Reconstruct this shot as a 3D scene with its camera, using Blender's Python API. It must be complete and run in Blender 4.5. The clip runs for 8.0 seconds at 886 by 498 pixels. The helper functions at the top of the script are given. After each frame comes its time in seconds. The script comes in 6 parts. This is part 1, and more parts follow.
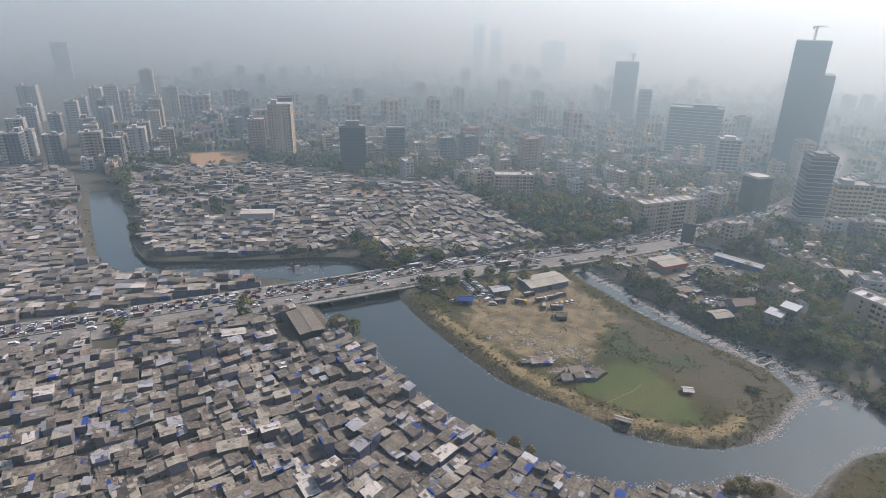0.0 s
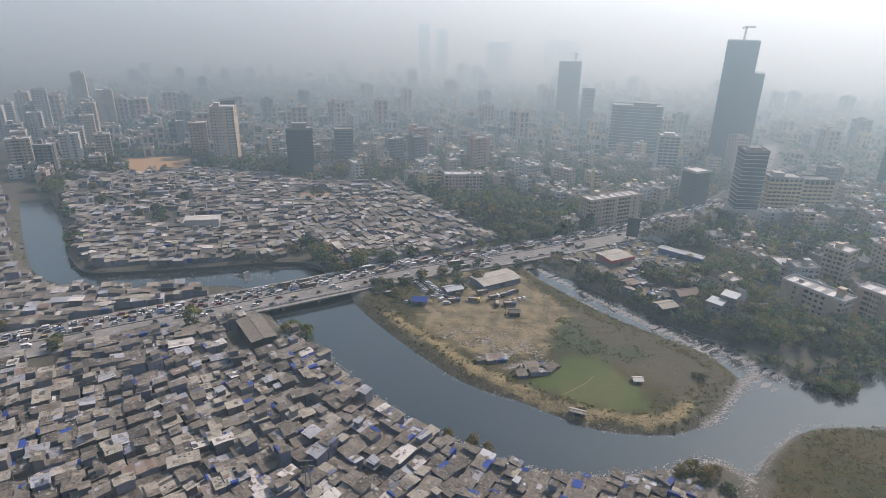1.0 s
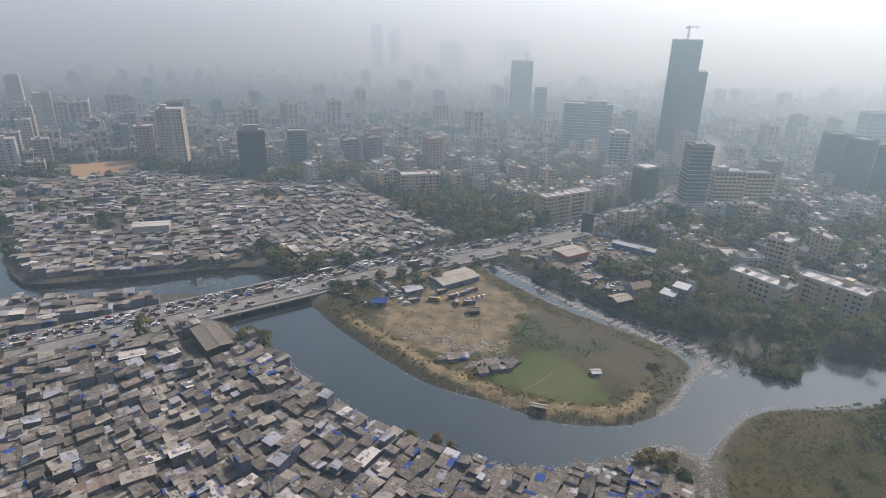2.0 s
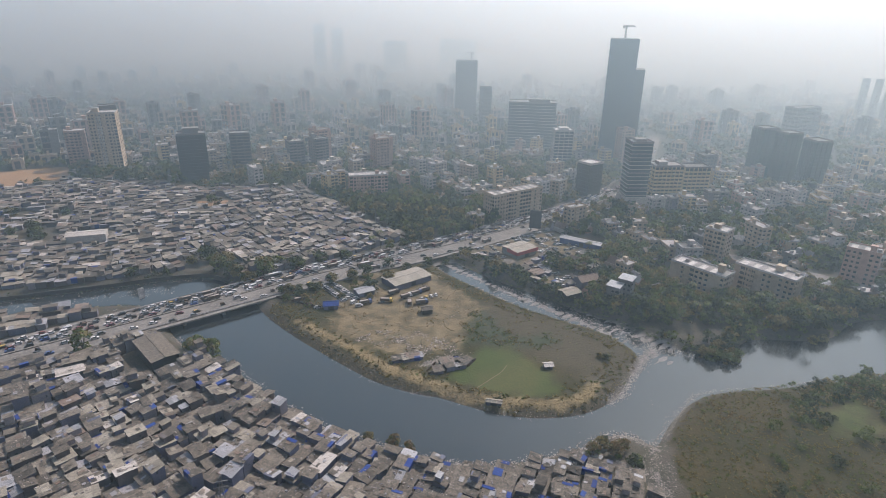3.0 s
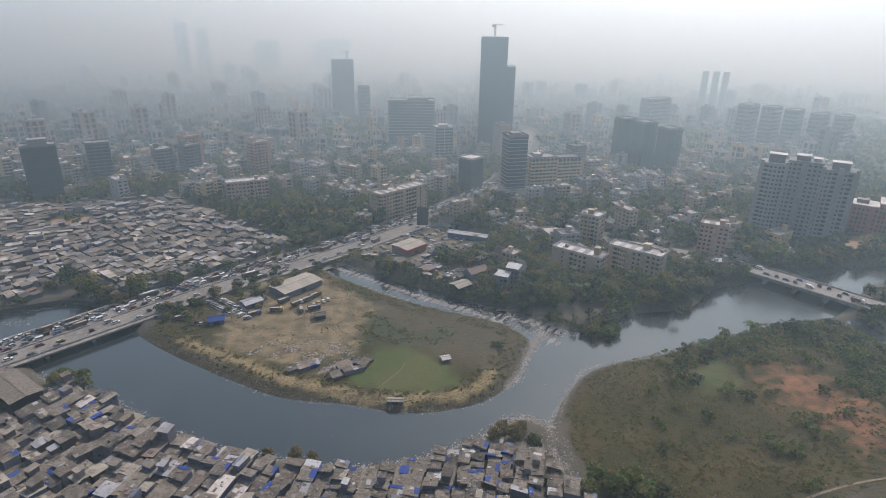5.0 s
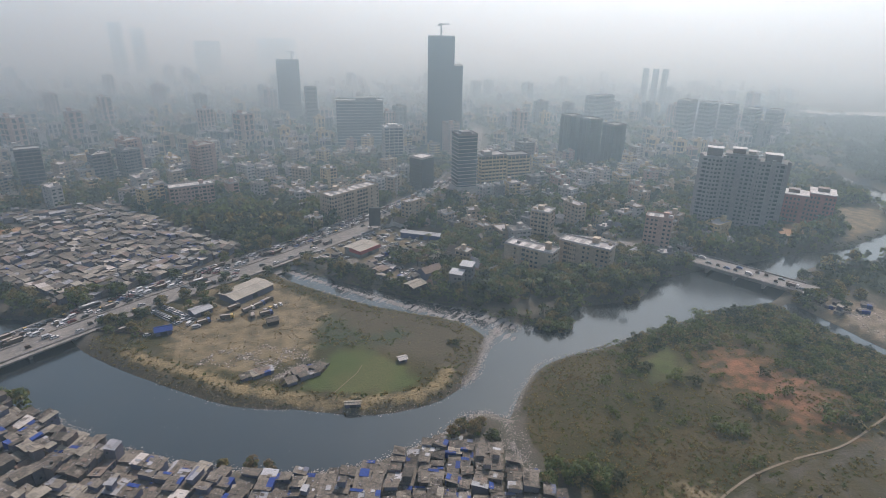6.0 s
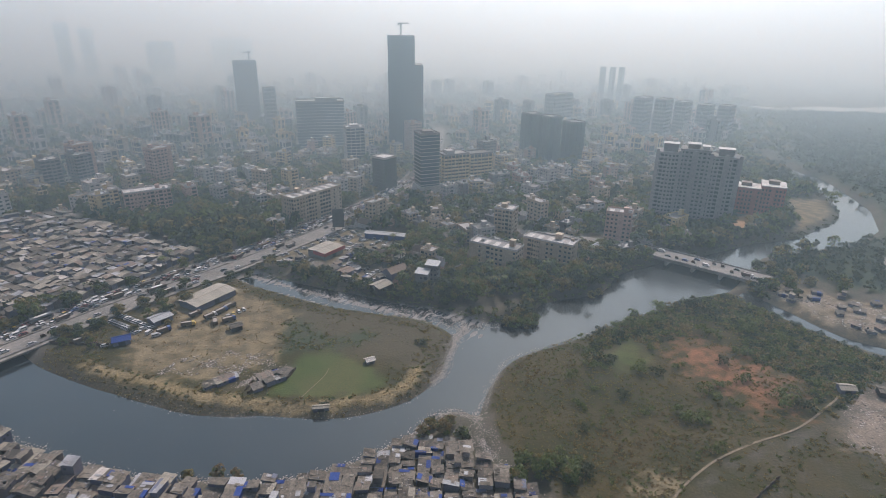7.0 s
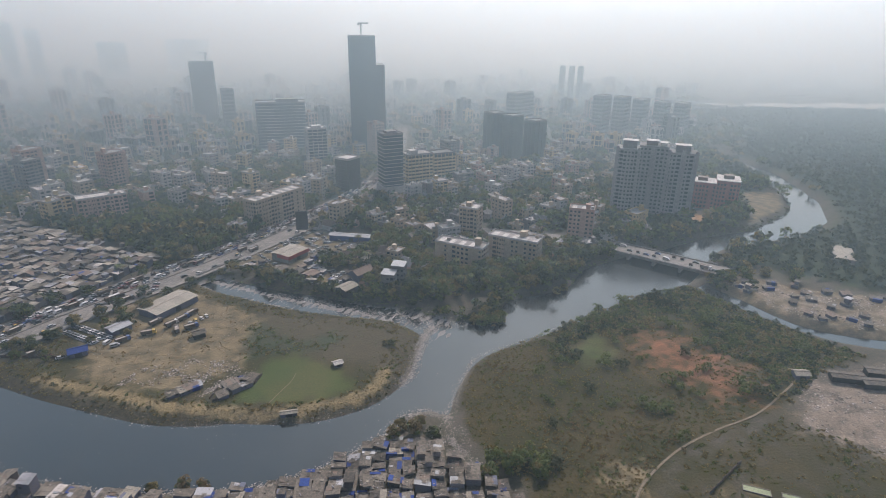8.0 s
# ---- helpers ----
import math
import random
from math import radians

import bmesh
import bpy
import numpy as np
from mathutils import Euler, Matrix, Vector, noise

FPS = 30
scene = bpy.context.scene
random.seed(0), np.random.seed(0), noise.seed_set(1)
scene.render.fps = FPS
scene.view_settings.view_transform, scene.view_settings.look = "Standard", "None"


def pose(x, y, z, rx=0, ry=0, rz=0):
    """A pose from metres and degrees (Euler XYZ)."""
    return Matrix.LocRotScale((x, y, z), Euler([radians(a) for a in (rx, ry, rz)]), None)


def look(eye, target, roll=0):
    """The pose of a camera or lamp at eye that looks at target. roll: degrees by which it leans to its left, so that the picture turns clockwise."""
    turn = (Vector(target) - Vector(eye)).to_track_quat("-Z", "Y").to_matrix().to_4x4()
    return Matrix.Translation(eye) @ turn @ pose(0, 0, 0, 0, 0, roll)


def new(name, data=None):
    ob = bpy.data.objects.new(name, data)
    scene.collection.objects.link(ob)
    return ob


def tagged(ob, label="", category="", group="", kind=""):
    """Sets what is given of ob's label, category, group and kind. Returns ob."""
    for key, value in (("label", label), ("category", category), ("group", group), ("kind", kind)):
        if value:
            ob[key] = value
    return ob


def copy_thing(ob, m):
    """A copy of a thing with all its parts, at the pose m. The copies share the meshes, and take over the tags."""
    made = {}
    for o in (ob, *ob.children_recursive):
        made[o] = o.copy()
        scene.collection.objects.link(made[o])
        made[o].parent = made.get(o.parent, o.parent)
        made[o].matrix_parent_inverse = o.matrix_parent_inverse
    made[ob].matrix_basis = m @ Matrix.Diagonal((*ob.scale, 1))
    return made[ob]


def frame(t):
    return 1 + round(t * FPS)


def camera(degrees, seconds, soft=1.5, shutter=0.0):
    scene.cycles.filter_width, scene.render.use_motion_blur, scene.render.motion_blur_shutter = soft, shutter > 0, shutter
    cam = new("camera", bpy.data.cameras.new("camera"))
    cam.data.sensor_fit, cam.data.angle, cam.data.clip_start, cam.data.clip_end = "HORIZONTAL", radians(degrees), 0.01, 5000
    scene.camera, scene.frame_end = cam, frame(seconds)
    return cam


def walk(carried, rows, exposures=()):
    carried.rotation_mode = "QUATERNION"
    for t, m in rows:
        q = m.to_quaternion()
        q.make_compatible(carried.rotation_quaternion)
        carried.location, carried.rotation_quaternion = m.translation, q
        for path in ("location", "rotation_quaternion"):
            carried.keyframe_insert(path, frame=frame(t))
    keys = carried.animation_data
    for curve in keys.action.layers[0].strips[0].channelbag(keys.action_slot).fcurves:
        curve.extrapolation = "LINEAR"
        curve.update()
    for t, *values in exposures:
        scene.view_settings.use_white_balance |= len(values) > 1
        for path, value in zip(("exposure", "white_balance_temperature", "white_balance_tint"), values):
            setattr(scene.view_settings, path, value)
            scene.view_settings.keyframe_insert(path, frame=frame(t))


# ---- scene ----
cam = camera(74.45, 8.0, soft=0.85)
PATH = [
    (0, 68.098, -0.799, 20.981), (0.5, 68.171, -0.803, 18.329), (1, 68.220, -0.850, 15.960),
    (1.5, 68.259, -0.890, 13.747), (3, 68.316, -0.945, 6.403), (3.5, 68.360, -0.940, 3.159),
    (4, 68.385, -0.940, 0.364), (4.5, 68.400, -0.950, -2.430), (6, 68.435, -0.900, -10.145),
    (6.5, 68.435, -0.846, -12.138), (7, 68.436, -0.793, -13.880), (7.5, 68.440, -0.771, -15.677),
    (8, 68.466, -0.727, -17.509),
]
EYE = (0.0, 0.0, 150.0)
walk(cam, [(t, pose(*EYE, rx, ry, rz)) for t, rx, ry, rz in PATH], exposures=[(0.0, 0.61, 6185.0, 5.5), (4.0, 0.45, 6185.0, 5.5), (8.0, 0.35, 6185.0, 6.0)])

# ---- light: hazy noon sun ahead to the right, thick smog over the ground ----
SUN_AZ, SUN_EL = 30.0, 47.0            # degrees clockwise from +y, degrees above the horizon
world = bpy.data.worlds.new("sky")
scene.world = world
world.use_nodes = True
wn = world.node_tree
sky = wn.nodes.new("ShaderNodeTexSky")
sky.sky_type, sky.sun_disc = "NISHITA", False
sky.sun_elevation, sky.sun_rotation = radians(SUN_EL), radians(SUN_AZ)
sky.air_density, sky.dust_density, sky.ozone_density = 1.3, 1.2, 2.0
wn.nodes["Background"].inputs["Strength"].default_value = 0.15
wn.links.new(sky.outputs[0], wn.nodes["Background"].inputs["Color"])
sun = new("sun", bpy.data.lights.new("sun", "SUN"))
sun.data.energy, sun.data.angle, sun.data.color = 5.0, radians(1.2), (1.0, 0.985, 0.955)
_a, _e = radians(SUN_AZ), radians(SUN_EL)
sun.matrix_world = look((0, 0, 0), (-math.sin(_a) * math.cos(_e), -math.cos(_a) * math.cos(_e), -math.sin(_e)))

# ---- mesh helpers ----
rng = random.Random(7)


def make_mesh(name, V, F, mats, idx=None, smooth=False):
    """One mesh from numpy verts and quads (n x 4; a triangle repeats its last corner)."""
    V = np.asarray(V, np.float32).reshape(-1, 3)
    F = np.asarray(F, np.int32).reshape(-1, 4)
    me = bpy.data.meshes.new(name)
    tri = F[:, 2] == F[:, 3]
    if tri.any():
        me.from_pydata(V.tolist(), [], [f[:3] if f[2] == f[3] else f for f in F.tolist()])
    else:
        me.vertices.add(len(V))
        me.vertices.foreach_set("co", V.ravel())
        me.loops.add(len(F) * 4)
        me.loops.foreach_set("vertex_index", F.ravel())
        me.polygons.add(len(F))
        me.polygons.foreach_set("loop_start", np.arange(len(F), dtype=np.int32) * 4)
        me.update(calc_edges=True)
    for m in mats:
        me.materials.append(m)
    if idx is not None:
        me.polygons.foreach_set("material_index", np.asarray(idx, np.int32))
    me.polygons.foreach_set("use_smooth", np.full(len(me.polygons), smooth))
    me.update()
    return me


class Heap:
    """Collects quads with a material number, to become one mesh."""

    def __init__(self):
        self.V, self.F, self.M, self.n = [], [], [], 0

    def add(self, V, F, m=0):
        V = np.asarray(V, float).reshape(-1, 3)
        F = np.asarray(F, int).reshape(-1, 4)
        self.V.append(V)
        self.F.append(F + self.n)
        self.M.append(np.full(len(F), m) if np.isscalar(m) else np.asarray(m))
        self.n += len(V)

    def box(self, x0, x1, y0, y1, z0, z1, m=0, bottom=False, tilt=0.0, taper=0.0):
        """tilt lifts the far y edge of the whole box; taper pulls the top in."""
        t = taper
        V = [(x0, y0, z0), (x1, y0, z0), (x1, y1, z0 + tilt), (x0, y1, z0 + tilt),
             (x0 + t, y0 + t, z1), (x1 - t, y0 + t, z1), (x1 - t, y1 - t, z1 + tilt), (x0 + t, y1 - t, z1 + tilt)]
        F = [(0, 1, 5, 4), (1, 2, 6, 5), (2, 3, 7, 6), (3, 0, 4, 7), (4, 5, 6, 7)]
        if bottom:
            F.append((3, 2, 1, 0))
        self.add(V, F, m)

    def merged(self):
        return np.concatenate(self.V), np.concatenate(self.F), np.concatenate(self.M)

    def put(self, other, m4):
        """Another heap's quads, moved by a 4 x 4 matrix."""
        V, F, M = other if isinstance(other, tuple) else other.merged()
        A = np.array(m4)
        self.add(V @ A[:3, :3].T + A[:3, 3], F, M)

    def mesh(self, name, mats, smooth=False):
        V, F, M = self.merged()
        return make_mesh(name, V, F, mats, M, smooth)


def place(x, y, z=0.0, turn=0.0, s=1.0):
    return Matrix.Translation((x, y, z)) @ Matrix.Rotation(turn, 4, "Z") @ Matrix.Scale(s, 4)


def thing(name, label, category, group="", m=None, kind=""):
    ob = tagged(new(name), label, category, group, kind)
    ob.empty_display_size = 0.5
    if m is not None:
        ob.matrix_basis = m
    return ob


def part(name, data, parent, label=""):
    """One mesh object under a thing or a part. data: a mesh, or (heap, materials)."""
    if isinstance(data, tuple):
        data = data[0].mesh(name, data[1])
    ob = new(name, data)
    ob.parent = parent
    return tagged(ob, label)


def inside(poly, X, Y):
    """Which of the points lie in a polygon."""
    X, Y = np.asarray(X, float), np.asarray(Y, float)
    c = np.zeros(X.shape, bool)
    p = np.asarray(poly, float)
    q = np.roll(p, 1, 0)
    for (x0, y0), (x1, y1) in zip(p, q):
        if y0 == y1:
            continue
        c ^= ((y0 > Y) != (y1 > Y)) & (X < (x1 - x0) * (Y - y0) / (y1 - y0) + x0)
    return c


def edge_distance(poly, X, Y, closed=True):
    """The distance of points from a polygon's outline or a line."""
    p = np.asarray(poly, float)
    q = np.roll(p, -1, 0)
    if not closed:
        p, q = p[:-1], q[:-1]
    if np.size(X) < 40:
        P_, E_ = p[:, :, None], (q - p)[:, :, None]
        x, y = np.ravel(X), np.ravel(Y)
        s = np.clip(((x - P_[:, 0]) * E_[:, 0] + (y - P_[:, 1]) * E_[:, 1]) / np.maximum(E_[:, 0] ** 2 + E_[:, 1] ** 2, 1e-9), 0, 1)
        return np.hypot(x - P_[:, 0] - s * E_[:, 0], y - P_[:, 1] - s * E_[:, 1]).min(0).reshape(np.shape(X))
    d = np.full(np.shape(X), 1e9)
    for a, b in zip(p, q):
        e = b - a
        s = np.clip(((X - a[0]) * e[0] + (Y - a[1]) * e[1]) / max(e @ e, 1e-9), 0, 1)
        d = np.minimum(d, np.hypot(X - a[0] - s * e[0], Y - a[1] - s * e[1]))
    return d


def curve(points, n=4):
    """A smooth line through the points."""
    p = np.asarray(points, float)
    p = np.vstack([2 * p[0] - p[1], p, 2 * p[-1] - p[-2]])
    out = []
    for i in range(1, len(p) - 2):
        a, b, c, d = p[i - 1:i + 3]
        for s in np.arange(n) / n:
            out.append(0.5 * (2 * b + (c - a) * s + (2 * a - 5 * b + 4 * c - d) * s * s + (3 * b - a - 3 * c + d) * s ** 3))
    out.append(p[-2])
    return np.array(out)


# ---- materials ----
COLOUR_SCALE = (0.685, 0.582, 0.56)            # scales every base colour: picture contrast and warm light put into the colour


def material(name, colours, scale=1.0, rough=0.9, bump=0.0, bump_scale=8.0, vary=0.0, source="none", metal=0.0, spec=0.3, stain=0.35, stain_scale=0.15, grain_gain=1.0):
    """Ramp of colours over grain and large stains; source: whether pieces differ by "object" or "island"."""
    m = bpy.data.materials.new(name)
    m.use_nodes = True
    nt = m.node_tree
    n, l = nt.nodes, nt.links
    b = n["Principled BSDF"]
    geo = n.new("ShaderNodeNewGeometry")
    co = geo.outputs["Position"]

    def noise_at(sc, detail=4.0):
        t = n.new("ShaderNodeTexNoise")
        t.inputs["Scale"].default_value, t.inputs["Detail"].default_value = sc, detail
        l.new(co, t.inputs["Vector"])
        return t.outputs["Fac"]

    grain, big = noise_at(scale), noise_at(stain_scale, 3.0)
    mixed = n.new("ShaderNodeMath")
    mixed.operation = "MULTIPLY_ADD"
    l.new(big, mixed.inputs[0])
    mixed.inputs[1].default_value = stain * 2
    add = n.new("ShaderNodeMath")
    add.operation = "MULTIPLY_ADD"
    l.new(grain, add.inputs[0])
    add.inputs[1].default_value = (2.0 - stain * 2) * grain_gain
    add.inputs[2].default_value = 0.5 - stain - (1.0 - stain) * grain_gain
    l.new(add.outputs[0], mixed.inputs[2])
    fac = mixed.outputs[0]
    if source != "none":
        rnd = n.new("ShaderNodeObjectInfo").outputs["Random"] if source == "object" else geo.outputs["Random Per Island"]
        mm = n.new("ShaderNodeMix")
        mm.inputs[0].default_value = vary
        l.new(fac, mm.inputs[2])
        l.new(rnd, mm.inputs[3])
        fac = mm.outputs[0]
    ramp = n.new("ShaderNodeValToRGB")
    while len(ramp.color_ramp.elements) < len(colours):
        ramp.color_ramp.elements.new(0.5)
    lo, hi = (0.0, 1.0) if source != "none" and vary > 0.6 else (0.25, 0.75)
    for i, c in enumerate(colours):
        e = ramp.color_ramp.elements[i]
        e.position = lo + (hi - lo) * i / max(1, len(colours) - 1)
        e.color = (*(v * k for v, k in zip(c, COLOUR_SCALE)), 1)
    l.new(fac, ramp.inputs[0])
    l.new(ramp.outputs[0], b.inputs["Base Color"])
    b.inputs["Roughness"].default_value, b.inputs["Metallic"].default_value = rough, metal
    b.inputs["Specular IOR Level"].default_value = spec
    if bump:
        bp = n.new("ShaderNodeBump")
        bp.inputs["Strength"].default_value, bp.inputs["Distance"].default_value = bump, 0.3
        l.new(noise_at(bump_scale, 5.0), bp.inputs["Height"])
        l.new(bp.outputs[0], b.inputs["Normal"])
    return m


def grey(v, warm=0.0):
    return (v * (1 + warm), v, v * (1 - warm))


# ---- plan of river, road and quarters ----
NEAR_BANK = [(-480, 362), (-422, 315), (-376, 279), (-333, 249), (-298, 240), (-279, 243), (-241, 259), (-200, 271), (-182, 262),
             (-160, 240), (-139, 228), (-124, 221), (-103, 206), (-83, 193), (-67, 184), (-51, 179), (-38, 175), (-24, 171),
             (-8, 170), (9, 173), (25, 179), (37, 185), (46, 193), (57, 194), (64, 189), (70, 199), (76, 208), (86, 220), (100, 229), (127, 236),
             (168, 249), (206, 260), (238, 265), (262, 278), (298, 305), (320, 314), (371, 318), (413, 326), (445, 341)]
LOWER_RIGHT = [(486, 385), (519, 448), (538, 493), (540, 530), (560, 600)]
LOWER_LEFT = [(545, 605), (522, 525), (503, 468), (470, 408), (436, 372), (389, 350), (362, 340), (325, 338), (276, 326), (245, 322)]
FAR_BANK = [(222, 316), (195, 307), (170, 285), (131, 280), (116, 263), (96, 264), (81, 275), (65, 288), (47, 299), (24, 317),
            (-1, 334), (-30, 360)]
ISLAND_BANK = [(-44, 352), (-27, 333), (-9, 318), (7, 304), (21, 295), (42, 283), (57, 275), (67, 263), (70, 252), (63, 238), (54, 220),
               (41, 208), (25, 202), (9, 201), (-6, 204), (-24, 210), (-33, 211), (-49, 216), (-62, 223), (-84, 238), (-101, 250),
               (-126, 271), (-144, 293), (-163, 306), (-180, 311), (-204, 303), (-229, 289), (-255, 276), (-280, 263), (-303, 257),
               (-332, 273), (-372, 307), (-409, 337), (-460, 376)]
RIVER = np.vstack([curve(p, 3) for p in (NEAR_BANK, LOWER_RIGHT, LOWER_LEFT, FAR_BANK, ISLAND_BANK)])
SIDE_CHANNEL = curve([(247, 262), (254, 240), (259, 220), (270, 196), (283, 182), (330, 150), (338, 158), (302, 182), (284, 194),
                      (270, 212), (264, 243), (258, 268)], 3)
FAR_WATER = [np.array([(796, 975), (812, 936), (880, 920), (970, 877), (1140, 818), (1500, 690), (1560, 745), (1290, 910), (980, 975), (860, 1000)], float),
             np.array([(728, 742), (716, 684), (683, 654), (690, 690)], float)]
WATER_Z = -3.0
ROAD_Z = 0.6
ROAD = [(-502, -52), (-390, 54), (-285, 155), (-176, 258), (-110, 322), (-46, 374), (26, 443), (71, 492), (94, 525), (111, 551), (130, 592), (152, 650), (180, 745), (205, 840)]
ROAD_LINE = curve(ROAD, 6)
ROAD_HALF = 13.0
ROAD2 = curve([(120, 402), (170, 376), (205, 354), (231, 334), (272, 278), (278, 270)], 4)
SLUM_NEAR = [(-420, 0), (-273, 144), (-233, 182), (-170, 234), (-152, 228), (-122, 214), (-101, 200), (-81, 187), (-64, 178), (-48, 173),
             (-22, 165), (10, 167), (36, 178), (47, 177), (56, 165), (62, 152), (73, 137), (66, 90), (0, 20), (-200, -60)]
SLUM_MID = [(-560, -70), (-440, 32), (-293, 174), (-255, 206), (-213, 250), (-206, 262), (-241, 252), (-279, 236), (-298, 232), (-336, 242),
            (-382, 273), (-428, 309), (-486, 356), (-560, 400), (-700, 420), (-800, 250)]
SLUM_FAR = [(-180, 321), (-204, 311), (-229, 297), (-255, 284), (-280, 271), (-303, 265), (-328, 280), (-368, 313), (-404, 343),
            (-470, 398), (-500, 440), (-451, 452), (-404, 496), (-325, 496), (-268, 486), (-238, 498), (-180, 500), (-145, 466), (-104, 422),
            (-66, 392), (-90, 365), (-150, 312)]
SAND = [(-90, 290), (-84, 330), (-44, 334), (-20, 306), (-9, 290), (-17, 266), (-18, 246), (-44, 234), (-84, 256)]
GREEN = [(-20, 220), (-14.5, 235), (-7, 247), (6, 251), (16, 241), (25, 231), (29, 218), (22, 211.5), (8, 211.5), (-8, 215)]
STRAW = curve([(-104, 262), (-85, 250), (-66, 237), (-50, 226.6), (-39, 220.6), (-20, 211.7), (-3, 207), (16, 207.3), (35, 211), (45, 224)], 6)
SCRUB = [(66, 170), (70, 190), (77, 206), (88, 219), (101, 228), (128, 235), (168, 248), (206, 259), (241, 264), (252, 230), (260, 195), (272, 170), (240, 168),
         (215, 156), (181, 146), (135, 137), (110, 118), (104, 60), (90, 60), (82, 120), (72, 156)]
RED_SOIL = [(166, 212), (178, 226), (192, 222), (200, 204), (212, 186), (204, 161), (184, 153), (172, 168), (165, 190)]
BARE = [(99, 133), (106, 144), (120, 143), (127, 135), (118, 125), (108, 122)]
GARDEN_DIRT = [(137, 118), (148, 123), (153, 119), (151, 114)]
WEEDS = [(-16, 250), (-19, 276), (-9, 290), (-1, 284), (3, 270), (14, 263), (27, 269), (33, 262), (30, 254), (20, 249), (8, 250), (-5, 251)]
PENINSULA = [(362, 345), (389, 355), (434, 377), (466, 411), (450, 426), (425, 425), (396, 371), (372, 353)]
CLEARING = [(134, 200), (137, 220), (156, 228), (160, 214), (150, 200)]
CREEK = [(-38, 356), (-12, 331), (8, 313), (28, 301), (52, 286), (68, 275), (84, 264), (80, 252)]
LOT = [(268, 262), (287, 264), (314, 234), (348, 212), (384, 188), (356, 164), (308, 180), (288, 196), (274, 214), (267, 238)]
CARPARK = [(-28, 372), (-8, 352), (12, 336), (36, 316), (52, 332), (30, 352), (60, 376), (84, 392), (56, 412), (30, 424), (0, 398)]
RUBBLE = [(192, 140), (226, 164), (275, 163), (300, 140), (260, 90), (215, 110)]
MANGROVE = [(300, 296), (371, 312), (420, 320), (455, 338), (496, 380), (530, 445), (560, 560), (640, 640), (700, 700), (800, 930), (1140, 810),
            (1800, 560), (1800, 0), (600, 60), (360, 200)]
FIELDS = [[(-504, 512), (-448, 545), (-409, 496), (-453, 457)], [(8, 588), (30, 616), (60, 622), (36, 598)], [(333, 384), (371, 392), (352, 364), (328, 362)],
          [(-262, 452), (-230, 462), (-226, 446), (-250, 440)]]


def in_river(X, Y):
    w = inside(RIVER, X, Y) | inside(SIDE_CHANNEL, X, Y)
    for p in FAR_WATER:
        w |= inside(p, X, Y)
    return w


def ground_height(X, Y):
    """Signed by the banks: raised land, sloping to below the water."""
    X, Y = np.asarray(X, float), np.asarray(Y, float)
    d = np.minimum(edge_distance(RIVER, X, Y), edge_distance(SIDE_CHANNEL, X, Y))
    for p in FAR_WATER:
        d = np.minimum(d, edge_distance(p, X, Y))
    w = in_river(X, Y)
    s = np.where(w, -d, d)
    z = np.clip(-2.9 + s * 0.55, -5.5, 0.0)
    # mud and rubbish banks just proud of the water in the creek
    c = edge_distance(curve(CREEK, 3), X, Y, False)
    bar = -3.02 + 0.16 * (np.sin(X * 0.9) * np.cos(Y * 0.8) + 0.7 * np.sin(X * 0.37 + Y * 0.43)) - np.maximum(0, c - 5.0) * 0.3
    z = np.where(c < 9, np.maximum(z, bar), z)
    return z


# the ground, one sheet to the horizon
ax = np.concatenate([np.linspace(-5000, -1400, 13)[:-1], np.linspace(-1400, -560, 29)[:-1], np.arange(-560, 620, 3.0), np.linspace(620, 1400, 27), np.linspace(1400, 5000, 13)[1:]])
ay = np.concatenate([np.linspace(-2000, -100, 8)[:-1], np.linspace(-100, 60, 17)[:-1], np.arange(60, 640, 3.0), np.linspace(640, 1400, 27), np.linspace(1400, 5000, 13)[1:]])
GX, GY = np.meshgrid(ax, ay)
GZ = ground_height(GX, GY)
GZ += np.where(GZ > -1.0, (np.sin(GX * 0.13) * np.cos(GY * 0.17) + np.sin(GX * 0.41 + 2) * np.sin(GY * 0.37)) * 0.12, 0)
nx, ny = len(ax), len(ay)
ii = (np.arange(ny - 1)[:, None] * nx + np.arange(nx - 1)[None, :]).ravel()
GF = np.stack([ii, ii + 1, ii + nx + 1, ii + nx], 1)


def soft(poly, X, Y, w):
    d = edge_distance(poly, X, Y)
    return np.clip(0.5 + np.where(inside(poly, X, Y), d, -d) / w, 0, 1)


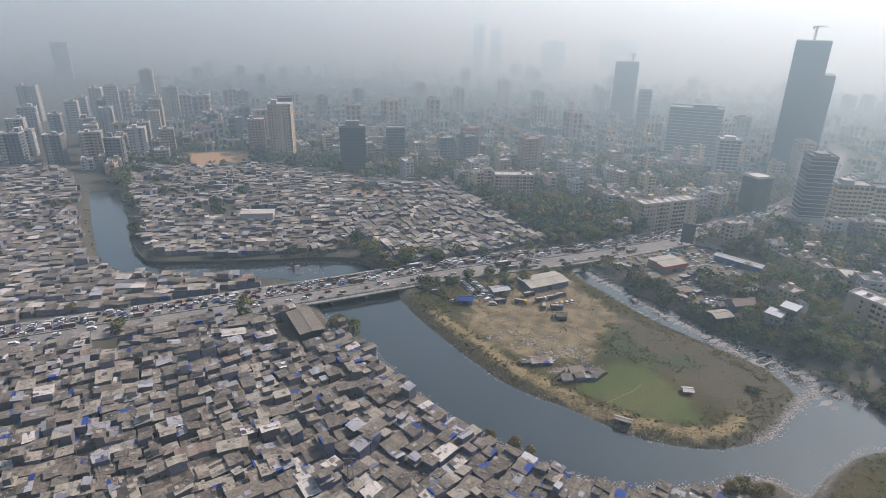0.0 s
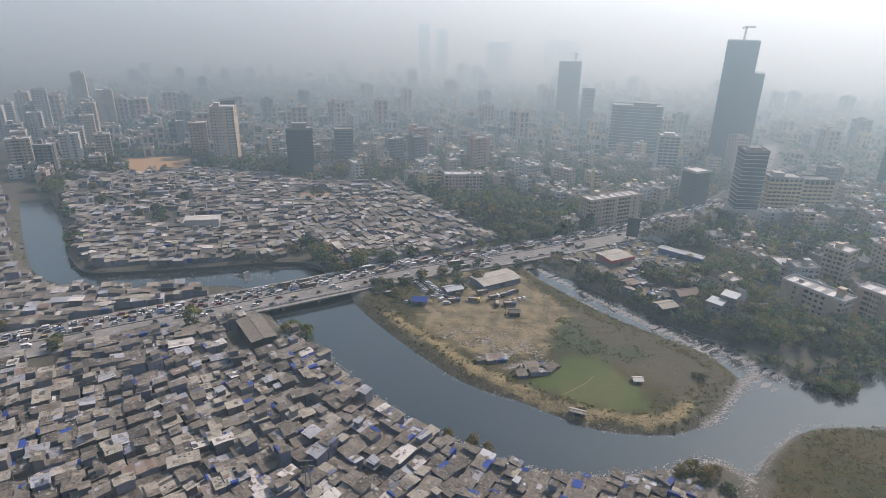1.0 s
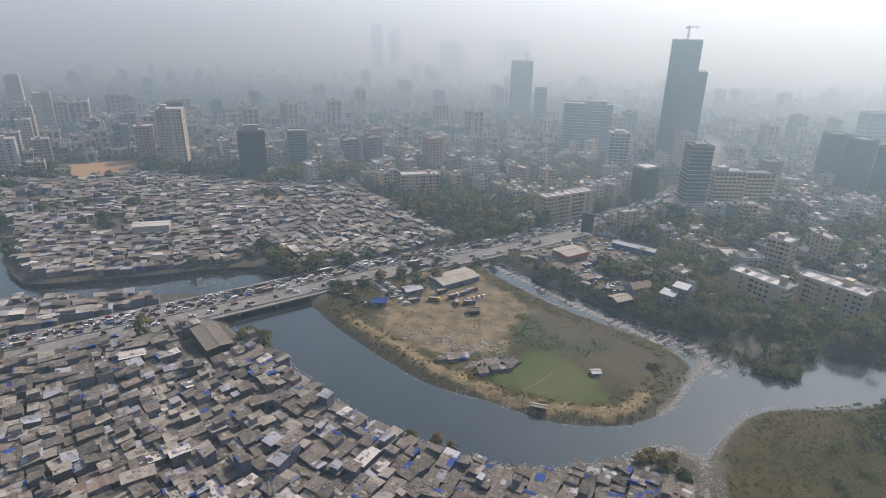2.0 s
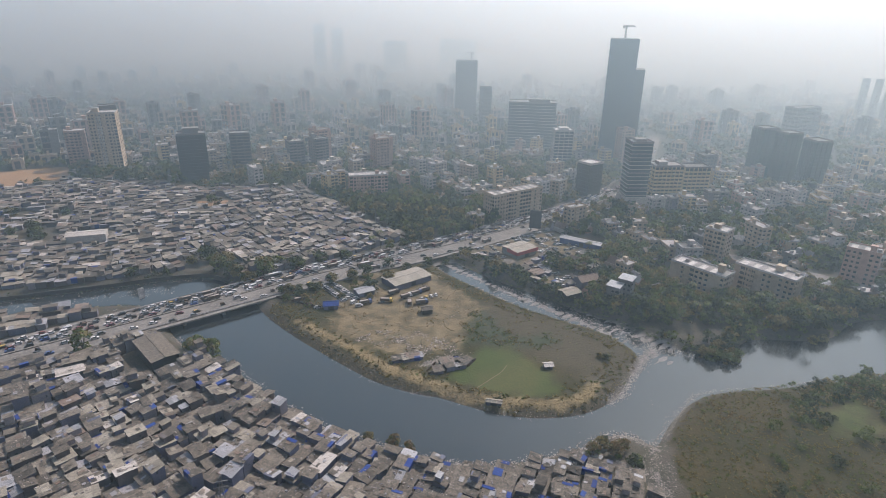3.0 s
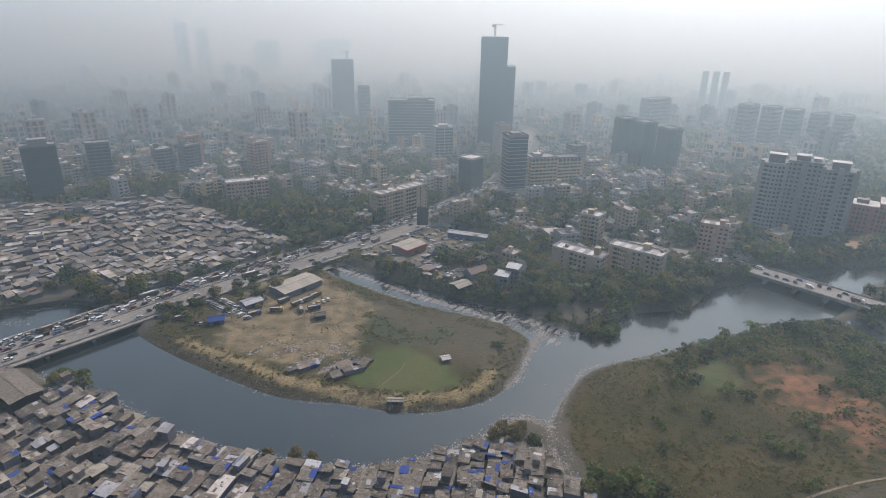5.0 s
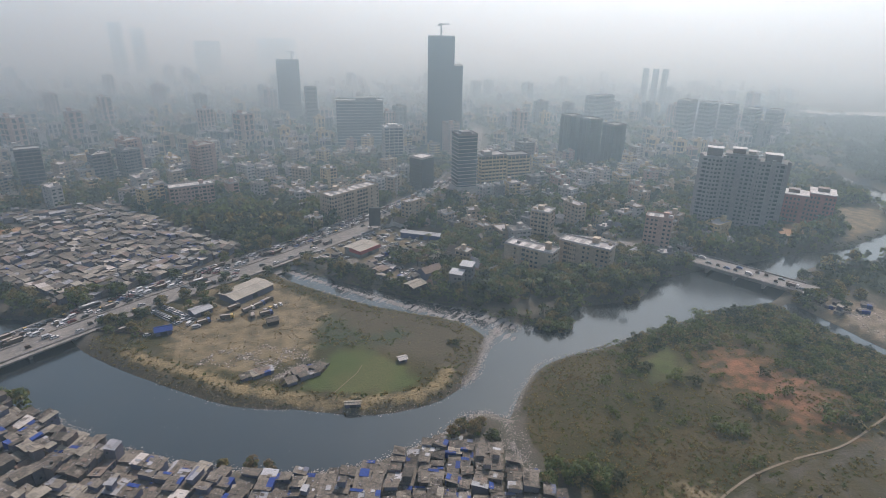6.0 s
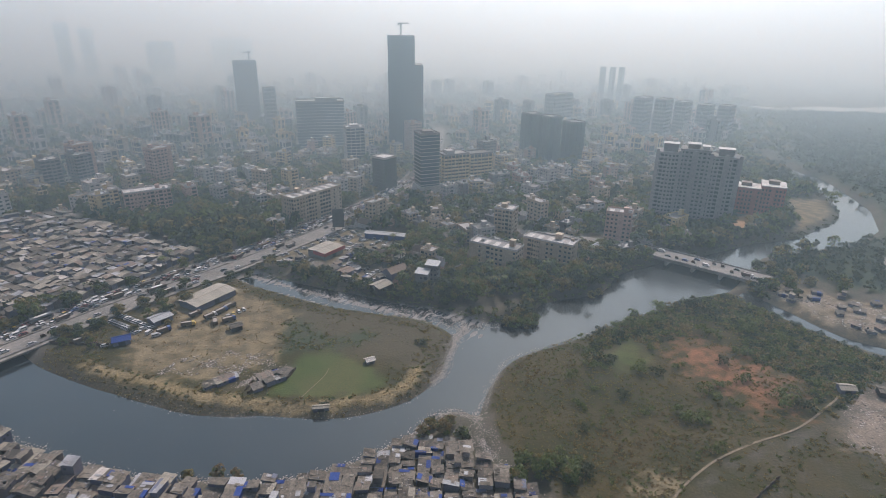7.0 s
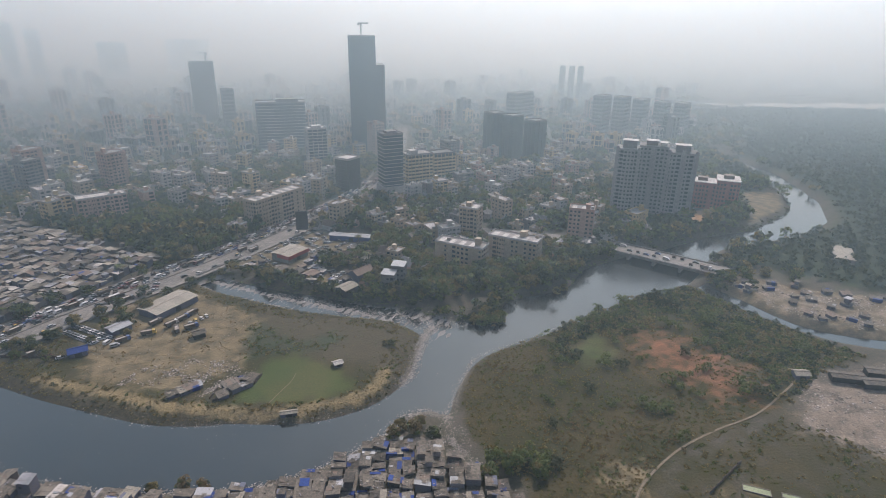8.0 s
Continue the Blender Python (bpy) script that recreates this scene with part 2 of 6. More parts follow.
def ground_material():
    m = bpy.data.materials.new("ground")
    m.use_nodes = True
    n, l = m.node_tree.nodes, m.node_tree.links
    b = n["Principled BSDF"]
    co = n.new("ShaderNodeNewGeometry").outputs["Position"]

    def noisy(sc, lo, hi, detail=6.0):
        t = n.new("ShaderNodeTexNoise")
        t.inputs["Scale"].default_value, t.inputs["Detail"].default_value = sc, detail
        l.new(co, t.inputs["Vector"])
        r = n.new("ShaderNodeMapRange")
        r.inputs["From Min"].default_value, r.inputs["From Max"].default_value = lo, hi
        l.new(t.outputs["Fac"], r.inputs["Value"])
        return r.outputs[0]

    def mix(f, a, c):
        x = n.new("ShaderNodeMix")
        x.data_type = "RGBA"
        l.new(f, x.inputs[0])
        for s, v in ((x.inputs[6], a), (x.inputs[7], c)):
            if isinstance(v, tuple):
                # ground colours scaled down and warmed likewise, light's warmth in the colour
                s.default_value = (v[0] * 0.9, v[1] * 0.79, v[2] * 0.76, 1)
            else:
                l.new(v, s)
        return x.outputs[2]

    fine, mid, big = noisy(0.9, 0.3, 0.7), noisy(0.16, 0.35, 0.65), noisy(0.035, 0.4, 0.6)
    soil = mix(fine, (0.05, 0.044, 0.036), (0.10, 0.087, 0.07))
    soil = mix(mid, soil, mix(fine, (0.032, 0.035, 0.022), (0.075, 0.068, 0.048)))
    sand = mix(fine, mix(mid, (0.055, 0.045, 0.024), (0.145, 0.117, 0.068)), mix(mid, (0.105, 0.084, 0.05), (0.2, 0.163, 0.098)))
    grass = mix(fine, mix(mid, (0.042, 0.055, 0.016), (0.06, 0.072, 0.022)), mix(big, (0.048, 0.066, 0.018), (0.088, 0.084, 0.034)))
    scrub = mix(fine, mix(mid, (0.024, 0.022, 0.007), (0.045, 0.037, 0.014)), mix(big, (0.031, 0.031, 0.009), (0.068, 0.053, 0.023)))
    red = mix(fine, (0.14, 0.062, 0.032), (0.24, 0.12, 0.068))
    rubble = mix(fine, mix(mid, (0.075, 0.06, 0.045), (0.16, 0.13, 0.1)), mix(mid, (0.15, 0.125, 0.1), (0.25, 0.21, 0.17)))
    mud = mix(fine, mix(mid, (0.036, 0.032, 0.019), (0.058, 0.05, 0.03)), (0.078, 0.066, 0.042))
    marsh = mix(fine, mix(mid, (0.02, 0.028, 0.016), (0.034, 0.044, 0.024)), (0.045, 0.056, 0.03))
    col = soil
    for layer, c in (("scrub", scrub), ("mud", mud), ("marsh", marsh), ("sand", sand), ("clay", mix(fine, (0.2, 0.125, 0.065), (0.3, 0.2, 0.11))), ("grass", grass), ("red", red), ("rubble", rubble), ("scum", mix(fine, mix(mid, (0.09, 0.088, 0.082), (0.16, 0.155, 0.148)), (0.23, 0.22, 0.21))), ("bank", mix(fine, (0.03, 0.027, 0.017), (0.09, 0.076, 0.046))), ("straw", mix(fine, (0.11, 0.088, 0.045), (0.25, 0.195, 0.105)))):
        a = n.new("ShaderNodeAttribute")
        a.attribute_name = layer
        j = n.new("ShaderNodeMath")
        j.operation = "MULTIPLY_ADD"
        l.new(mid, j.inputs[0])
        j.inputs[1].default_value = 0.9
        k = n.new("ShaderNodeMath")
        k.operation = "MULTIPLY_ADD"
        l.new(a.outputs["Fac"], k.inputs[0])
        k.inputs[1].default_value, k.inputs[2].default_value = 2.0, -0.95
        l.new(k.outputs[0], j.inputs[2])
        j.use_clamp = True
        col = mix(j.outputs[0], col, c)
    l.new(col, b.inputs["Base Color"])
    b.inputs["Roughness"].default_value = 0.95
    b.inputs["Specular IOR Level"].default_value = 0.1
    bp = n.new("ShaderNodeBump")
    bp.inputs["Strength"].default_value, bp.inputs["Distance"].default_value = 0.4, 0.4
    l.new(fine, bp.inputs["Height"])
    l.new(bp.outputs[0], b.inputs["Normal"])
    return m


gm = make_mesh("ground", np.stack([GX.ravel(), GY.ravel(), GZ.ravel()], 1), GF, [ground_material()], smooth=True)
ISLAND = np.vstack([ISLAND_BANK[:22], [(-100, 318)]])
RIM = edge_distance(RIVER, GX, GY)
ON_SPIT = inside(np.vstack([ISLAND_BANK[:22], [(-120, 292)]]), GX, GY) & ((GX < 48) & (GY < 290))
layers = {
    "straw": np.where(ON_SPIT, np.clip(1.05 - edge_distance(STRAW, GX, GY, False) / 5.0, 0, 0.78), 0),
    "bank": np.where(ON_SPIT | inside(SCRUB, GX, GY), np.clip(1.35 - RIM / 5.0, 0, 1), 0),
    "sand": np.maximum.reduce([soft(SAND, GX, GY, 14)] + [soft(LOT, GX, GY, 10), soft(CARPARK, GX, GY, 10) * 0.7, soft(BARE, GX, GY, 10) * 0.62, soft(GARDEN_DIRT, GX, GY, 8) * 0.6, soft(PENINSULA, GX, GY, 8) * 0.7] + [soft(ISLAND_BANK[12:22] + [(-110, 262), (-62, 232), (-24, 219), (9, 209)], GX, GY, 6) * 0.55]),
    "scrub": np.maximum.reduce([soft(SCRUB, GX, GY, 8), soft(ISLAND, GX, GY, 8) * 0.8, soft([(104, 108), (134, 137), (181, 144), (210, 153), (200, 136), (226, 98), (240, 60), (100, 60)], GX, GY, 10) * 0.68]),
    "mud": soft([(-8, 300), (20, 286), (58, 268), (66, 250), (58, 226), (42, 214), (40, 230), (22, 243), (2, 254), (-14, 266)], GX, GY, 16),
    "clay": np.maximum.reduce([soft(p, GX, GY, 6) for p in FIELDS]),
    "marsh": np.maximum(soft(MANGROVE, GX, GY, 24), soft(WEEDS, GX, GY, 9) * 0.62),
    "grass": np.maximum(soft(GREEN, GX, GY, 9), soft(CLEARING, GX, GY, 14) * 0.7),
    "red": soft(RED_SOIL, GX, GY, 28) * 0.57,
    "scum": np.where(GZ < -2.2, np.clip(1.6 - edge_distance(curve(CREEK, 3), GX, GY, False) / 7.0, 0, 1), 0),
    "rubble": np.maximum(soft(RUBBLE, GX, GY, 16) * 0.78, soft(LOT, GX, GY, 10) * 0.55),
}
for key, val in layers.items():
    at = gm.attributes.new(key, "FLOAT", "POINT")
    at.data.foreach_set("value", val.ravel().astype(np.float32))
tagged(new("ground", gm), "dusty brown earth with grass and scrub patches", "ground", kind="structure")


def water_material():
    m = material("water", [(0.015, 0.02, 0.022), (0.026, 0.031, 0.032)], 0.05, 0.14, 0.0, spec=0.5, stain_scale=0.012)
    n, l = m.node_tree.nodes, m.node_tree.links
    b = n["Principled BSDF"]
    co = n.new("ShaderNodeNewGeometry").outputs["Position"]
    t = n.new("ShaderNodeTexNoise")
    t.inputs["Scale"].default_value, t.inputs["Detail"].default_value = 0.5, 5.0
    l.new(co, t.inputs["Vector"])
    bp = n.new("ShaderNodeBump")
    bp.inputs["Strength"].default_value, bp.inputs["Distance"].default_value = 0.12, 0.3
    l.new(t.outputs["Fac"], bp.inputs["Height"])
    l.new(bp.outputs[0], b.inputs["Normal"])
    return m


wv = [(-900, -100, WATER_Z), (3000, -100, WATER_Z), (3000, 2200, WATER_Z), (-900, 2200, WATER_Z)]
tagged(new("water", make_mesh("water", wv, [(0, 1, 2, 3)], [water_material()])), "dark grey-green slow river water", "river", kind="structure")

# smog: thin scattering air over the whole place, thicker over the distant city
def smog_bank(label, x0, x1, y0, y1, z1, density):
    hz = Heap()
    hz.box(x0, x1, y0, y1, -8, z1, bottom=True)
    hm = bpy.data.materials.new("smog")
    hm.use_nodes = True
    hn = hm.node_tree
    hn.nodes.remove(hn.nodes["Principled BSDF"])
    vs = hn.nodes.new("ShaderNodeVolumeScatter")
    vs.inputs["Density"].default_value, vs.inputs["Anisotropy"].default_value = density, 0.48
    vs.inputs["Color"].default_value = (0.73, 0.87, 0.95, 1)
    hn.links.new(vs.outputs[0], hn.nodes["Material Output"].inputs["Volume"])
    tagged(new("smog", hz.mesh("smog", [hm])), label, "smog", kind="structure")


smog_bank("pale grey smog hanging over the city", -3000, 3000, -1500, 3600, 420, 0.00042)
smog_bank("thicker smog over the middle distance", -2900, 2900, 440, 3500, 280, 0.00074)
smog_bank("thick smog bank over the distant city", -2800, 2800, 860, 3400, 260, 0.0011)


def ribbon(line, half, z, t=0.25, lift=None):
    """A road slab along a line."""
    p = np.asarray(line, float)
    d = np.gradient(p, axis=0)
    d /= np.linalg.norm(d, axis=1)[:, None]
    nrm = np.stack([-d[:, 1], d[:, 0]], 1)
    zz = np.full(len(p), z) if lift is None else lift
    L, R_ = p + nrm * half, p - nrm * half
    h = Heap()
    k = len(p)
    V = np.vstack([np.c_[L, zz], np.c_[R_, zz], np.c_[L, zz - t], np.c_[R_, zz - t]])
    F = []
    for i in range(k - 1):
        F += [(i, k + i, k + i + 1, i + 1), (2 * k + i, i, i + 1, 2 * k + i + 1), (k + i, 3 * k + i, 3 * k + i + 1, k + i + 1), (2 * k + i + 1, 3 * k + i + 1, 3 * k + i, 2 * k + i)]
    F += [(0, 2 * k, 3 * k, k), (k - 1, 2 * k - 1, 4 * k - 1, 3 * k - 1)]
    h.add(V, F)
    return h


asphalt = material("asphalt", [(0.125, 0.118, 0.106), (0.25, 0.235, 0.208)], 0.7, 0.9, 0.2, 3.0, stain_scale=0.06)
N_MAIN = 55
tagged(new("road", ribbon(ROAD_LINE[:N_MAIN], ROAD_HALF, ROAD_Z, 0.9).mesh("road", [asphalt])), "dusty grey asphalt road with heavy traffic", "road", kind="structure")
tagged(new("road", ribbon(ROAD_LINE[N_MAIN - 2:], 7.0, ROAD_Z - 0.02, 0.9).mesh("road", [asphalt])), "narrower grey road running on into the city", "road", kind="structure")
tagged(new("road", ribbon(ROAD2, 8.2, 1.6, 0.9).mesh("road", [material("pale_asphalt", [(0.17, 0.16, 0.145), (0.27, 0.255, 0.23)], 0.5, 0.9, 0.15, 3)])), "pale two-way road crossing the river", "road", kind="structure")

# ---- the shanty quarters ----
m_wall = material("shack_wall", [(0.05, 0.045, 0.045), (0.115, 0.103, 0.099), (0.18, 0.163, 0.157), (0.13, 0.145, 0.215), (0.3, 0.28, 0.28), (0.155, 0.118, 0.104)], 0.8, 0.9, 0.2, 6, 0.75, "island")
m_roof = [
    material("cement_sheet", [(0.074, 0.063, 0.05), (0.142, 0.124, 0.098), (0.215, 0.192, 0.152)], 1.1, 0.92, 0.35, 5, 0.4, "island", stain_scale=0.35, grain_gain=1.7),
    material("weathered_sheet", [(0.045, 0.038, 0.03), (0.096, 0.083, 0.065), (0.16, 0.14, 0.11)], 0.9, 0.92, 0.35, 4, 0.4, "island", stain_scale=0.35, grain_gain=1.7),
    material("pale_sheet", [(0.184, 0.167, 0.13), (0.262, 0.24, 0.19), (0.349, 0.326, 0.262)], 1.2, 0.85, 0.3, 5, 0.4, "island", stain_scale=0.4, grain_gain=1.6),
    material("tin_sheet", [(0.17, 0.172, 0.18), (0.25, 0.252, 0.262), (0.34, 0.342, 0.355)], 1.5, 0.6, 0.25, 6, 0.5, "island", spec=0.5),
    material("white_sheet", [(0.30, 0.28, 0.245), (0.46, 0.435, 0.39), (0.54, 0.515, 0.47)], 1.0, 0.75, 0.2, 5, 0.4, "island", grain_gain=1.4),
    material("rusty_sheet", [(0.13, 0.085, 0.06), (0.20, 0.15, 0.115), (0.24, 0.2, 0.16)], 1.5, 0.9, 0.3, 5, 0.4, "island"),
]
m_tarp = material("blue_tarp", [(0.01, 0.024, 0.13), (0.015, 0.04, 0.21), (0.028, 0.07, 0.28)], 1.2, 0.75, 0.5, 2.0, 0.4, "island", spec=0.2)
m_tarp2 = material("pale_tarp", [(0.09, 0.1, 0.15), (0.15, 0.165, 0.22)], 1.2, 0.75, 0.5, 2.0, 0.4, "island", spec=0.2)
m_dark = material("dark_opening", [(0.012, 0.012, 0.014), (0.03, 0.03, 0.032)], 1.0, 0.5)
m_tank = material("black_plastic", [(0.02, 0.02, 0.022), (0.04, 0.04, 0.042)], 2.0, 0.45, spec=0.5)
m_junk = material("junk", [(0.10, 0.08, 0.06), (0.22, 0.19, 0.16), (0.40, 0.37, 0.33), (0.14, 0.16, 0.22)], 2.0, 0.9, 0, 1, 0.8, "island")
SLUM_MATS = [m_wall, *m_roof, m_tarp, m_tarp2, m_dark, m_tank, m_junk]
WALL, ROOF, TARP, TARP2, DARK, TANK, JUNK = 0, 1, 7, 8, 9, 10, 11


def sheet_roof(h, r, x0, x1, y0, y1, z, tilt, m, wide=(1.3, 3.2)):
    """Overlapping sheets side by side, sloping along y; each a thin slab of its own."""
    x = x0
    while x < x1 - 0.3:
        w = min(r.uniform(*wide), x1 - x)
        if x1 - x - w < 0.8:
            w = x1 - x
        dz = r.uniform(0, 0.09)
        e0, e1 = r.uniform(-0.25, 0.25), r.uniform(-0.25, 0.25)
        h.box(x - 0.06, x + w + 0.06, y0 + e0, y1 + e1, z + dz, z + dz + 0.07, m if r.random() < 0.9 else ROOF + r.choice((0, 1, 2, 3)), True, tilt + r.uniform(-0.08, 0.08))
        x += w


def shack(r, w, d, hgt, tone, rich=True):
    """A shack's parts by name, in its own frame: origin at the middle of the base, y along the slope of the roof."""
    P = {k: Heap() for k in ("wall", "roof", "upper_room", "upper_roof", "tarp", "window", "water_tank", "roof_clutter")}
    a, b = w / 2, d / 2
    tilt = r.uniform(0.15, 0.9) * r.choice((-1, 1))
    z = hgt
    # walls: a shell whose top follows the roof
    V = [(-a, -b, 0), (a, -b, 0), (a, b, 0), (-a, b, 0), (-a, -b, z), (a, -b, z), (a, b, z + tilt), (-a, b, z + tilt)]
    P["wall"].add(V, [(0, 1, 5, 4), (1, 2, 6, 5), (2, 3, 7, 6), (3, 0, 4, 7), (4, 5, 6, 7)], WALL)
    o = r.uniform(0.2, 0.55)
    sheet_roof(P["roof"], r, -a - o, a + o, -b - o, b + o, z + 0.03, tilt, tone, (1.3, 3.2) if rich else (2.4, 4.6))
    if rich:
        for side in (-1, 1):
            for k in range(r.randint(0, 2)):
                x = r.uniform(-a + 0.6, a - 1.2)
                zz = r.uniform(0.9, max(1.0, z - 1.4))
                y = side * b
                P["window"].box(x, x + r.uniform(0.6, 1.0), min(y, y + side * 0.06), max(y, y + side * 0.06), zz, zz + r.uniform(0.8, 1.1), DARK)
            for k in range(r.randint(0, 2)):
                y = r.uniform(-b + 0.5, b - 1.0)
                zz = r.uniform(0.9, max(1.0, z - 1.4))
                P["window"].box(min(side * a, side * (a + 0.06)), max(side * a, side * (a + 0.06)), y, y + r.uniform(0.6, 0.9), zz, zz + 0.9, DARK)
    q = r.random()
    if q < 0.16 and w > 3.5 and d > 4:
        uw, ud = w * r.uniform(0.5, 0.8), d * r.uniform(0.4, 0.7)
        ux, uy = r.uniform(-1, 1) * (w - uw) / 2, r.uniform(-1, 1) * (d - ud) / 2
        top = z + max(tilt, 0) + r.uniform(1.8, 2.6)
        P["upper_room"].box(ux - uw / 2, ux + uw / 2, uy - ud / 2, uy + ud / 2, z - 0.2, top, WALL)
        sheet_roof(P["upper_roof"], r, ux - uw / 2 - 0.3, ux + uw / 2 + 0.3, uy - ud / 2 - 0.3, uy + ud / 2 + 0.3, top + 0.03, r.uniform(-0.3, 0.3), ROOF + r.choice((0, 0, 1, 2, 3)))
    elif q < (0.3 if rich else 0.21):
        # a tarpaulin tied over part of the roof, hanging down one side
        x0 = r.uniform(-a, 0)
        x1 = x0 + r.uniform(2.0, max(2.2, min(5.0, w)))
        s = r.choice((-1, 1))
        y0, y1 = (-b - o - 0.1, r.uniform(-b + 0.4, -b * 0.3)) if s < 0 else (r.uniform(b * 0.3, b - 0.4), b + o + 0.1)
        m = TARP if r.random() < 0.78 else TARP2
        zz = z + 0.24 + (y0 + b) / d * tilt
        P["tarp"].box(x0, x1, y0, y1, zz, zz + 0.04, m, True, tilt * (y1 - y0) / d)
        ye = y0 if s < 0 else y1
        P["tarp"].box(x0, x1, ye - 0.03, ye + 0.03, zz - r.uniform(1.8, 3.4), zz + (tilt * (y1 - y0) / d if s > 0 else 0), m, True)
    elif q < 0.31 and rich:
        V = []
        cx, cy = r.uniform(-a * 0.5, a * 0.5), r.uniform(-b * 0.5, b * 0.5)
        zz = z + (cy + b) / d * tilt + 0.1
        for k, (rad, hh) in enumerate(((0.55, 0), (0.58, 0.15), (0.55, 0.95), (0.3, 1.1))):
            V += [(cx + rad * math.cos(t), cy + rad * math.sin(t), zz + hh) for t in np.arange(8) * math.tau / 8]
        F = [(k * 8 + i, k * 8 + (i + 1) % 8, k * 8 + 8 + (i + 1) % 8, k * 8 + 8 + i) for k in range(3) for i in range(8)]
        F += [(24, 25, 26, 27), (24, 27, 28, 31), (28, 29, 30, 31)]
        P["water_tank"].add(V, F, TANK)
    for k in range(r.randint(1, 3) if rich else r.randint(0, 1)):
        # patches of other sheet laid over the roof
        x, y = r.uniform(-a, a * 0.5), r.uniform(-b, b * 0.5)
        pw, pd = r.uniform(0.8, 2.2), r.uniform(0.8, 2.4)
        zz = z + (y + b) / d * tilt + r.uniform(0.2, 0.3)
        P["roof_clutter"].box(x, min(a, x + pw), y, min(b, y + pd), zz, zz + 0.05, tone if r.random() < 0.4 else ROOF + r.choice((0, 1, 1, 2, 3, 5)), True, tilt * pd / d)
    if rich:
        for k in range(r.randint(2, 8)):
            x, y = r.uniform(-a, a), r.uniform(-b, b)
            zz = z + (y + b) / d * tilt + 0.1
            if r.random() < 0.4:
                P["roof_clutter"].box(x, x + r.uniform(0.8, 2.4), y, y + 0.14, zz, zz + 0.12, JUNK)
            else:
                P["roof_clutter"].box(x, x + r.uniform(0.3, 0.8), y, y + r.uniform(0.3, 0.8), zz, zz + r.uniform(0.12, 0.4), JUNK, taper=0.06)
    return P


TONES = [ROOF] * 9 + [ROOF + 1] * 8 + [ROOF + 2] * 6 + [ROOF + 3] * 2 + [ROOF + 4] * 2 + [ROOF + 5] * 1
TONE_WORDS = {ROOF: "grey cement-sheet", ROOF + 1: "dark weathered cement-sheet", ROOF + 2: "pale cement-sheet", ROOF + 3: "blue-grey tin", ROOF + 4: "whitish new-sheet", ROOF + 5: "rust-brown tin"}


def lots(poly, angle, r, row=(4.0, 6.8), wide=(3.2, 6.6), alley=1.3, keep=None):
    """Rows of touching plots inside a polygon: middle, size and turn of each."""
    p = np.asarray(poly, float)
    c, s = math.cos(angle), math.sin(angle)
    U, Vv = p @ (c, s), p @ (-s, c)
    out, v, k = [], Vv.min(), 0
    while v < Vv.max():
        d = r.uniform(*row)
        u = U.min() + r.uniform(0, 4)
        while u < U.max():
            w = r.uniform(*wide) if r.random() > 0.07 else r.uniform(7.5, 11)
            cu, cv = u + w / 2, v + d / 2 + r.uniform(-0.5, 0.5)
            x, y = cu * c - cv * s, cu * s + cv * c
            if inside(poly, x, y) and (keep is None or keep(x, y)):
                out.append((x, y, w - r.uniform(0.0, 0.5), d - r.uniform(0.0, 0.6), angle + r.gauss(0, 0.065)))
            u += w + (alley if r.random() < 0.14 else r.uniform(0.0, 0.25))
        k += 1
        v += d + (alley if k % 2 == 0 else 0.25)
    return out


# big roofs and open spots that stand free in the slums
CLEAR = [(-156, 217, 16), (-291, 362, 17), (-246, 452, 18), (-196, 268, 7), (-335, 360, 16), (-322, 352, 14), (-378, 392, 14), (-340, 400, 9), (-400, 372, 12), (-190, 330, 13), (-172, 324, 12),
         (-215, 262, 6), (-162, 196, 5), (45, 177, 6), (-48, 180, 4), (-255, 200, 6), (-232, 168, 9), (-455, 312, 14), (-440, 400, 14), (-480, 420, 12), (-198, 325, 7)]


def free(x, y):
    return all((x - a) ** 2 + (y - b) ** 2 > q * q for a, b, q in CLEAR)


sr = random.Random(11)
near_zone = lambda lo, hi: (lambda x, y: lo <= x + 0.3 * (y - 150) < hi and free(x, y))
plots = []
plots += lots(SLUM_NEAR, radians(46), sr, keep=near_zone(-900, -165))
plots += lots(SLUM_NEAR, radians(54), sr, keep=near_zone(-165, -95))
plots += lots(SLUM_NEAR, radians(68), sr, (3.7, 6.2), (3.0, 6.0), keep=near_zone(-95, -35))
plots += lots(SLUM_NEAR, radians(75), sr, (3.3, 5.6), (2.8, 5.4), keep=near_zone(-35, 900))
n_near = len(plots)
plots += lots(SLUM_MID, radians(33), sr, (4.0, 6.5), (4, 8), 1.6, keep=free)
plots += lots(SLUM_FAR, radians(30), sr, (3.6, 5.4), (3.2, 6.8), 1.4, keep=lambda x, y: x < -215 and free(x, y))
plots += lots(SLUM_FAR, radians(-40), sr, (3.6, 5.4), (3.2, 6.8), 1.4, keep=lambda x, y: x >= -215 and free(x, y))
plots = [(i < n_near, p) for i, p in enumerate(plots)]


def in_front(near, p):
    return near and p[1] > 100 and p[0] > -190


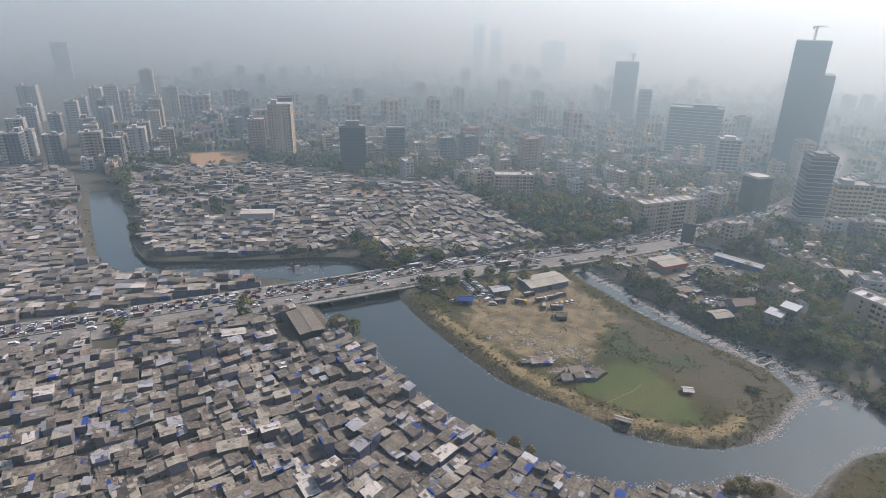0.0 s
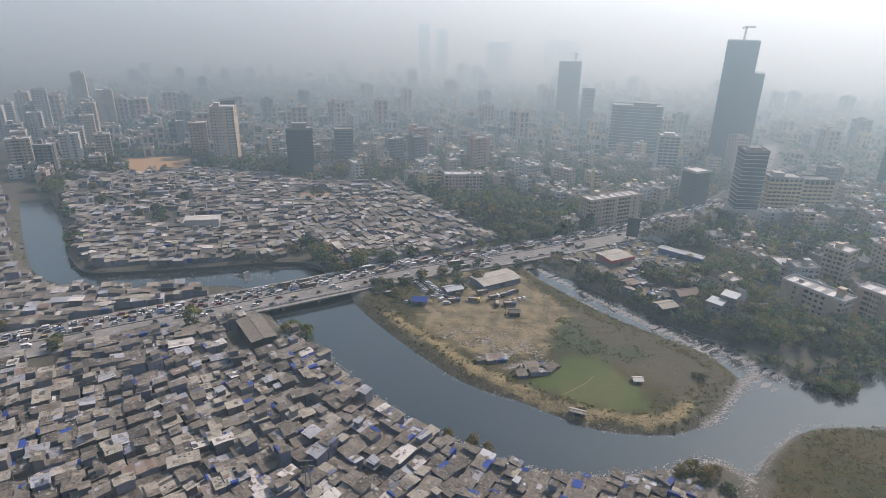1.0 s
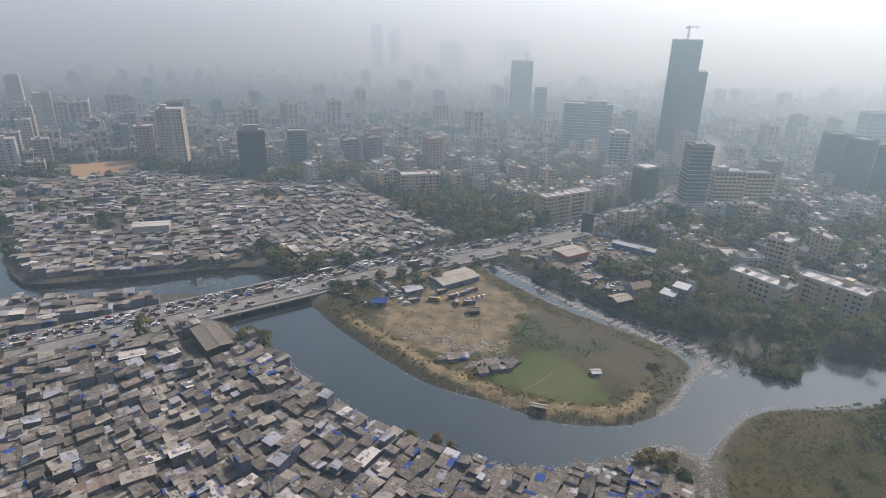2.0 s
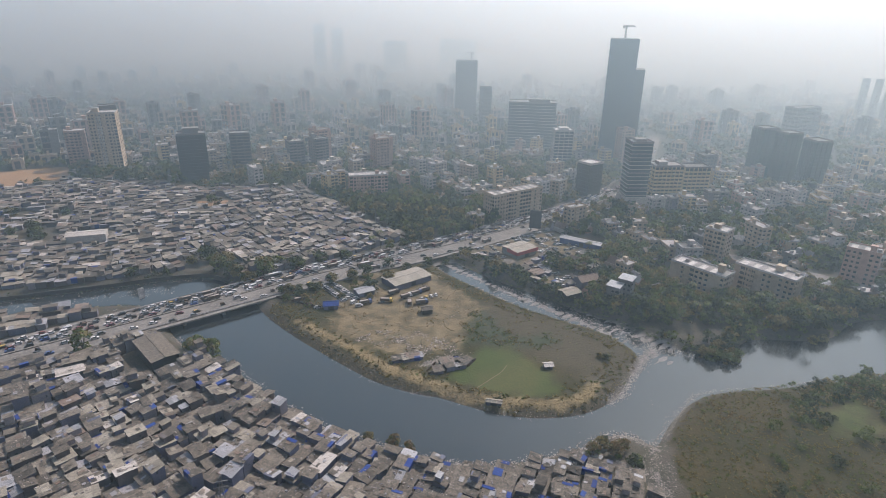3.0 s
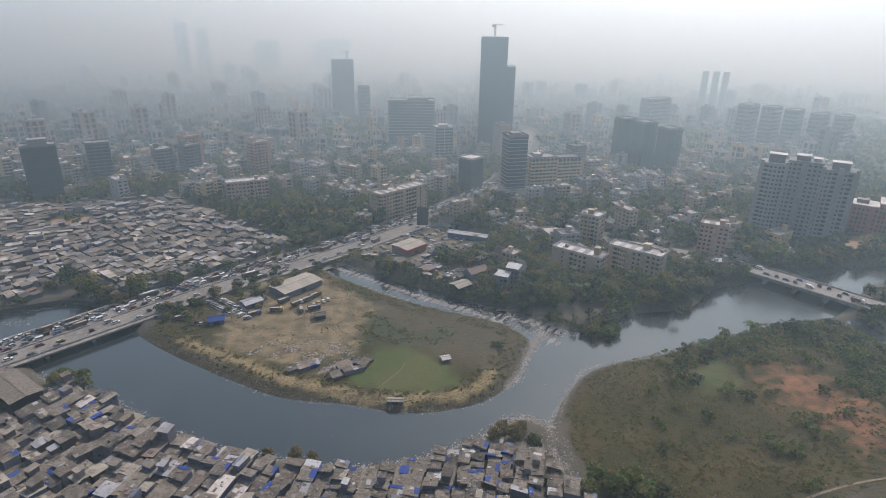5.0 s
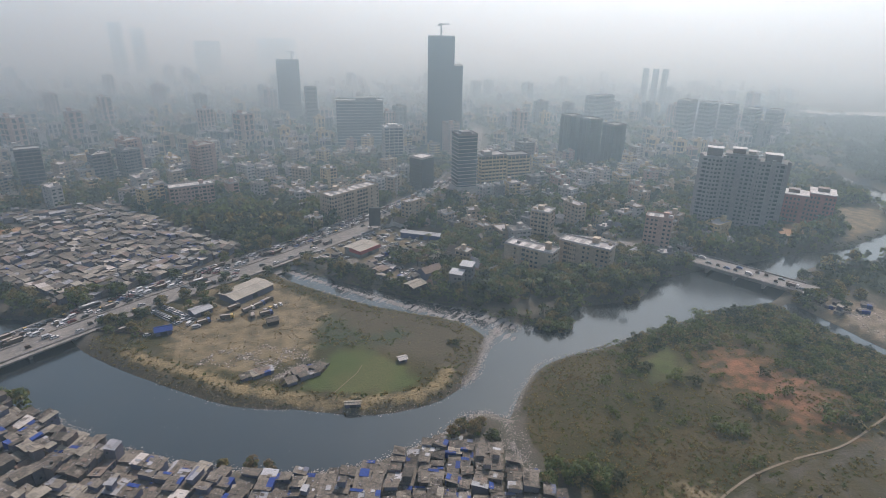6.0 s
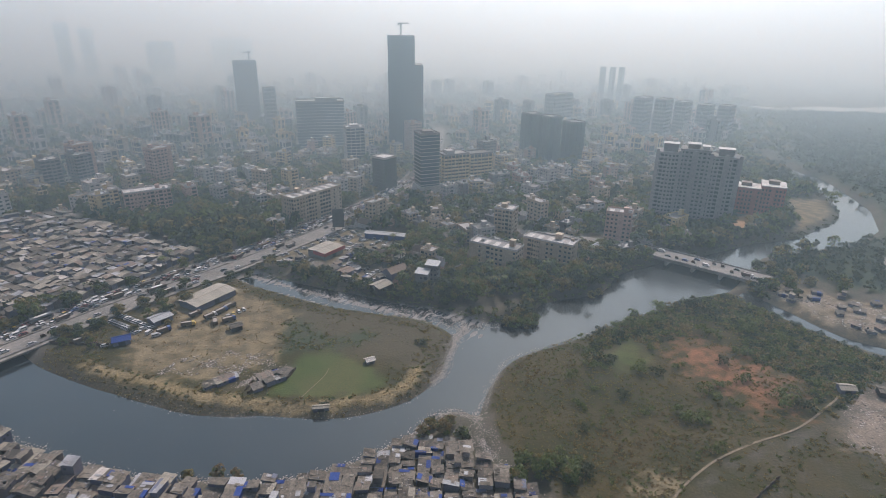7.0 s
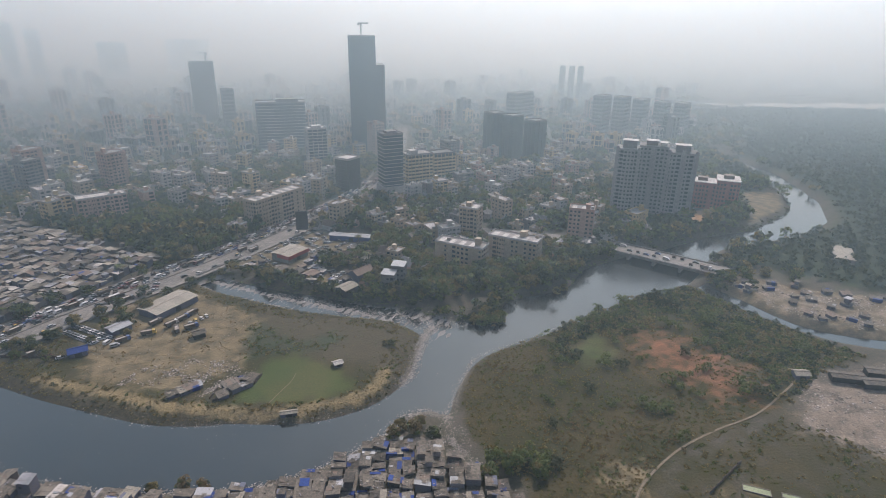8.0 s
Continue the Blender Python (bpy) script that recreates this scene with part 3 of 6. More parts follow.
order = sorted(range(len(plots)), key=lambda i: (not in_front(*plots[i]), math.hypot(plots[i][1][0] + 45, plots[i][1][1] - 120)))
slum_rest = Heap()
for k, i in enumerate(order):
    near, (x, y, w, d, a) = plots[i]
    r = random.Random(1000 + i)
    hgt = r.uniform(2.8, 6.2) if near else r.uniform(2.3, 3.9)
    if r.random() < 0.12:
        hgt += r.uniform(1.2, 2.8)
    if near and x > -45:
        hgt *= 0.64
    tone = r.choice(TONES[:17] if near and x > -45 else TONES if near else TONES[4:] + [ROOF + 1] * 5 + [ROOF + 5] * 2)
    gz = 0.0
    if r.random() < 0.5:
        a, w, d = a + math.pi / 2, d, w
    P = shack(r, w, d, hgt, tone, near)
    m4 = place(x, y, gz, a)
    if k < 300:
        words = "%s shack, %s roof" % ("two-storey" if P["upper_room"].n or hgt > 5.6 else "low", TONE_WORDS[tone])
        words += ", blue tarpaulin" if P["tarp"].n else (", black water tank" if P["water_tank"].n else ", packed among neighbours")
        ob = thing("shack", words, "shack", "shacks on the river bend", m4)
        made = {}
        for name, h in P.items():
            if h.n and name == "roof" and k < 140:
                for V, F, M in zip(h.V, h.F, h.M):
                    one = Heap()
                    one.add(V, F - F.min(), M)
                    part("roof_sheet", (one, SLUM_MATS), ob)
            elif h.n:
                o = made[name] = part(name, (h, SLUM_MATS), made.get("upper_room", ob) if name == "upper_roof" else ob)
                if name in ("window", "roof_clutter"):
                    tagged(o, kind="stuff")
    else:
        for h in P.values():
            if h.n:
                slum_rest.put(h, m4)
tagged(new("shacks", slum_rest.mesh("shacks", SLUM_MATS)), "dense grey sheet-roofed shacks with blue tarpaulins", "shacks", kind="stuff")

# ---- the city: apartment blocks and towers ----
def facade(name, base, dark=0.75, light=1.2):
    return material(name, [tuple(c * dark for c in base), base, tuple(min(0.85, c * light) for c in base)], 0.35, 0.85, 0.0, 1, 0.3, "object", stain_scale=0.08)


W_CREAM, W_WHITE, W_PINK, W_YELLOW, W_GREY = (facade("cream_plaster", (0.46, 0.385, 0.275)), facade("white_plaster", (0.47, 0.46, 0.43)), facade("pink_plaster", (0.48, 0.33, 0.26)),
                                               facade("yellow_plaster", (0.58, 0.46, 0.24)), facade("grey_plaster", (0.2, 0.2, 0.195)))
W_DULL = facade("dull_plaster", (0.3, 0.3, 0.29))
m_glass = material("window_glass", [(0.018, 0.022, 0.026), (0.04, 0.046, 0.052)], 0.3, 0.2, spec=0.5)
m_roofslab = material("roof_screed", [(0.13, 0.125, 0.115), (0.24, 0.23, 0.215), (0.42, 0.41, 0.39)], 0.25, 0.9, 0.1, 3, 0.5, "object")
m_white = material("white_roof_paint", [(0.34, 0.33, 0.31), (0.66, 0.65, 0.62)], 0.5, 0.8)
m_redroof = material("red_sheet", [(0.30, 0.05, 0.05), (0.42, 0.08, 0.075)], 0.6, 0.7)
m_conc = material("raw_concrete", [(0.16, 0.155, 0.15), (0.25, 0.245, 0.235)], 0.4, 0.9, 0.1, 2)
m_bluegl = material("blue_curtain_glass", [(0.045, 0.072, 0.098), (0.07, 0.1, 0.132)], 0.2, 0.25, spec=0.6)
m_green = material("green_scaffold_net", [(0.06, 0.10, 0.085), (0.10, 0.15, 0.13)], 0.5, 0.9)
m_maroon = material("maroon_cladding", [(0.24, 0.06, 0.055), (0.36, 0.1, 0.085)], 0.3, 0.7)
m_brownclad = material("brown_cladding", [(0.17, 0.13, 0.10), (0.24, 0.19, 0.155)], 0.3, 0.8)
m_darkcl = material("dark_cladding", [(0.03, 0.032, 0.036), (0.055, 0.057, 0.062)], 0.3, 0.6)
CITY_MATS = [W_CREAM, W_WHITE, W_PINK, W_YELLOW, W_GREY, m_glass, m_roofslab, m_white, m_redroof]
GLASS, SLAB, WHITE, RED = 5, 6, 7, 8


def ring(h, a, b, z0, z1, m, t=0.3, out=0.0):
    """A band round a rectangular block; its four sides are boxes."""
    A, B = a + out, b + out
    h.box(-A, A, -B, -B + t, z0, z1, m, True)
    h.box(-A, A, B - t, B, z0, z1, m, True)
    h.box(-A, -A + t, -B + t, B - t, z0, z1, m, True)
    h.box(A - t, A, -B + t, B - t, z0, z1, m, True)


def wall_shell(h, cx, cy, a, b, floors, storey, H, m, r, bay=3.6, depth=0.35, blank=0.12, wide=0.25):
    """Four walls as one skin with a recessed opening for each window or loggia. H: the top of the wall."""
    seen, V, F = {}, [], []

    def at(p):
        key = tuple(round(c, 3) for c in p)
        if key not in seen:
            seen[key] = len(V)
            V.append(key)
        return seen[key]

    for side in range(4):
        half = a if side % 2 == 0 else b

        def spot(u, z, t):
            x, y = ((u, -b + t), (a - t, u), (-u, b - t), (-a + t, -u))[side]
            return at((cx + x, cy + y, z))

        n = max(1, round(2 * half / bay))
        for k in range(n):
            u0, u1 = -half + 2 * half * k / n, -half + 2 * half * (k + 1) / n
            q = r.random()
            shape = None if q < blank else (0.07, 0.93, 0.98, storey - 0.28) if q < blank + wide else (r.uniform(0.16, 0.3), r.uniform(0.7, 0.84), 0.9, storey - 0.72)
            for f in range(floors):
                z0, z1 = f * storey, (f + 1) * storey
                c = [spot(u0, z0, 0), spot(u1, z0, 0), spot(u1, z1, 0), spot(u0, z1, 0)]
                if shape is None:
                    F.append(c)
                    continue
                e0, e1 = u0 + (u1 - u0) * shape[0], u0 + (u1 - u0) * shape[1]
                y0, y1 = z0 + shape[2], z0 + shape[3]
                o = [spot(e0, y0, 0), spot(e1, y0, 0), spot(e1, y1, 0), spot(e0, y1, 0)]
                i = [spot(e0, y0, depth), spot(e1, y0, depth), spot(e1, y1, depth), spot(e0, y1, depth)]
                for g in range(4):
                    n_ = (g + 1) % 4
                    F += [(c[g], c[n_], o[n_], o[g]), (o[g], o[n_], i[n_], i[g])]
            F.append((spot(u0, floors * storey, 0), spot(u1, floors * storey, 0), spot(u1, H, 0), spot(u0, H, 0)))
    h.add(V, F, m)


def block(r, w, d, floors, m, storey=3.0, bay=3.6, balconies=True, trim=None):
    """An apartment block as parts: a wall skin with recessed windows, roof, parapet, stair tower, tanks, balcony bays."""
    a, b, H = w / 2, d / 2, floors * storey + 0.6
    trim = m if trim is None else trim
    P = {k: Heap() for k in ("wall", "window", "roof", "parapet", "stair_tower", "water_tank", "balcony_bay")}
    P["window"].box(-a + 0.34, a - 0.34, -b + 0.34, b - 0.34, 0.0, H - 0.4, GLASS)
    wall_shell(P["wall"], 0, 0, a, b, floors, storey, H - 0.2, m, r, bay)
    P["roof"].box(-a + 0.02, a - 0.02, -b + 0.02, b - 0.02, H - 0.25, H, SLAB)
    ring(P["parapet"], a, b, H - 0.25, H + 0.85, WHITE if r.random() < 0.15 else trim, 0.25, 0.12)
    sw = min(w, d) * r.uniform(0.22, 0.34)
    cx, cy = r.uniform(-a + sw, a - sw), r.uniform(-b + sw * 0.6, b - sw * 0.6)
    top = H + r.uniform(2.6, 4.2)
    P["stair_tower"].box(cx - sw / 2, cx + sw / 2, cy - sw / 2, cy + sw / 2, H - 0.05, top, m)
    P["stair_tower"].box(cx - sw / 2 - 0.2, cx + sw / 2 + 0.2, cy - sw / 2 - 0.2, cy + sw / 2 + 0.2, top, top + 0.22, trim, True)
    cx, cy = r.uniform(-a + 1.5, a - 1.5), r.uniform(-b + 1.5, b - 1.5)
    P["water_tank"].box(cx - 1.1, cx + 1.1, cy - 0.8, cy + 0.8, H - 0.02, H + r.uniform(1.2, 1.9), r.choice((WHITE, SLAB, m)), taper=0.08)
    if balconies:
        x = r.uniform(-a * 0.75, -a * 0.2)
        wall_shell(P["balcony_bay"], x, -b - 0.5, 1.7, 0.75, floors, storey, floors * storey + 0.3, trim, r, 3.4, 0.3, 0.0, 1.0)
    return {k: v for k, v in P.items() if v.n}, H


# types of block that recur in the quarter
br = random.Random(5)
WALL_WORDS = ["cream", "off-white", "dull pink", "pale yellow", "grey"]
TYPES = []
for k in range(18):
    m = [0, 1, 0, 3, 4, 1, 0, 2, 1][k % 9]
    w, d, fl = br.uniform(9, 18), br.uniform(8, 12), br.choice((3, 4, 4, 4, 5, 5, 6))
    if k in (7, 13):
        w, d, fl = br.uniform(15, 20), br.uniform(13, 17), br.choice((10, 12))
    P, H = block(br, w, d, fl, m, trim=(1, m, 0, m)[k % 4])
    TYPES.append(dict(parts=P, w=w, d=d, h=H, m=m, fl=fl, joined=None))

LOW = []
for k in range(6):
    w, d = br.uniform(6, 13), br.uniform(6, 10)
    P, H = block(br, w, d, br.choice((1, 2, 2, 3)), br.choice((0, 1, 2, 4)), balconies=False)
    LOW.append(dict(parts=P, w=w, d=d, h=H, m=0, fl=2, joined=None))


def joined(T):
    if T["joined"] is None:
        h = Heap()
        for p in T["parts"].values():
            h.put(p, Matrix.Identity(4))
        T["joined"] = h.merged()
    return T["joined"]


def plain(T):
    """The same block for the far distance, with coarser bays and no small parts."""
    if "plain" not in T:
        P, H = block(random.Random(9), T["w"], T["d"], max(1, T["fl"] // 2), T["m"], (T["h"] - 0.6) / max(1, T["fl"] // 2), 6.5, False)
        h = Heap()
        for p in P.values():
            h.put(p, Matrix.Identity(4))
        T["plain"] = h.merged()
    return T["plain"]


# named towers and blocks: middle, size, height, turn
LANDMARKS = [(128, 714, 26), (-69, 966, 26), (-35, 906, 14), (30, 748, 40), (60, 638, 18), (77, 532, 18), (110, 498, 17), (150, 524, 28), (310, 401, 48), (372, 396, 28),
             (259, 622, 14), (277, 611, 16), (294, 590, 16), (399, 857, 30), (493, 747, 34), (541, 745, 20), (581, 726, 34), (119, 332, 20), (157, 332, 22), (145, 385, 14), (223, 360, 15),
             (8, 458, 28), (-120, 497, 22), (-390, 533, 22), (-402, 556, 14), (-298, 524, 20), (-269, 565, 16), (-54, 311, 24), (14, 374, 18), (65, 306, 8), (39, 306, 9), (52, 326, 11), (25, 419, 8), (58, 398, 24), *[(x, y, 16) for x, y in ((-706, 595), (-563, 440), (-613, 392), (-540, 478), (-759, 708), (-845, 579), (-671, 663), (-640, 500), (-690, 450), (-600, 560), (-740, 500), (-520, 500), (-585, 415), (-650, 430), (-625, 590), (-598, 470), (-668, 405), (-655, 540), (-575, 520), (-720, 545), (-790, 640), (-700, 505), (-760, 590))],
             (24, 398, 16), (-32, 384, 14), (-20, 372, 20)]


def clearance(X, Y):
    """How far points lie from water, roads, slums, fields and the named buildings; negative inside them."""
    X, Y = np.asarray(X, float), np.asarray(Y, float)
    d = edge_distance(RIVER, X, Y) - 4
    d = np.where(inside(RIVER, X, Y), -1, d)
    d = np.minimum(d, edge_distance(ROAD_LINE, X, Y, False) - ROAD_HALF - 1)
    d = np.minimum(d, edge_distance(ROAD2, X, Y, False) - 8)
    polys = [SLUM_NEAR, SLUM_MID, SLUM_FAR, SCRUB, ISLAND, RUBBLE, LOT, CARPARK, *FIELDS, *FAR_WATER, SIDE_CHANNEL, PENINSULA] + [MANGROVE]
    for p in polys:
        d = np.minimum(d, np.where(inside(p, X, Y), -1, edge_distance(p, X, Y)))
    for a, b, c in LANDMARKS:
        d = np.minimum(d, np.hypot(X - a, Y - b) - c * 0.8)
    return d


WOODED = [[(60, 300), (100, 272), (135, 285), (175, 290), (200, 312), (230, 330), (215, 345), (170, 318), (120, 312), (90, 330)],
          [(-60, 398), (-100, 430), (-140, 470), (-90, 500), (-30, 470), (-10, 440)], [(240, 350), (265, 330), (300, 345), (345, 350), (400, 365), (350, 372), (290, 370)],
          [(-30, 365), (10, 340), (40, 312), (70, 330), (60, 360), (90, 380), (60, 388), (30, 362)]]

cr = random.Random(21)
cand = []
gy = 330.0
while gy < 1500:
    step = 20.0 + max(0, gy - 600) * 0.018
    gx = -0.95 * gy - 150
    while gx < 0.85 * gy + 60:
        x, y = gx + cr.uniform(-7, 7), gy + cr.uniform(-7, 7)
        gx += step
        if (y >= 380 or x >= 60) and math.hypot(x, y) < 1650 and x / y < 0.86:
            cand.append((x, y))
    gy += step
CX, CY = np.array(cand).T
room = clearance(CX, CY)
wooded = np.any([inside(p, CX, CY) for p in WOODED], 0)
sites = []
for (x, y), rm, wood in zip(cand, room, wooded):
    if rm < 4 or (wood and cr.random() < 0.85) or cr.random() < (0.22 if x > 60 and y < 520 else 0.32 if math.hypot(x, y) < 800 else 0.5):
        continue
    dist = math.hypot(x, y)
    left = x < -420 and y < 800
    q = cr.random()
    T = cr.choice(LOW) if q < (0.15 if left else 0.68 if 60 < x < 240 and y < 470 else 0.4) else TYPES[cr.choice((7, 13))] if (q > (0.8 if left else 0.955) and dist > 560) else TYPES[cr.choice((0, 1, 2, 3, 4, 5, 6, 8, 9, 10, 11, 12, 14, 15, 16, 17))]
    if rm < max(T["w"], T["d"]) * 0.5:
        T = cr.choice(LOW)
        if wood or rm < max(T["w"], T["d"]) * 0.5:
            continue
    turn = radians(cr.choice((0, 90)) + (20 if x > 100 else 40) + cr.gauss(0, 9 if x > -420 else 4))
    sites.append((dist, x, y, T, turn))
sites = sorted((q for q in sites if math.hypot(q[1] - (-59), q[2] - 401) > 16), key=lambda q: q[0])      # open ground by the road stays free
city_rest = Heap()
masters = {}
for k, (dist, x, y, T, turn) in enumerate(sites):
    s = cr.uniform(0.9, 1.12)
    if k < 290:
        m4 = place(x, y, 0, turn)
        if id(T) not in masters:
            words = "%s plastered apartment block of %s floors, %s" % (WALL_WORDS[T["m"]], T["fl"], "flat roof with tanks" if T["fl"] > 3 else "among trees")
            ob = thing("apartment_building", words, "building", "apartment blocks of the quarter", m4)
            for name, h in T["parts"].items():
                part(name, (h, CITY_MATS), ob)
            masters[id(T)] = ob
        else:
            copy_thing(masters[id(T)], m4)
    else:
        city_rest.put(joined(T) if dist < 640 else plain(T), place(x, y, 0, turn, s))
tagged(new("far_buildings", city_rest.mesh("far_buildings", CITY_MATS)), "hazy mid-rise apartment blocks stretching into the distance", "buildings", kind="stuff")


# ---- landmark towers ----
def slab_tower(name, label, x, y, turn, w, d, H, mats, storey=3.3, band=1.3, step=None, fins=0, crown=None, out=0.15):
    """A tower of floor bands before glass. mats: band, glass, top. step: a lower wing on +x as (width, height)."""
    ob = thing(name, label, "building", m=place(x, y, 0, turn))
    a, b = w / 2, d / 2

    roof = None
    if math.hypot(x, y) > 800:
        storey, band = storey * 1.7, band * 1.7

    def body(a0, a1, top):
        nonlocal roof
        g = Heap()
        g.box(a0 + 0.3, a1 - 0.3, -b + 0.3, b - 0.3, 0, top - 0.3)
        part("window_glass", (g, [mats[1]]), ob)
        me = Heap()
        c = (a1 - a0) / 2
        ring(me, c, b, 0, band, 0, 0.35, out)
        me = me.mesh("floor_band", [mats[0]])
        z = 0.0
        while z < top - band:
            o = part("floor_band", me, ob)
            o.location = ((a0 + a1) / 2, 0, z)
            z += storey
        t = Heap()
        t.box(a0, a1, -b, b, top - 0.5, top + 0.3, 0, True)
        ring(t, c, b, top, top + 1.4, 0, 0.3) if a0 == -a and a1 == a else None
        roof = part("roof", (t, [mats[2]]), ob)
        if fins:
            f = Heap()
            f.box(-0.3, 0.3, -0.25, 0.25, 0, top)
            fm = f.mesh("pier", [mats[0]])
            for s in (-1, 1):
                for k in range(fins + 1):
                    o = part("pier", fm, ob)
                    o.location = (a0 + (a1 - a0) * k / fins, s * (b + 0.1), 0)
            for s in (a0 - 0.05, a1 + 0.05):
                for k in range(1, 3):
                    o = part("pier", fm, ob)
                    o.location = (s, -b + d * k / 3, 0)
    if step:
        body(-a, a - step[0], H)
        body(a - step[0], a, step[1])
    else:
        body(-a, a, H)
    if crown:
        t = Heap()
        for cx, cy, cw, cd, ch in crown:
            t.box(cx - cw / 2, cx + cw / 2, cy - cd / 2, cy + cd / 2, H, H + ch)
        part("plant_room", (t, [mats[2]]), roof)
    return ob


def crane(x, y, z, reach, turn, parent_label):
    """A lattice tower crane standing on a roof."""
    ob = thing("tower_crane", parent_label, "crane", "construction cranes", place(x, y, z, turn))
    mast = Heap()
    for sx in (-0.7, 0.7):
        for sy in (-0.7, 0.7):
            mast.box(sx - 0.15, sx + 0.15, sy - 0.15, sy + 0.15, 0, 13)
    for k in range(7):
        mast.box(-0.8, 0.8, -0.8, -0.6, k * 2, k * 2 + 0.25, 0, True)
        mast.box(-0.8, 0.8, 0.6, 0.8, k * 2 + 1, k * 2 + 1.25, 0, True)
    part("mast", (mast, [m_conc]), ob)
    jib = Heap()
    jib.box(-reach * 0.35, reach, -0.5, -0.2, 12.2, 12.6, 0, True)
    jib.box(-reach * 0.35, reach, 0.2, 0.5, 12.2, 12.6, 0, True)
    jib.box(-reach * 0.3, reach * 0.95, -0.15, 0.15, 13.4, 13.7, 0, True)
    for k in range(10):
        xx = -reach * 0.3 + k * reach * 0.125
        jib.box(xx, xx + 0.25, -0.4, 0.4, 12.3, 13.6, 0, True)
    part("jib", (jib, [m_conc]), ob)
    cw = Heap()
    cw.box(-reach * 0.35, -reach * 0.25, -0.9, 0.9, 10.6, 12.4, 0, True)
    part("counterweight", (cw, [m_conc]), ob)
    return ob


slab_tower("office_tower", "tall blue-grey glass office tower, under construction, stepped top", 131, 714, radians(-8), 40, 32, 131, (m_bluegl, m_bluegl, m_conc), 3.6, 0.9, (10, 99), 8, out=0.08)
crane(126, 714, 131.3, 11, radians(20), "pale steel tower crane on the unfinished tower")
slab_tower("office_tower", "dark grey unfinished concrete tower in smog", -69, 966, radians(2), 33, 24, 86, (m_conc, m_darkcl, m_conc), 3.4, 1.0, None, 7)
crane(-62, 966, 86.3, 9, radians(200), "small grey crane on a dark tower")
slab_tower("apartment_tower", "slim grey apartment tower in haze", -35, 906, radians(10), 16, 14, 53, (W_GREY, m_glass, m_conc), 3.1, 1.3, None, 3)
slab_tower("office_block", "wide glass office block with pale floor bands", 30, 748, radians(-2), 58, 24, 54, (W_WHITE, m_bluegl, W_GREY), 3.6, 0.6, None, 0, [(8, 0, 26, 12, 4)])
slab_tower("office_block", "narrow white block with vertical strips", 60, 638, radians(6), 20, 16, 40, (W_WHITE, m_glass, m_white), 3.3, 1.0, None, 4, [(0, 0, 10, 8, 3)])
slab_tower("glass_block", "small dark cube office with white roof", 77, 532, radians(40), 17, 16, 30, (m_darkcl, m_darkcl, m_white), 3.4, 0.6)
slab_tower("office_tower", "curved-looking grey tower ringed with white bands", 110, 498, radians(10), 18, 17, 57, (W_WHITE, m_bluegl, m_conc), 3.2, 0.5, None, 0, [(0, 0, 9, 9, 2.5)], out=0.5)
podium = Heap()
podium.box(-11, 11, -10.5, 10.5, 0, 11.5, taper=1.2)
tagged(new("podium_block", podium.mesh("podium_block", [W_WHITE])), "plain white podium round the banded tower's foot", "building").matrix_basis = place(110, 498, 0, radians(10))
slab_tower("hotel_block", "cream hotel block with rows of windows", 140, 522, radians(12), 26, 18, 33, (W_YELLOW, m_glass, m_roofslab), 3.2, 1.6, None, 7, [(-4, 0, 8, 8, 3.5)])
slab_tower("hotel_block", "cream hotel wing beside the main block", 168, 534, radians(12), 24, 16, 30, (W_YELLOW, m_glass, m_roofslab), 3.2, 1.6, None, 6)
for gx, gyy, gh in ((259, 622, 52), (277, 611, 50), (295, 590, 47)):
    slab_tower("apartment_tower", "tower wrapped in dull green scaffold netting", gx, gyy, radians(20), 17, 17, gh, (m_green, m_darkcl, m_conc), 3.2, 1.6, None, 3)
slab_tower("apartment_tower", "broad grey tower block dim in smog", 399, 857, radians(25), 44, 18, 44, (W_GREY, m_glass, m_conc), 3.2, 1.5, None, 6)
for gx, gyy, gw, gh in ((480, 752, 26, 50), (508, 744, 24, 48), (541, 745, 24, 44), (568, 731, 24, 41), (596, 722, 24, 40)):
    slab_tower("apartment_tower", "row of grey apartment towers dim in smog", gx, gyy, radians(33), gw, 16, gh, (W_GREY, m_glass, m_conc), 3.1, 1.5, None, 4)
for gx, gyy in ((581, 1061), (597, 1053), (611, 1044)):
    slab_tower("apartment_tower", "slender grey tower far off in smog", gx, gyy, radians(30), 9, 8, 67, (W_GREY, m_glass, m_conc), 3.2, 1.6)
slab_tower("apartment_tower", "far slender tower barely seen through smog", -539, 1694, radians(-18), 24, 22, 128, (W_GREY, m_glass, m_conc), 3.5, 1.6)
slab_tower("apartment_tower", "far slender tower barely seen through smog", -494, 1720, radians(-18), 24, 22, 114, (W_GREY, m_glass, m_conc), 3.5, 1.6)
slab_tower("office_block", "far broad block barely seen through smog", -326, 1715, radians(-12), 60, 30, 84, (W_GREY, m_glass, m_conc), 3.5, 1.6)
slab_tower("office_block", "far broad block barely seen through smog", -164, 1900, radians(-6), 110, 30, 86, (W_GREY, m_glass, m_conc), 3.5, 1.6)
P, H = block(random.Random(77), 24, 18, 19, 0, 3.1, 3.0, trim=1)
ob = thing("apartment_tower", "beige apartment tower with columns of dark windows", "building", m=place(-390, 533, 0, radians(24)))
for nm, h in P.items():
    part(nm, (h, CITY_MATS), ob)
slab_tower("apartment_tower", "grey tower behind the beige one", -404, 560, radians(36), 16, 14, 61, (W_GREY, m_glass, m_conc), 3.1, 1.3, None, 4)
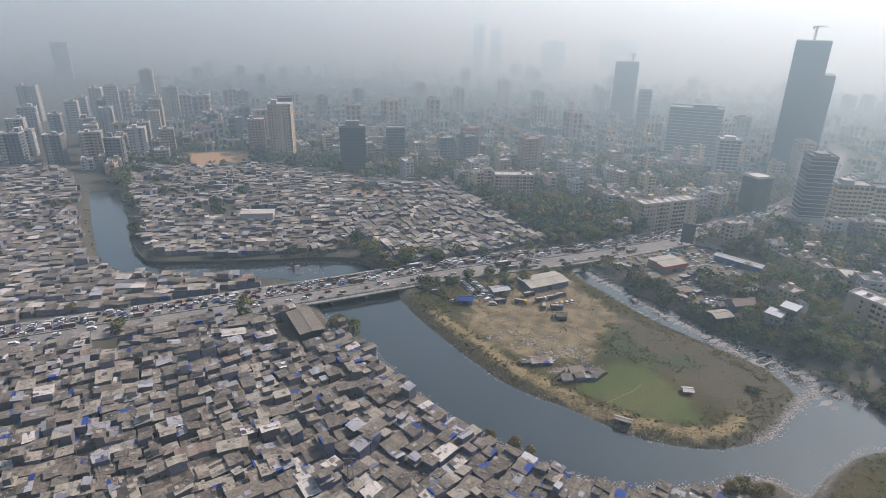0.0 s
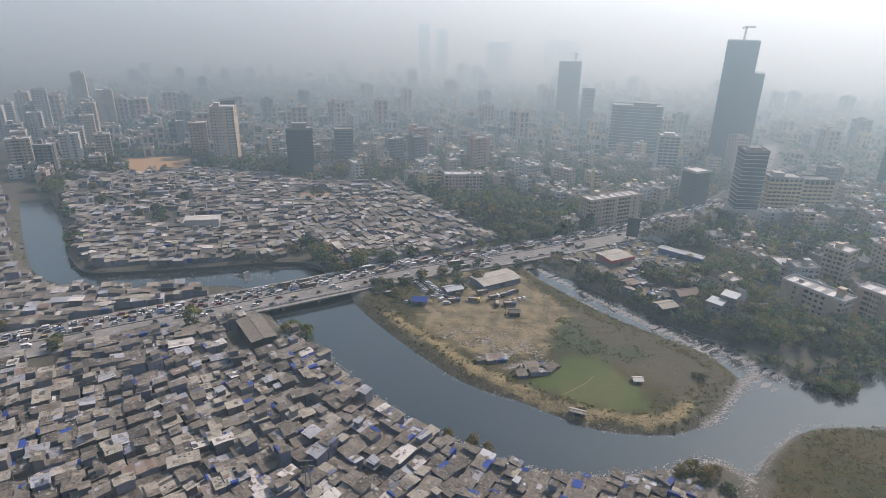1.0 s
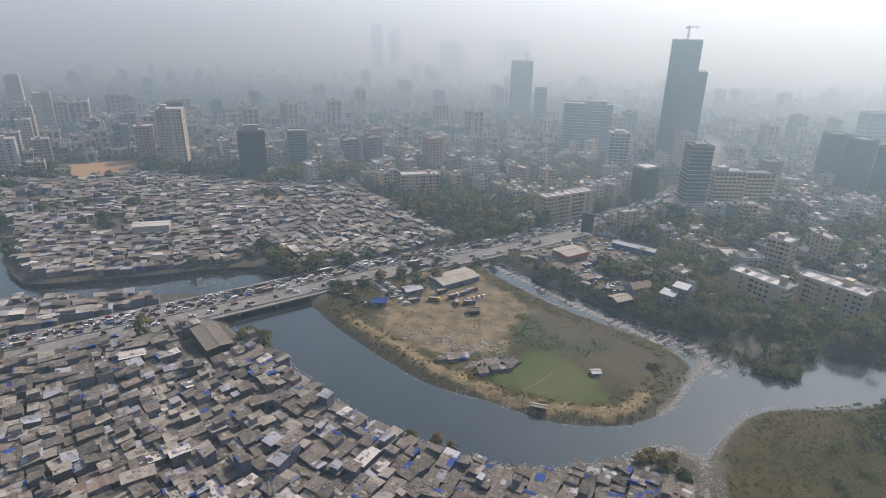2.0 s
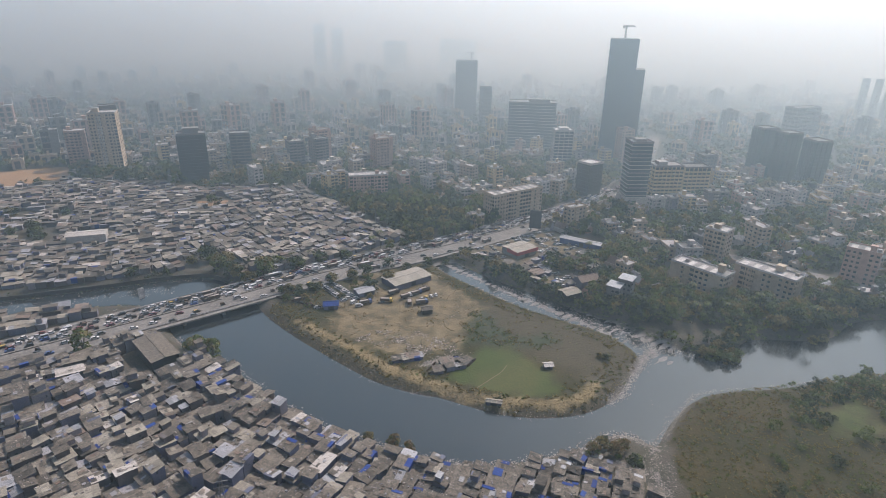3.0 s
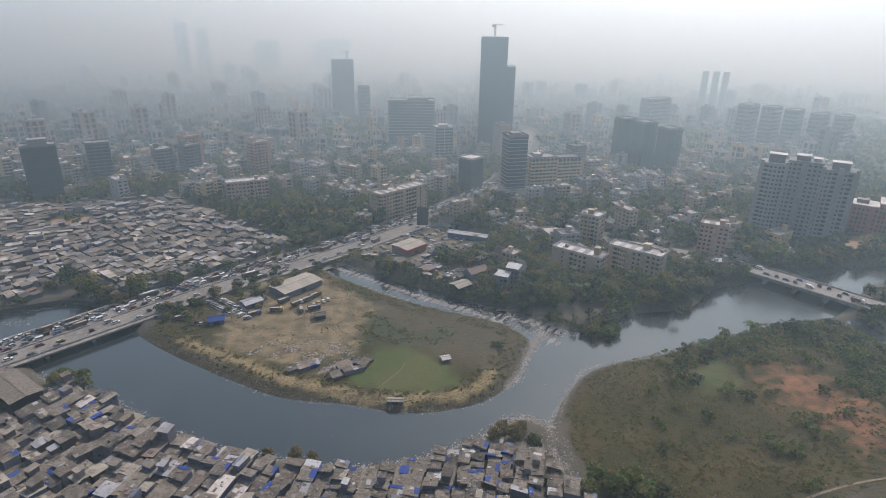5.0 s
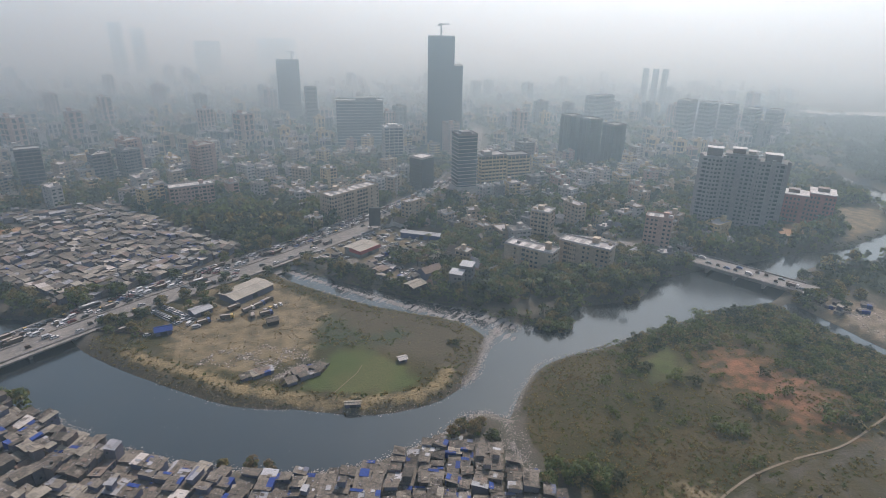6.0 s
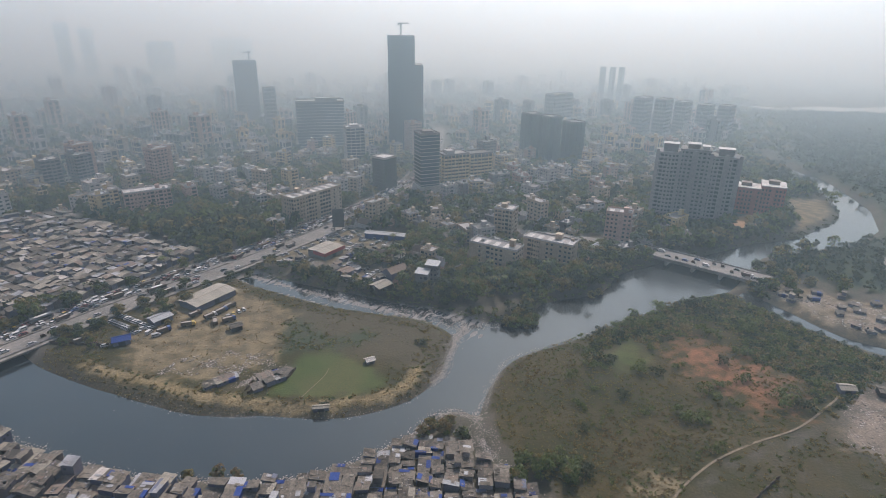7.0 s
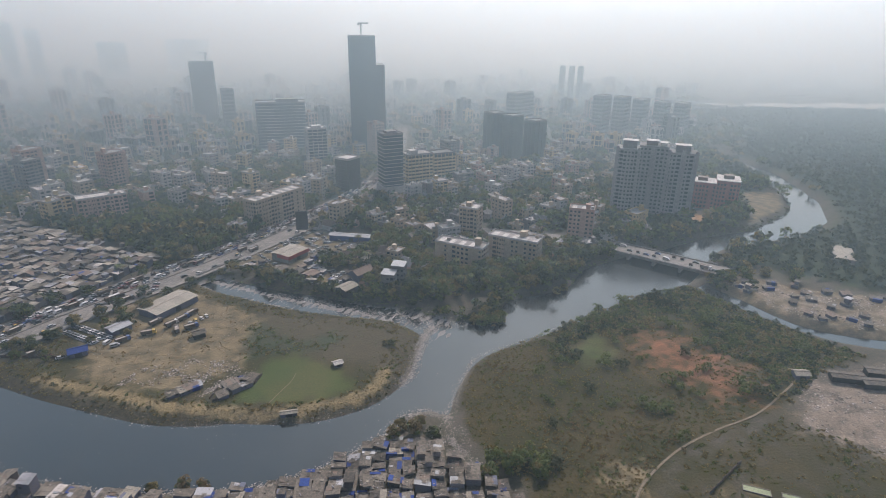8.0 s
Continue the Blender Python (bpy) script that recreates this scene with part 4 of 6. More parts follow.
slab_tower("apartment_tower", "dark unfinished tower with bare white edge", -298, 524, radians(28), 25, 18, 44, (m_darkcl, m_darkcl, m_conc), 3.2, 0.9, None, 1, [(0, 2, 14, 9, 5)])
slab_tower("apartment_tower", "dark grey netted tower beside the slum", -269, 565, radians(25), 19, 16, 38, (m_conc, m_darkcl, m_conc), 3.2, 1.0, None, 3)
LEFT_TOWERS = [(-706, 595, 20, 18), (-563, 440, 26, 10), (-613, 392, 24, 11), (-540, 478, 22, 10), (-759, 708, 22, 21), (-845, 579, 30, 16), (-671, 663, 24, 16), (-640, 500, 20, 10), (-690, 450, 22, 11), (-600, 560, 18, 11),
               (-740, 500, 24, 12), (-520, 500, 18, 9), (-585, 415, 20, 10), (-650, 430, 22, 9), (-625, 590, 18, 14), (-1310, 993, 42, 26),
               (-598, 470, 17, 10), (-668, 405, 18, 9), (-655, 540, 18, 12), (-575, 520, 16, 9), (-720, 545, 18, 13), (-790, 640, 20, 14), (-700, 505, 16, 10), (-760, 590, 18, 12)]
for k, (gx, gyy, gw, gf) in enumerate(LEFT_TOWERS):
    r = random.Random(60 + k)
    P, H = block(r, gw * 0.8, 15, gf, (1, 0, 4, 1, 0)[k % 5], 3.05, 3.8, trim=1)
    ob = thing("apartment_tower", "%s apartment tower with rows of windows, hazy" % ("off-white", "cream", "grey", "off-white", "cream")[k % 5], "building", "towers beyond the shacks", place(gx, gyy, 0, radians(41 + r.gauss(0, 3))))
    for nm, h in P.items():
        part(nm, (h, CITY_MATS), ob)


# the pair of tall apartment slabs by the lower river, joined, with light piers
def river_slabs():
    """Three stepped wings of one long block, with full-height pale piers, balconied bays and rooms on the roof."""
    r = random.Random(91)
    ob = thing("apartment_tower", "huge grey apartment slab with pale piers and roof rooms", "building", m=place(310, 398, 0, radians(-37)))
    for x0, x1, y0, y1, fl in ((-31, -13.5, -8.5, 8, 16), (-13.5, 9.5, -5.5, 10, 17), (9.5, 31.5, -8.5, 8, 16)):
        cx, cy, a, b, top = (x0 + x1) / 2, (y0 + y1) / 2, (x1 - x0) / 2, (y1 - y0) / 2, fl * 3.25 + 1.2
        h = Heap()
        wall_shell(h, cx, cy, a, b, fl, 3.25, top, 0, r, 3.1, 0.6, 0.04, 0.45)
        wing = part("wing", (h, [W_DULL]), ob)
        g = Heap()
        g.box(x0 + 0.58, x1 - 0.58, y0 + 0.58, y1 - 0.58, 0, top - 0.6)
        part("window_glass", (g, [m_glass]), wing)
        t = Heap()
        t.box(x0 + 0.03, x1 - 0.03, y0 + 0.03, y1 - 0.03, top - 0.5, top + 0.02)
        part("roof", (t, [m_roofslab]), wing)
    pier = Heap()
    pier.box(-1.3, 1.3, -1.0, 1.0, 0, 55.2)
    pm = pier.mesh("pale_pier", [W_DULL])
    for x, y in ((-30, -8.8), (-13.2, -8.8), (-1.6, -5.8), (9.8, -8.8), (20.5, -8.8), (30.6, -8.8)):
        o = part("pale_pier", pm, ob, "pale full-height pier")
        o.location = (x, y, 0)
    for c, y, z, wd, hh, mm in ((-21, 0, 53.2, 11, 6, m_conc), (-4, 2, 56.4, 9, 3.5, m_brownclad), (5, 2, 56.4, 5, 2.2, W_WHITE), (20, 0, 53.2, 11, 5, m_conc)):
        q = Heap()
        q.box(c - wd / 2, c + wd / 2, y - 4, y + 4, z, z + hh)
        room = part("roof_room", (q, [mm]), ob)
        q = Heap()
        q.box(c - wd / 2 - 0.5, c + wd / 2 + 0.5, y - 4.5, y + 4.5, z + hh + 0.01, z + hh + 0.45, 0, True)
        part("roof_room_cap", (q, [m_white]), room)


river_slabs()


def maroon_block():
    """Two joined boxes clad in maroon panels under pale roof rims."""
    r = random.Random(92)
    ob = thing("office_block", "maroon clad block with pale roof edge", "building", m=place(372, 396, 0, radians(-40)))
    for x0, x1, b, fl in ((-20, 2, 9, 6), (2, 20, 11, 7)):
        a, cx, top = (x1 - x0) / 2, (x0 + x1) / 2, fl * 3.5 + 1.6
        h = Heap()
        wall_shell(h, cx, 0, a, b, fl, 3.5, top, 0, r, 2.6, 0.3, 0.25, 0.1)
        wing = part("wing", (h, [m_maroon]), ob)
        g = Heap()
        g.box(x0 + 0.28, x1 - 0.28, -b + 0.28, b - 0.28, 0, top - 0.6)
        part("window_glass", (g, [m_glass]), wing)
        t = Heap()
        t.box(x0 - 0.2, x1 + 0.2, -b - 0.2, b + 0.2, top - 0.1, top + 0.5, 0, True)
        part("roof", (t, [m_white]), wing)
        q = Heap()
        q.box(cx - 4, cx + 4, -3, 4, top + 0.5, top + 3.2)
        part("roof_room", (q, [m_brownclad]), wing)


maroon_block()


def walk_up(name, label, x, y, turn, w, d, floors, m, seed):
    r = random.Random(seed)
    P, H = block(r, w, d, floors, m, 3.1, 3.0)
    ob = thing(name, label, "building", m=place(x, y, 0, turn))
    for k, h in P.items():
        part(k, (h, CITY_MATS), ob)
    # white painted roof squares between low walls
    for c in np.arange(-w / 2 + 3.5, w / 2 - 2, 7.0):
        q = Heap()
        q.box(c - 1.7, c + 1.7, -d / 2 + 1.4, d / 2 - 3.0, H + 0.004, H + 0.06)
        part("roof_patch", (q, [m_white]), ob, "white painted roof patch")
    return ob


walk_up("apartment_building", "cream walk-up block with white roof patches above the creek", 119, 331, radians(-44), 33, 12, 5, 0, 31)
walk_up("apartment_building", "cream walk-up block behind another, white roof patches", 157, 332, radians(-44), 34, 12, 5, 0, 32)
walk_up("apartment_building", "taller cream block with roof tanks", 145, 385, radians(-40), 14, 13, 7, 0, 33)
walk_up("apartment_building", "pinkish block with roof tanks near the bridge", 223, 360, radians(-35), 18, 12, 7, 2, 34)
walk_up("apartment_building", "long cream block along the main road", 8, 457, radians(40), 50, 14, 7, 0, 35)
walk_up("apartment_building", "brown and cream block among trees", -121, 497, radians(20), 34, 13, 6, 2, 36)

# ---- trees and scrub ----
def leaf_material(name, colours):
    """Leaves let part of the light through."""
    m = material(name, colours, 0.6, 0.75, 0.0, 1, 0.55, "island", spec=0.2, stain_scale=0.05)
    n, l = m.node_tree.nodes, m.node_tree.links
    ramp = next(x for x in n if x.type == "VALTORGB")
    tr, mx = n.new("ShaderNodeBsdfTranslucent"), n.new("ShaderNodeMixShader")
    l.new(ramp.outputs[0], tr.inputs["Color"])
    mx.inputs[0].default_value = 0.4
    l.new(n["Principled BSDF"].outputs[0], mx.inputs[1])
    l.new(tr.outputs[0], mx.inputs[2])
    l.new(mx.outputs[0], n["Material Output"].inputs["Surface"])
    return m


m_leaf = [leaf_material("dark_leaf", [(0.031, 0.043, 0.02), (0.055, 0.07, 0.033), (0.09, 0.106, 0.05)]),
          leaf_material("green_leaf", [(0.072, 0.1, 0.022), (0.12, 0.156, 0.036), (0.18, 0.215, 0.058)]),
          leaf_material("olive_leaf", [(0.135, 0.118, 0.042), (0.21, 0.18, 0.066), (0.31, 0.262, 0.1)]),
          leaf_material("dry_leaf", [(0.14, 0.105, 0.045), (0.22, 0.17, 0.08), (0.34, 0.265, 0.13)])]
m_bark = material("bark", [(0.05, 0.04, 0.03), (0.10, 0.085, 0.065)], 2.0, 0.95, 0.3, 6)
VEG_MATS = [*m_leaf, m_bark]
BARK = 4
nr = np.random.RandomState(3)


def leaves(h, centres, radii, n, size, m, flat=0.75):
    """Leaf sprays as small tilted quads round clump centres."""
    for c, R in zip(centres, radii):
        v = nr.normal(size=(n, 3))
        v /= np.linalg.norm(v, axis=1)[:, None]
        v[:, 2] = np.abs(v[:, 2]) * 1.1 - 0.35
        p = np.asarray(c) + v * R * nr.uniform(0.55, 1.05, (n, 1)) * (1, 1, flat)
        nn = v + nr.normal(size=(n, 3)) * 0.55 + (0, 0, 0.35)
        nn /= np.linalg.norm(nn, axis=1)[:, None]
        t = np.cross(nn, nr.normal(size=(n, 3)))
        t /= np.linalg.norm(t, axis=1)[:, None]
        b = np.cross(nn, t)
        s = size * nr.uniform(0.6, 1.25, (n, 1))
        k = nr.uniform(0.45, 0.8, (n, 1))
        V = np.stack([p - t * s, p - b * s * k, p + t * s, p + b * s * k], 1).reshape(-1, 3)
        h.add(V, np.arange(4 * n).reshape(n, 4), m)


def limb(h, a, b, r0, r1, sides=5):
    a, b = np.asarray(a, float), np.asarray(b, float)
    d = (b - a) / np.linalg.norm(b - a)
    u = np.cross(d, (0.3, 1, 0.1))
    u /= np.linalg.norm(u)
    w = np.cross(d, u)
    ang = np.arange(sides) * math.tau / sides
    ringv = np.cos(ang)[:, None] * u + np.sin(ang)[:, None] * w
    V = np.vstack([a + ringv * r0, b + ringv * r1])
    h.add(V, [(i, (i + 1) % sides, sides + (i + 1) % sides, sides + i) for i in range(sides)], BARK)


def tree_parts(hgt, rad, clumps, n, size, m):
    """Trunk with limbs, and a crown of leaf clumps with gaps and an uneven outline."""
    trunk, crown = Heap(), Heap()
    fork = hgt * nr.uniform(0.16, 0.25)
    lean = nr.uniform(-0.4, 0.4, 2)
    limb(trunk, (0, 0, -0.3), (lean[0], lean[1], fork), 0.05 * rad + 0.1, 0.035 * rad + 0.06, 6)
    cs, rs = [], []
    for k in range(clumps):
        a = k * 2.4 + nr.uniform(-0.4, 0.4)
        q = math.sqrt((k + 0.4) / clumps) * rad * nr.uniform(0.6, 0.85)
        z = fork + (hgt - fork) * (0.18 + 0.68 * math.sqrt(max(0.0, 1 - (q / rad) ** 2)) * nr.uniform(0.45, 1.0))
        c = (lean[0] + q * math.cos(a), lean[1] + q * math.sin(a), z)
        cs.append(c)
        rs.append(rad * nr.uniform(0.34, 0.52))
        if k % 2 == 0:
            limb(trunk, (lean[0], lean[1], fork * 0.95), c, 0.03 * rad + 0.04, 0.04, 4)
    for k in range(clumps // 2):
        a, q = k * 2.4 + 1.0, rad * nr.uniform(0.35, 0.75)
        cs.append((lean[0] + q * math.cos(a), lean[1] + q * math.sin(a), hgt * nr.uniform(0.2, 0.42)))
        rs.append(rad * nr.uniform(0.3, 0.42))
    mm = nr.choice([m, m, m, m, (m + 1) % 3], len(cs))
    for c, R, mi in zip(cs, rs, mm):
        leaves(crown, [c], [R], n, size, int(mi))
    return trunk, crown


def palm_parts(hgt):
    trunk, crown = Heap(), Heap()
    limb(trunk, (0, 0, -0.3), (0.5, 0.2, hgt * 0.5), 0.22, 0.17, 6)
    limb(trunk, (0.5, 0.2, hgt * 0.5), (0.7, 0.5, hgt), 0.17, 0.13, 6)
    for k in range(13):
        a = k * 2.4
        L = nr.uniform(2.3, 3.2)
        pts = [np.array((0.7 + math.cos(a) * L * s, 0.5 + math.sin(a) * L * s, hgt + 0.9 * math.sin(s * 2.6) - 1.6 * s * s * nr.uniform(0.5, 1.1))) for s in (0.02, 0.35, 0.7, 1.0)]
        side = np.array((-math.sin(a), math.cos(a), 0.0))
        V = []
        for p, w in zip(pts, (0.12, 0.5, 0.42, 0.05)):
            V += [p - side * w + (0, 0, -0.12), p, p + side * w + (0, 0, -0.12)]
        F = [(i * 3 + j, i * 3 + j + 1, i * 3 + j + 4, i * 3 + j + 3) for i in range(3) for j in range(2)]
        crown.add(V, F, int(nr.choice((0, 1, 1, 2))))
    return trunk, crown


NEAR_TREES = [tree_parts(nr.uniform(7, 11), nr.uniform(3.2, 5.0), int(nr.randint(11, 16)), 32, 0.62, int(k % 3 if k < 8 else 3)) for k in range(9)]
PALMS = [palm_parts(h) for h in (8.5, 10.5)]
FAR_TREES = []
for k in range(10):
    t, c = tree_parts(nr.uniform(7, 12), nr.uniform(3.4, 5.4), int(nr.randint(6, 8)), 8, 1.35, (0, 0, 1, 0, 2, 0, 1, 0, 0, 2)[k])
    h = Heap()
    h.put(t, Matrix.Identity(4))
    h.put(c, Matrix.Identity(4))
    FAR_TREES.append(h.merged())
MASSES = []
for k in range(8):
    h = Heap()
    leaves(h, [(nr.normal() * 2.2, nr.normal() * 2.2, nr.uniform(2.5, 5.5)) for _ in range(4)], [nr.uniform(1.8, 3.0) for _ in range(4)], 6, 1.9, (0, 0, 1, 0, 2, 0, 1, 0)[k])
    MASSES.append(h.merged())
BUSHES = []
for k in range(10):
    h = Heap()
    cl = int(nr.randint(3, 6))
    R = nr.uniform(0.8, 1.7)
    leaves(h, [(nr.normal() * R * 0.7, nr.normal() * R * 0.7, R * 0.35) for _ in range(cl)], [R * nr.uniform(0.5, 0.8) for _ in range(cl)], 11, 0.42, (1, 2, 0, 2, 3, 1, 2, 0, 1, 2)[k], 0.8)
    BUSHES.append(h.merged())
TUFTS = []
for k in range(6):
    h = Heap()
    leaves(h, [(0, 0, 0.1)], [0.7], 9, 0.4, (2, 3, 1, 2, 3, 1)[k], 0.5)
    TUFTS.append(h.merged())

# what stands where: a raster of the buildings' footprints keeps trees out of them
OCC = np.zeros((600, 900), bool)          # 3 m cells from (-1350, 200)


def mark(x, y, q):
    i0, i1 = int((y - q - 200) / 3), int((y + q - 200) / 3) + 1
    j0, j1 = int((x - q + 1350) / 3), int((x + q + 1350) / 3) + 1
    OCC[max(0, i0):max(0, i1), max(0, j0):max(0, j1)] = True


for dist, x, y, T, turn in sites:
    mark(x, y, (T["w"] + T["d"]) * 0.23)
for a, b, c in LANDMARKS:
    mark(a, b, c * 0.62)


def occupied(X, Y):
    i = np.clip(((Y - 200) / 3).astype(int), 0, 599)
    j = np.clip(((X + 1350) / 3).astype(int), 0, 899)
    return OCC[i, j]


def jitter_grid(x0, x1, y0, y1, s):
    X, Y = np.meshgrid(np.arange(x0, x1, s), np.arange(y0, y1, s))
    return X.ravel() + nr.uniform(-s, s, X.size) * 0.48, Y.ravel() + nr.uniform(-s, s, X.size) * 0.48


X1, Y1 = jitter_grid(-620, 560, 290, 640, 7.2)
X2, Y2 = jitter_grid(-1000, 900, 560, 1250, 12.2)
keep2 = (Y2 > 640) | (X2 < -620) | (X2 > 560)
TX, TY = np.concatenate([X1, X2[keep2]]), np.concatenate([Y1, Y2[keep2]])
ok = (clearance(TX, TY) > 1.0) & ~occupied(TX, TY) & (TX / TY > -1.25) & (TX / TY < 1.32)
patch = np.sin(TX * 0.021 + 1.3) * np.cos(TY * 0.017) + nr.uniform(-0.9, 0.9, TX.size)
dense = np.any([inside(p, TX, TY) for p in WOODED], 0)
ok &= dense | (patch > -0.9)
TX, TY, dense = TX[ok], TY[ok], dense[ok]

# single trees along banks and streets: place and height
SPOTS = [(93, 327, 12), (100, 320, 11), (107, 313, 12), (114, 306, 11), (121, 301, 12), (128, 299, 10), (140, 317, 12), (147, 310, 11), (154, 305, 12), (161, 302, 11), (97, 314, 10), (110, 301, 9),
         (-140, 225, 11), (-132, 224, 10), (-146, 230, 6), (-193, 219, 11), (-240, 180, 8), (-246, 186, 6), (-281, 187, 7), (-143, 318, 9), (-150, 322, 8), (-172, 325, 11), (-188, 331, 12), (-196, 325, 8), (-128, 330, 7),
         (106, 259, 9), (112, 257, 9), (117, 260, 8), (101, 261, 7), (109, 264, 8), (163, 282, 6), (169, 284, 6), (38, 178, 6), (46, 178, 7), (53, 174, 6), (42, 183, 6), (50, 182, 5), (53, 245.5, 4), (50, 247, 3.4), (-47, 180, 5), (-36, 177, 6), (-30, 176, 5),
         (70, 154, 8), (75, 149, 9), (66, 148, 7), (80, 152, 7), (84, 144, 7), (-330, 356, 9), (-338, 364, 9), (-322, 350, 8), (-345, 352, 7), (-378, 392, 9), (-386, 396, 8), (-400, 372, 8), (-340, 400, 7),
         (-455, 312, 9), (-448, 318, 7), (-440, 402, 9), (-482, 420, 9), (-99, 309, 8), (-89, 318, 8), (-81, 323, 8), (-71, 338, 7), (-144, 315, 11), (-128, 327, 11), (-121, 296, 4), (-115, 296, 5), (-109, 299, 5), (-105, 303, 5), (-84, 302, 6), (-106, 299, 6), (-113, 291, 6), (-88, 290, 5), (-74, 304, 7), (-66, 316, 8), (-124, 292, 6), (-72, 292, 5), (-78, 312, 6), (-118, 283, 5), (-108, 285, 6), (-104, 277, 5), (-70, 322, 7), (-58, 334, 6), (-46, 346, 6),
         (-30, 362, 6), (-36, 354, 6), (262, 262, 7), (270, 266, 8), (284, 262, 9), (292, 270, 9), (300, 262, 8), (278, 250, 6), (312, 250, 8), (320, 262, 9), (-247, 452, 8), (-238, 446, 7), (-420, 470, 8)]
singles = [(x, y, s, None) for x, y, s in SPOTS]
dd = np.hypot(TX, TY)
idx = np.argsort(dd)
n_single = 0
veg = Heap()
for i in idx:
    s = float(nr.uniform(0.65, 1.2)) * (1.15 if dense[i] else 1.08)
    if n_single < 215:
        singles.append((TX[i], TY[i], 9 * s, nr.rand() < (0.22 if dense[i] else 0.05)))
        n_single += 1
    else:
        veg.put(FAR_TREES[nr.randint(10)] if dd[i] < 640 else MASSES[nr.randint(8)], place(TX[i], TY[i], -0.9, nr.uniform(0, 6.28), s * 1.15))
LEAF_WORDS = ["dark green leafy tree", "fresh green leafy tree", "olive green dusty tree", "dry yellow-brown thin tree"]
tree_masters = {}


def plant(x, y, hgt, palm=False, k=None):
    if palm:
        key, T, nom = ("p", int(nr.randint(2))), None, 9.5
        T = PALMS[key[1]]
    else:
        key = ("t", int(nr.randint(8)) if k is None else k)
        T, nom = NEAR_TREES[key[1]], 9.0
    z = float(ground_height(x, y))
    m4 = place(x, y, z - 0.1 - (0 if palm else 0.1 * hgt), nr.uniform(0, 6.28), hgt / nom * (1.0 if palm else 1.12))
    if key not in tree_masters:
        ob = thing("palm_tree" if palm else "tree", "tall palm with drooping fronds" if palm else LEAF_WORDS[key[1] % 3 if key[1] < 8 else 3] + " standing among others", "tree", "trees of the quarter", place(x, y, z - 0.1))
        part("trunk", (T[0], VEG_MATS), ob)
        part("crown", (T[1], VEG_MATS), ob)
        ob.matrix_basis = m4
        tree_masters[key] = ob
    else:
        src = tree_masters[key]
        ob = copy_thing(src, place(x, y, z - 0.1))
        ob.matrix_basis = m4


for x, y, hgt, palm in singles:
    plant(float(x), float(y), float(hgt), bool(palm), 8 if (x, y) in ((-36, 177), (-30, 176), (38, 178), (46, 178), (50, 182)) else 4 if (x, y) in ((70, 154), (75, 149), (66, 148), (80, 152), (84, 144), (106, 259), (112, 257), (117, 260)) else None)

# tall growth along the far banks and at the lower bridge
for line_, n_, wid, lo, hi in ((FAR_BANK[3:11], 120, 5.0, 0.5, 0.95), (FAR_BANK[:5], 45, 5.0, 0.5, 0.9), (LOWER_LEFT[6:], 50, 5.0, 0.3, 0.6), ([(-30, 372), (0, 346), (30, 320), (60, 300)], 70, 4.0, 0.35, 0.7),
                               ([(262, 268), (280, 262), (300, 280), (330, 296)], 40, 6.0, 0.4, 0.8), (ISLAND_BANK[22:27], 26, 3.5, 0.35, 0.7), ([(-165, 322), (-140, 330), (-120, 345)], 10, 3.0, 0.5, 0.9)):
    c = curve(line_, 10)
    for k in range(n_):
        x, y = c[nr.randint(len(c))] + nr.normal(size=2) * wid
        if not in_river(x, y) and float(edge_distance(RIVER, x, y)) > 1.5 and float(edge_distance(ROAD_LINE, x, y, False)) > 16 and float(edge_distance(ROAD2, x, y, False)) > 9:
            veg.put(FAR_TREES[nr.randint(10)], place(x, y, float(ground_height(x, y)) - 0.3, nr.uniform(0, 6.28), nr.uniform(lo, hi)))
# woods past the single trees, mangroves, scrub and reeds
MX, MY = jitter_grid(280, 1150, 100, 1000, 8.8)
mk = (soft(MANGROVE, MX, MY, 8) > 0.6) & ~in_river(MX, MY) & (edge_distance(ROAD2, MX, MY, False) > 9) & ~inside(LOT, MX, MY) & ~inside(SIDE_CHANNEL, MX, MY) & (MX / MY < 1.9)
for x, y in zip(MX[mk], MY[mk]):
    near_bank = y < 345 and x < 460
    veg.put(MASSES[nr.choice((0, 1, 3, 5, 7))], place(x, y, -0.5, nr.uniform(0, 6.28), nr.uniform(0.7, 1.1) if near_bank else nr.uniform(0.75, 1.05)))
tagged(new("woods", veg.mesh("woods", VEG_MATS)), "dark green dusty tree canopy between the buildings", "trees", kind="stuff")

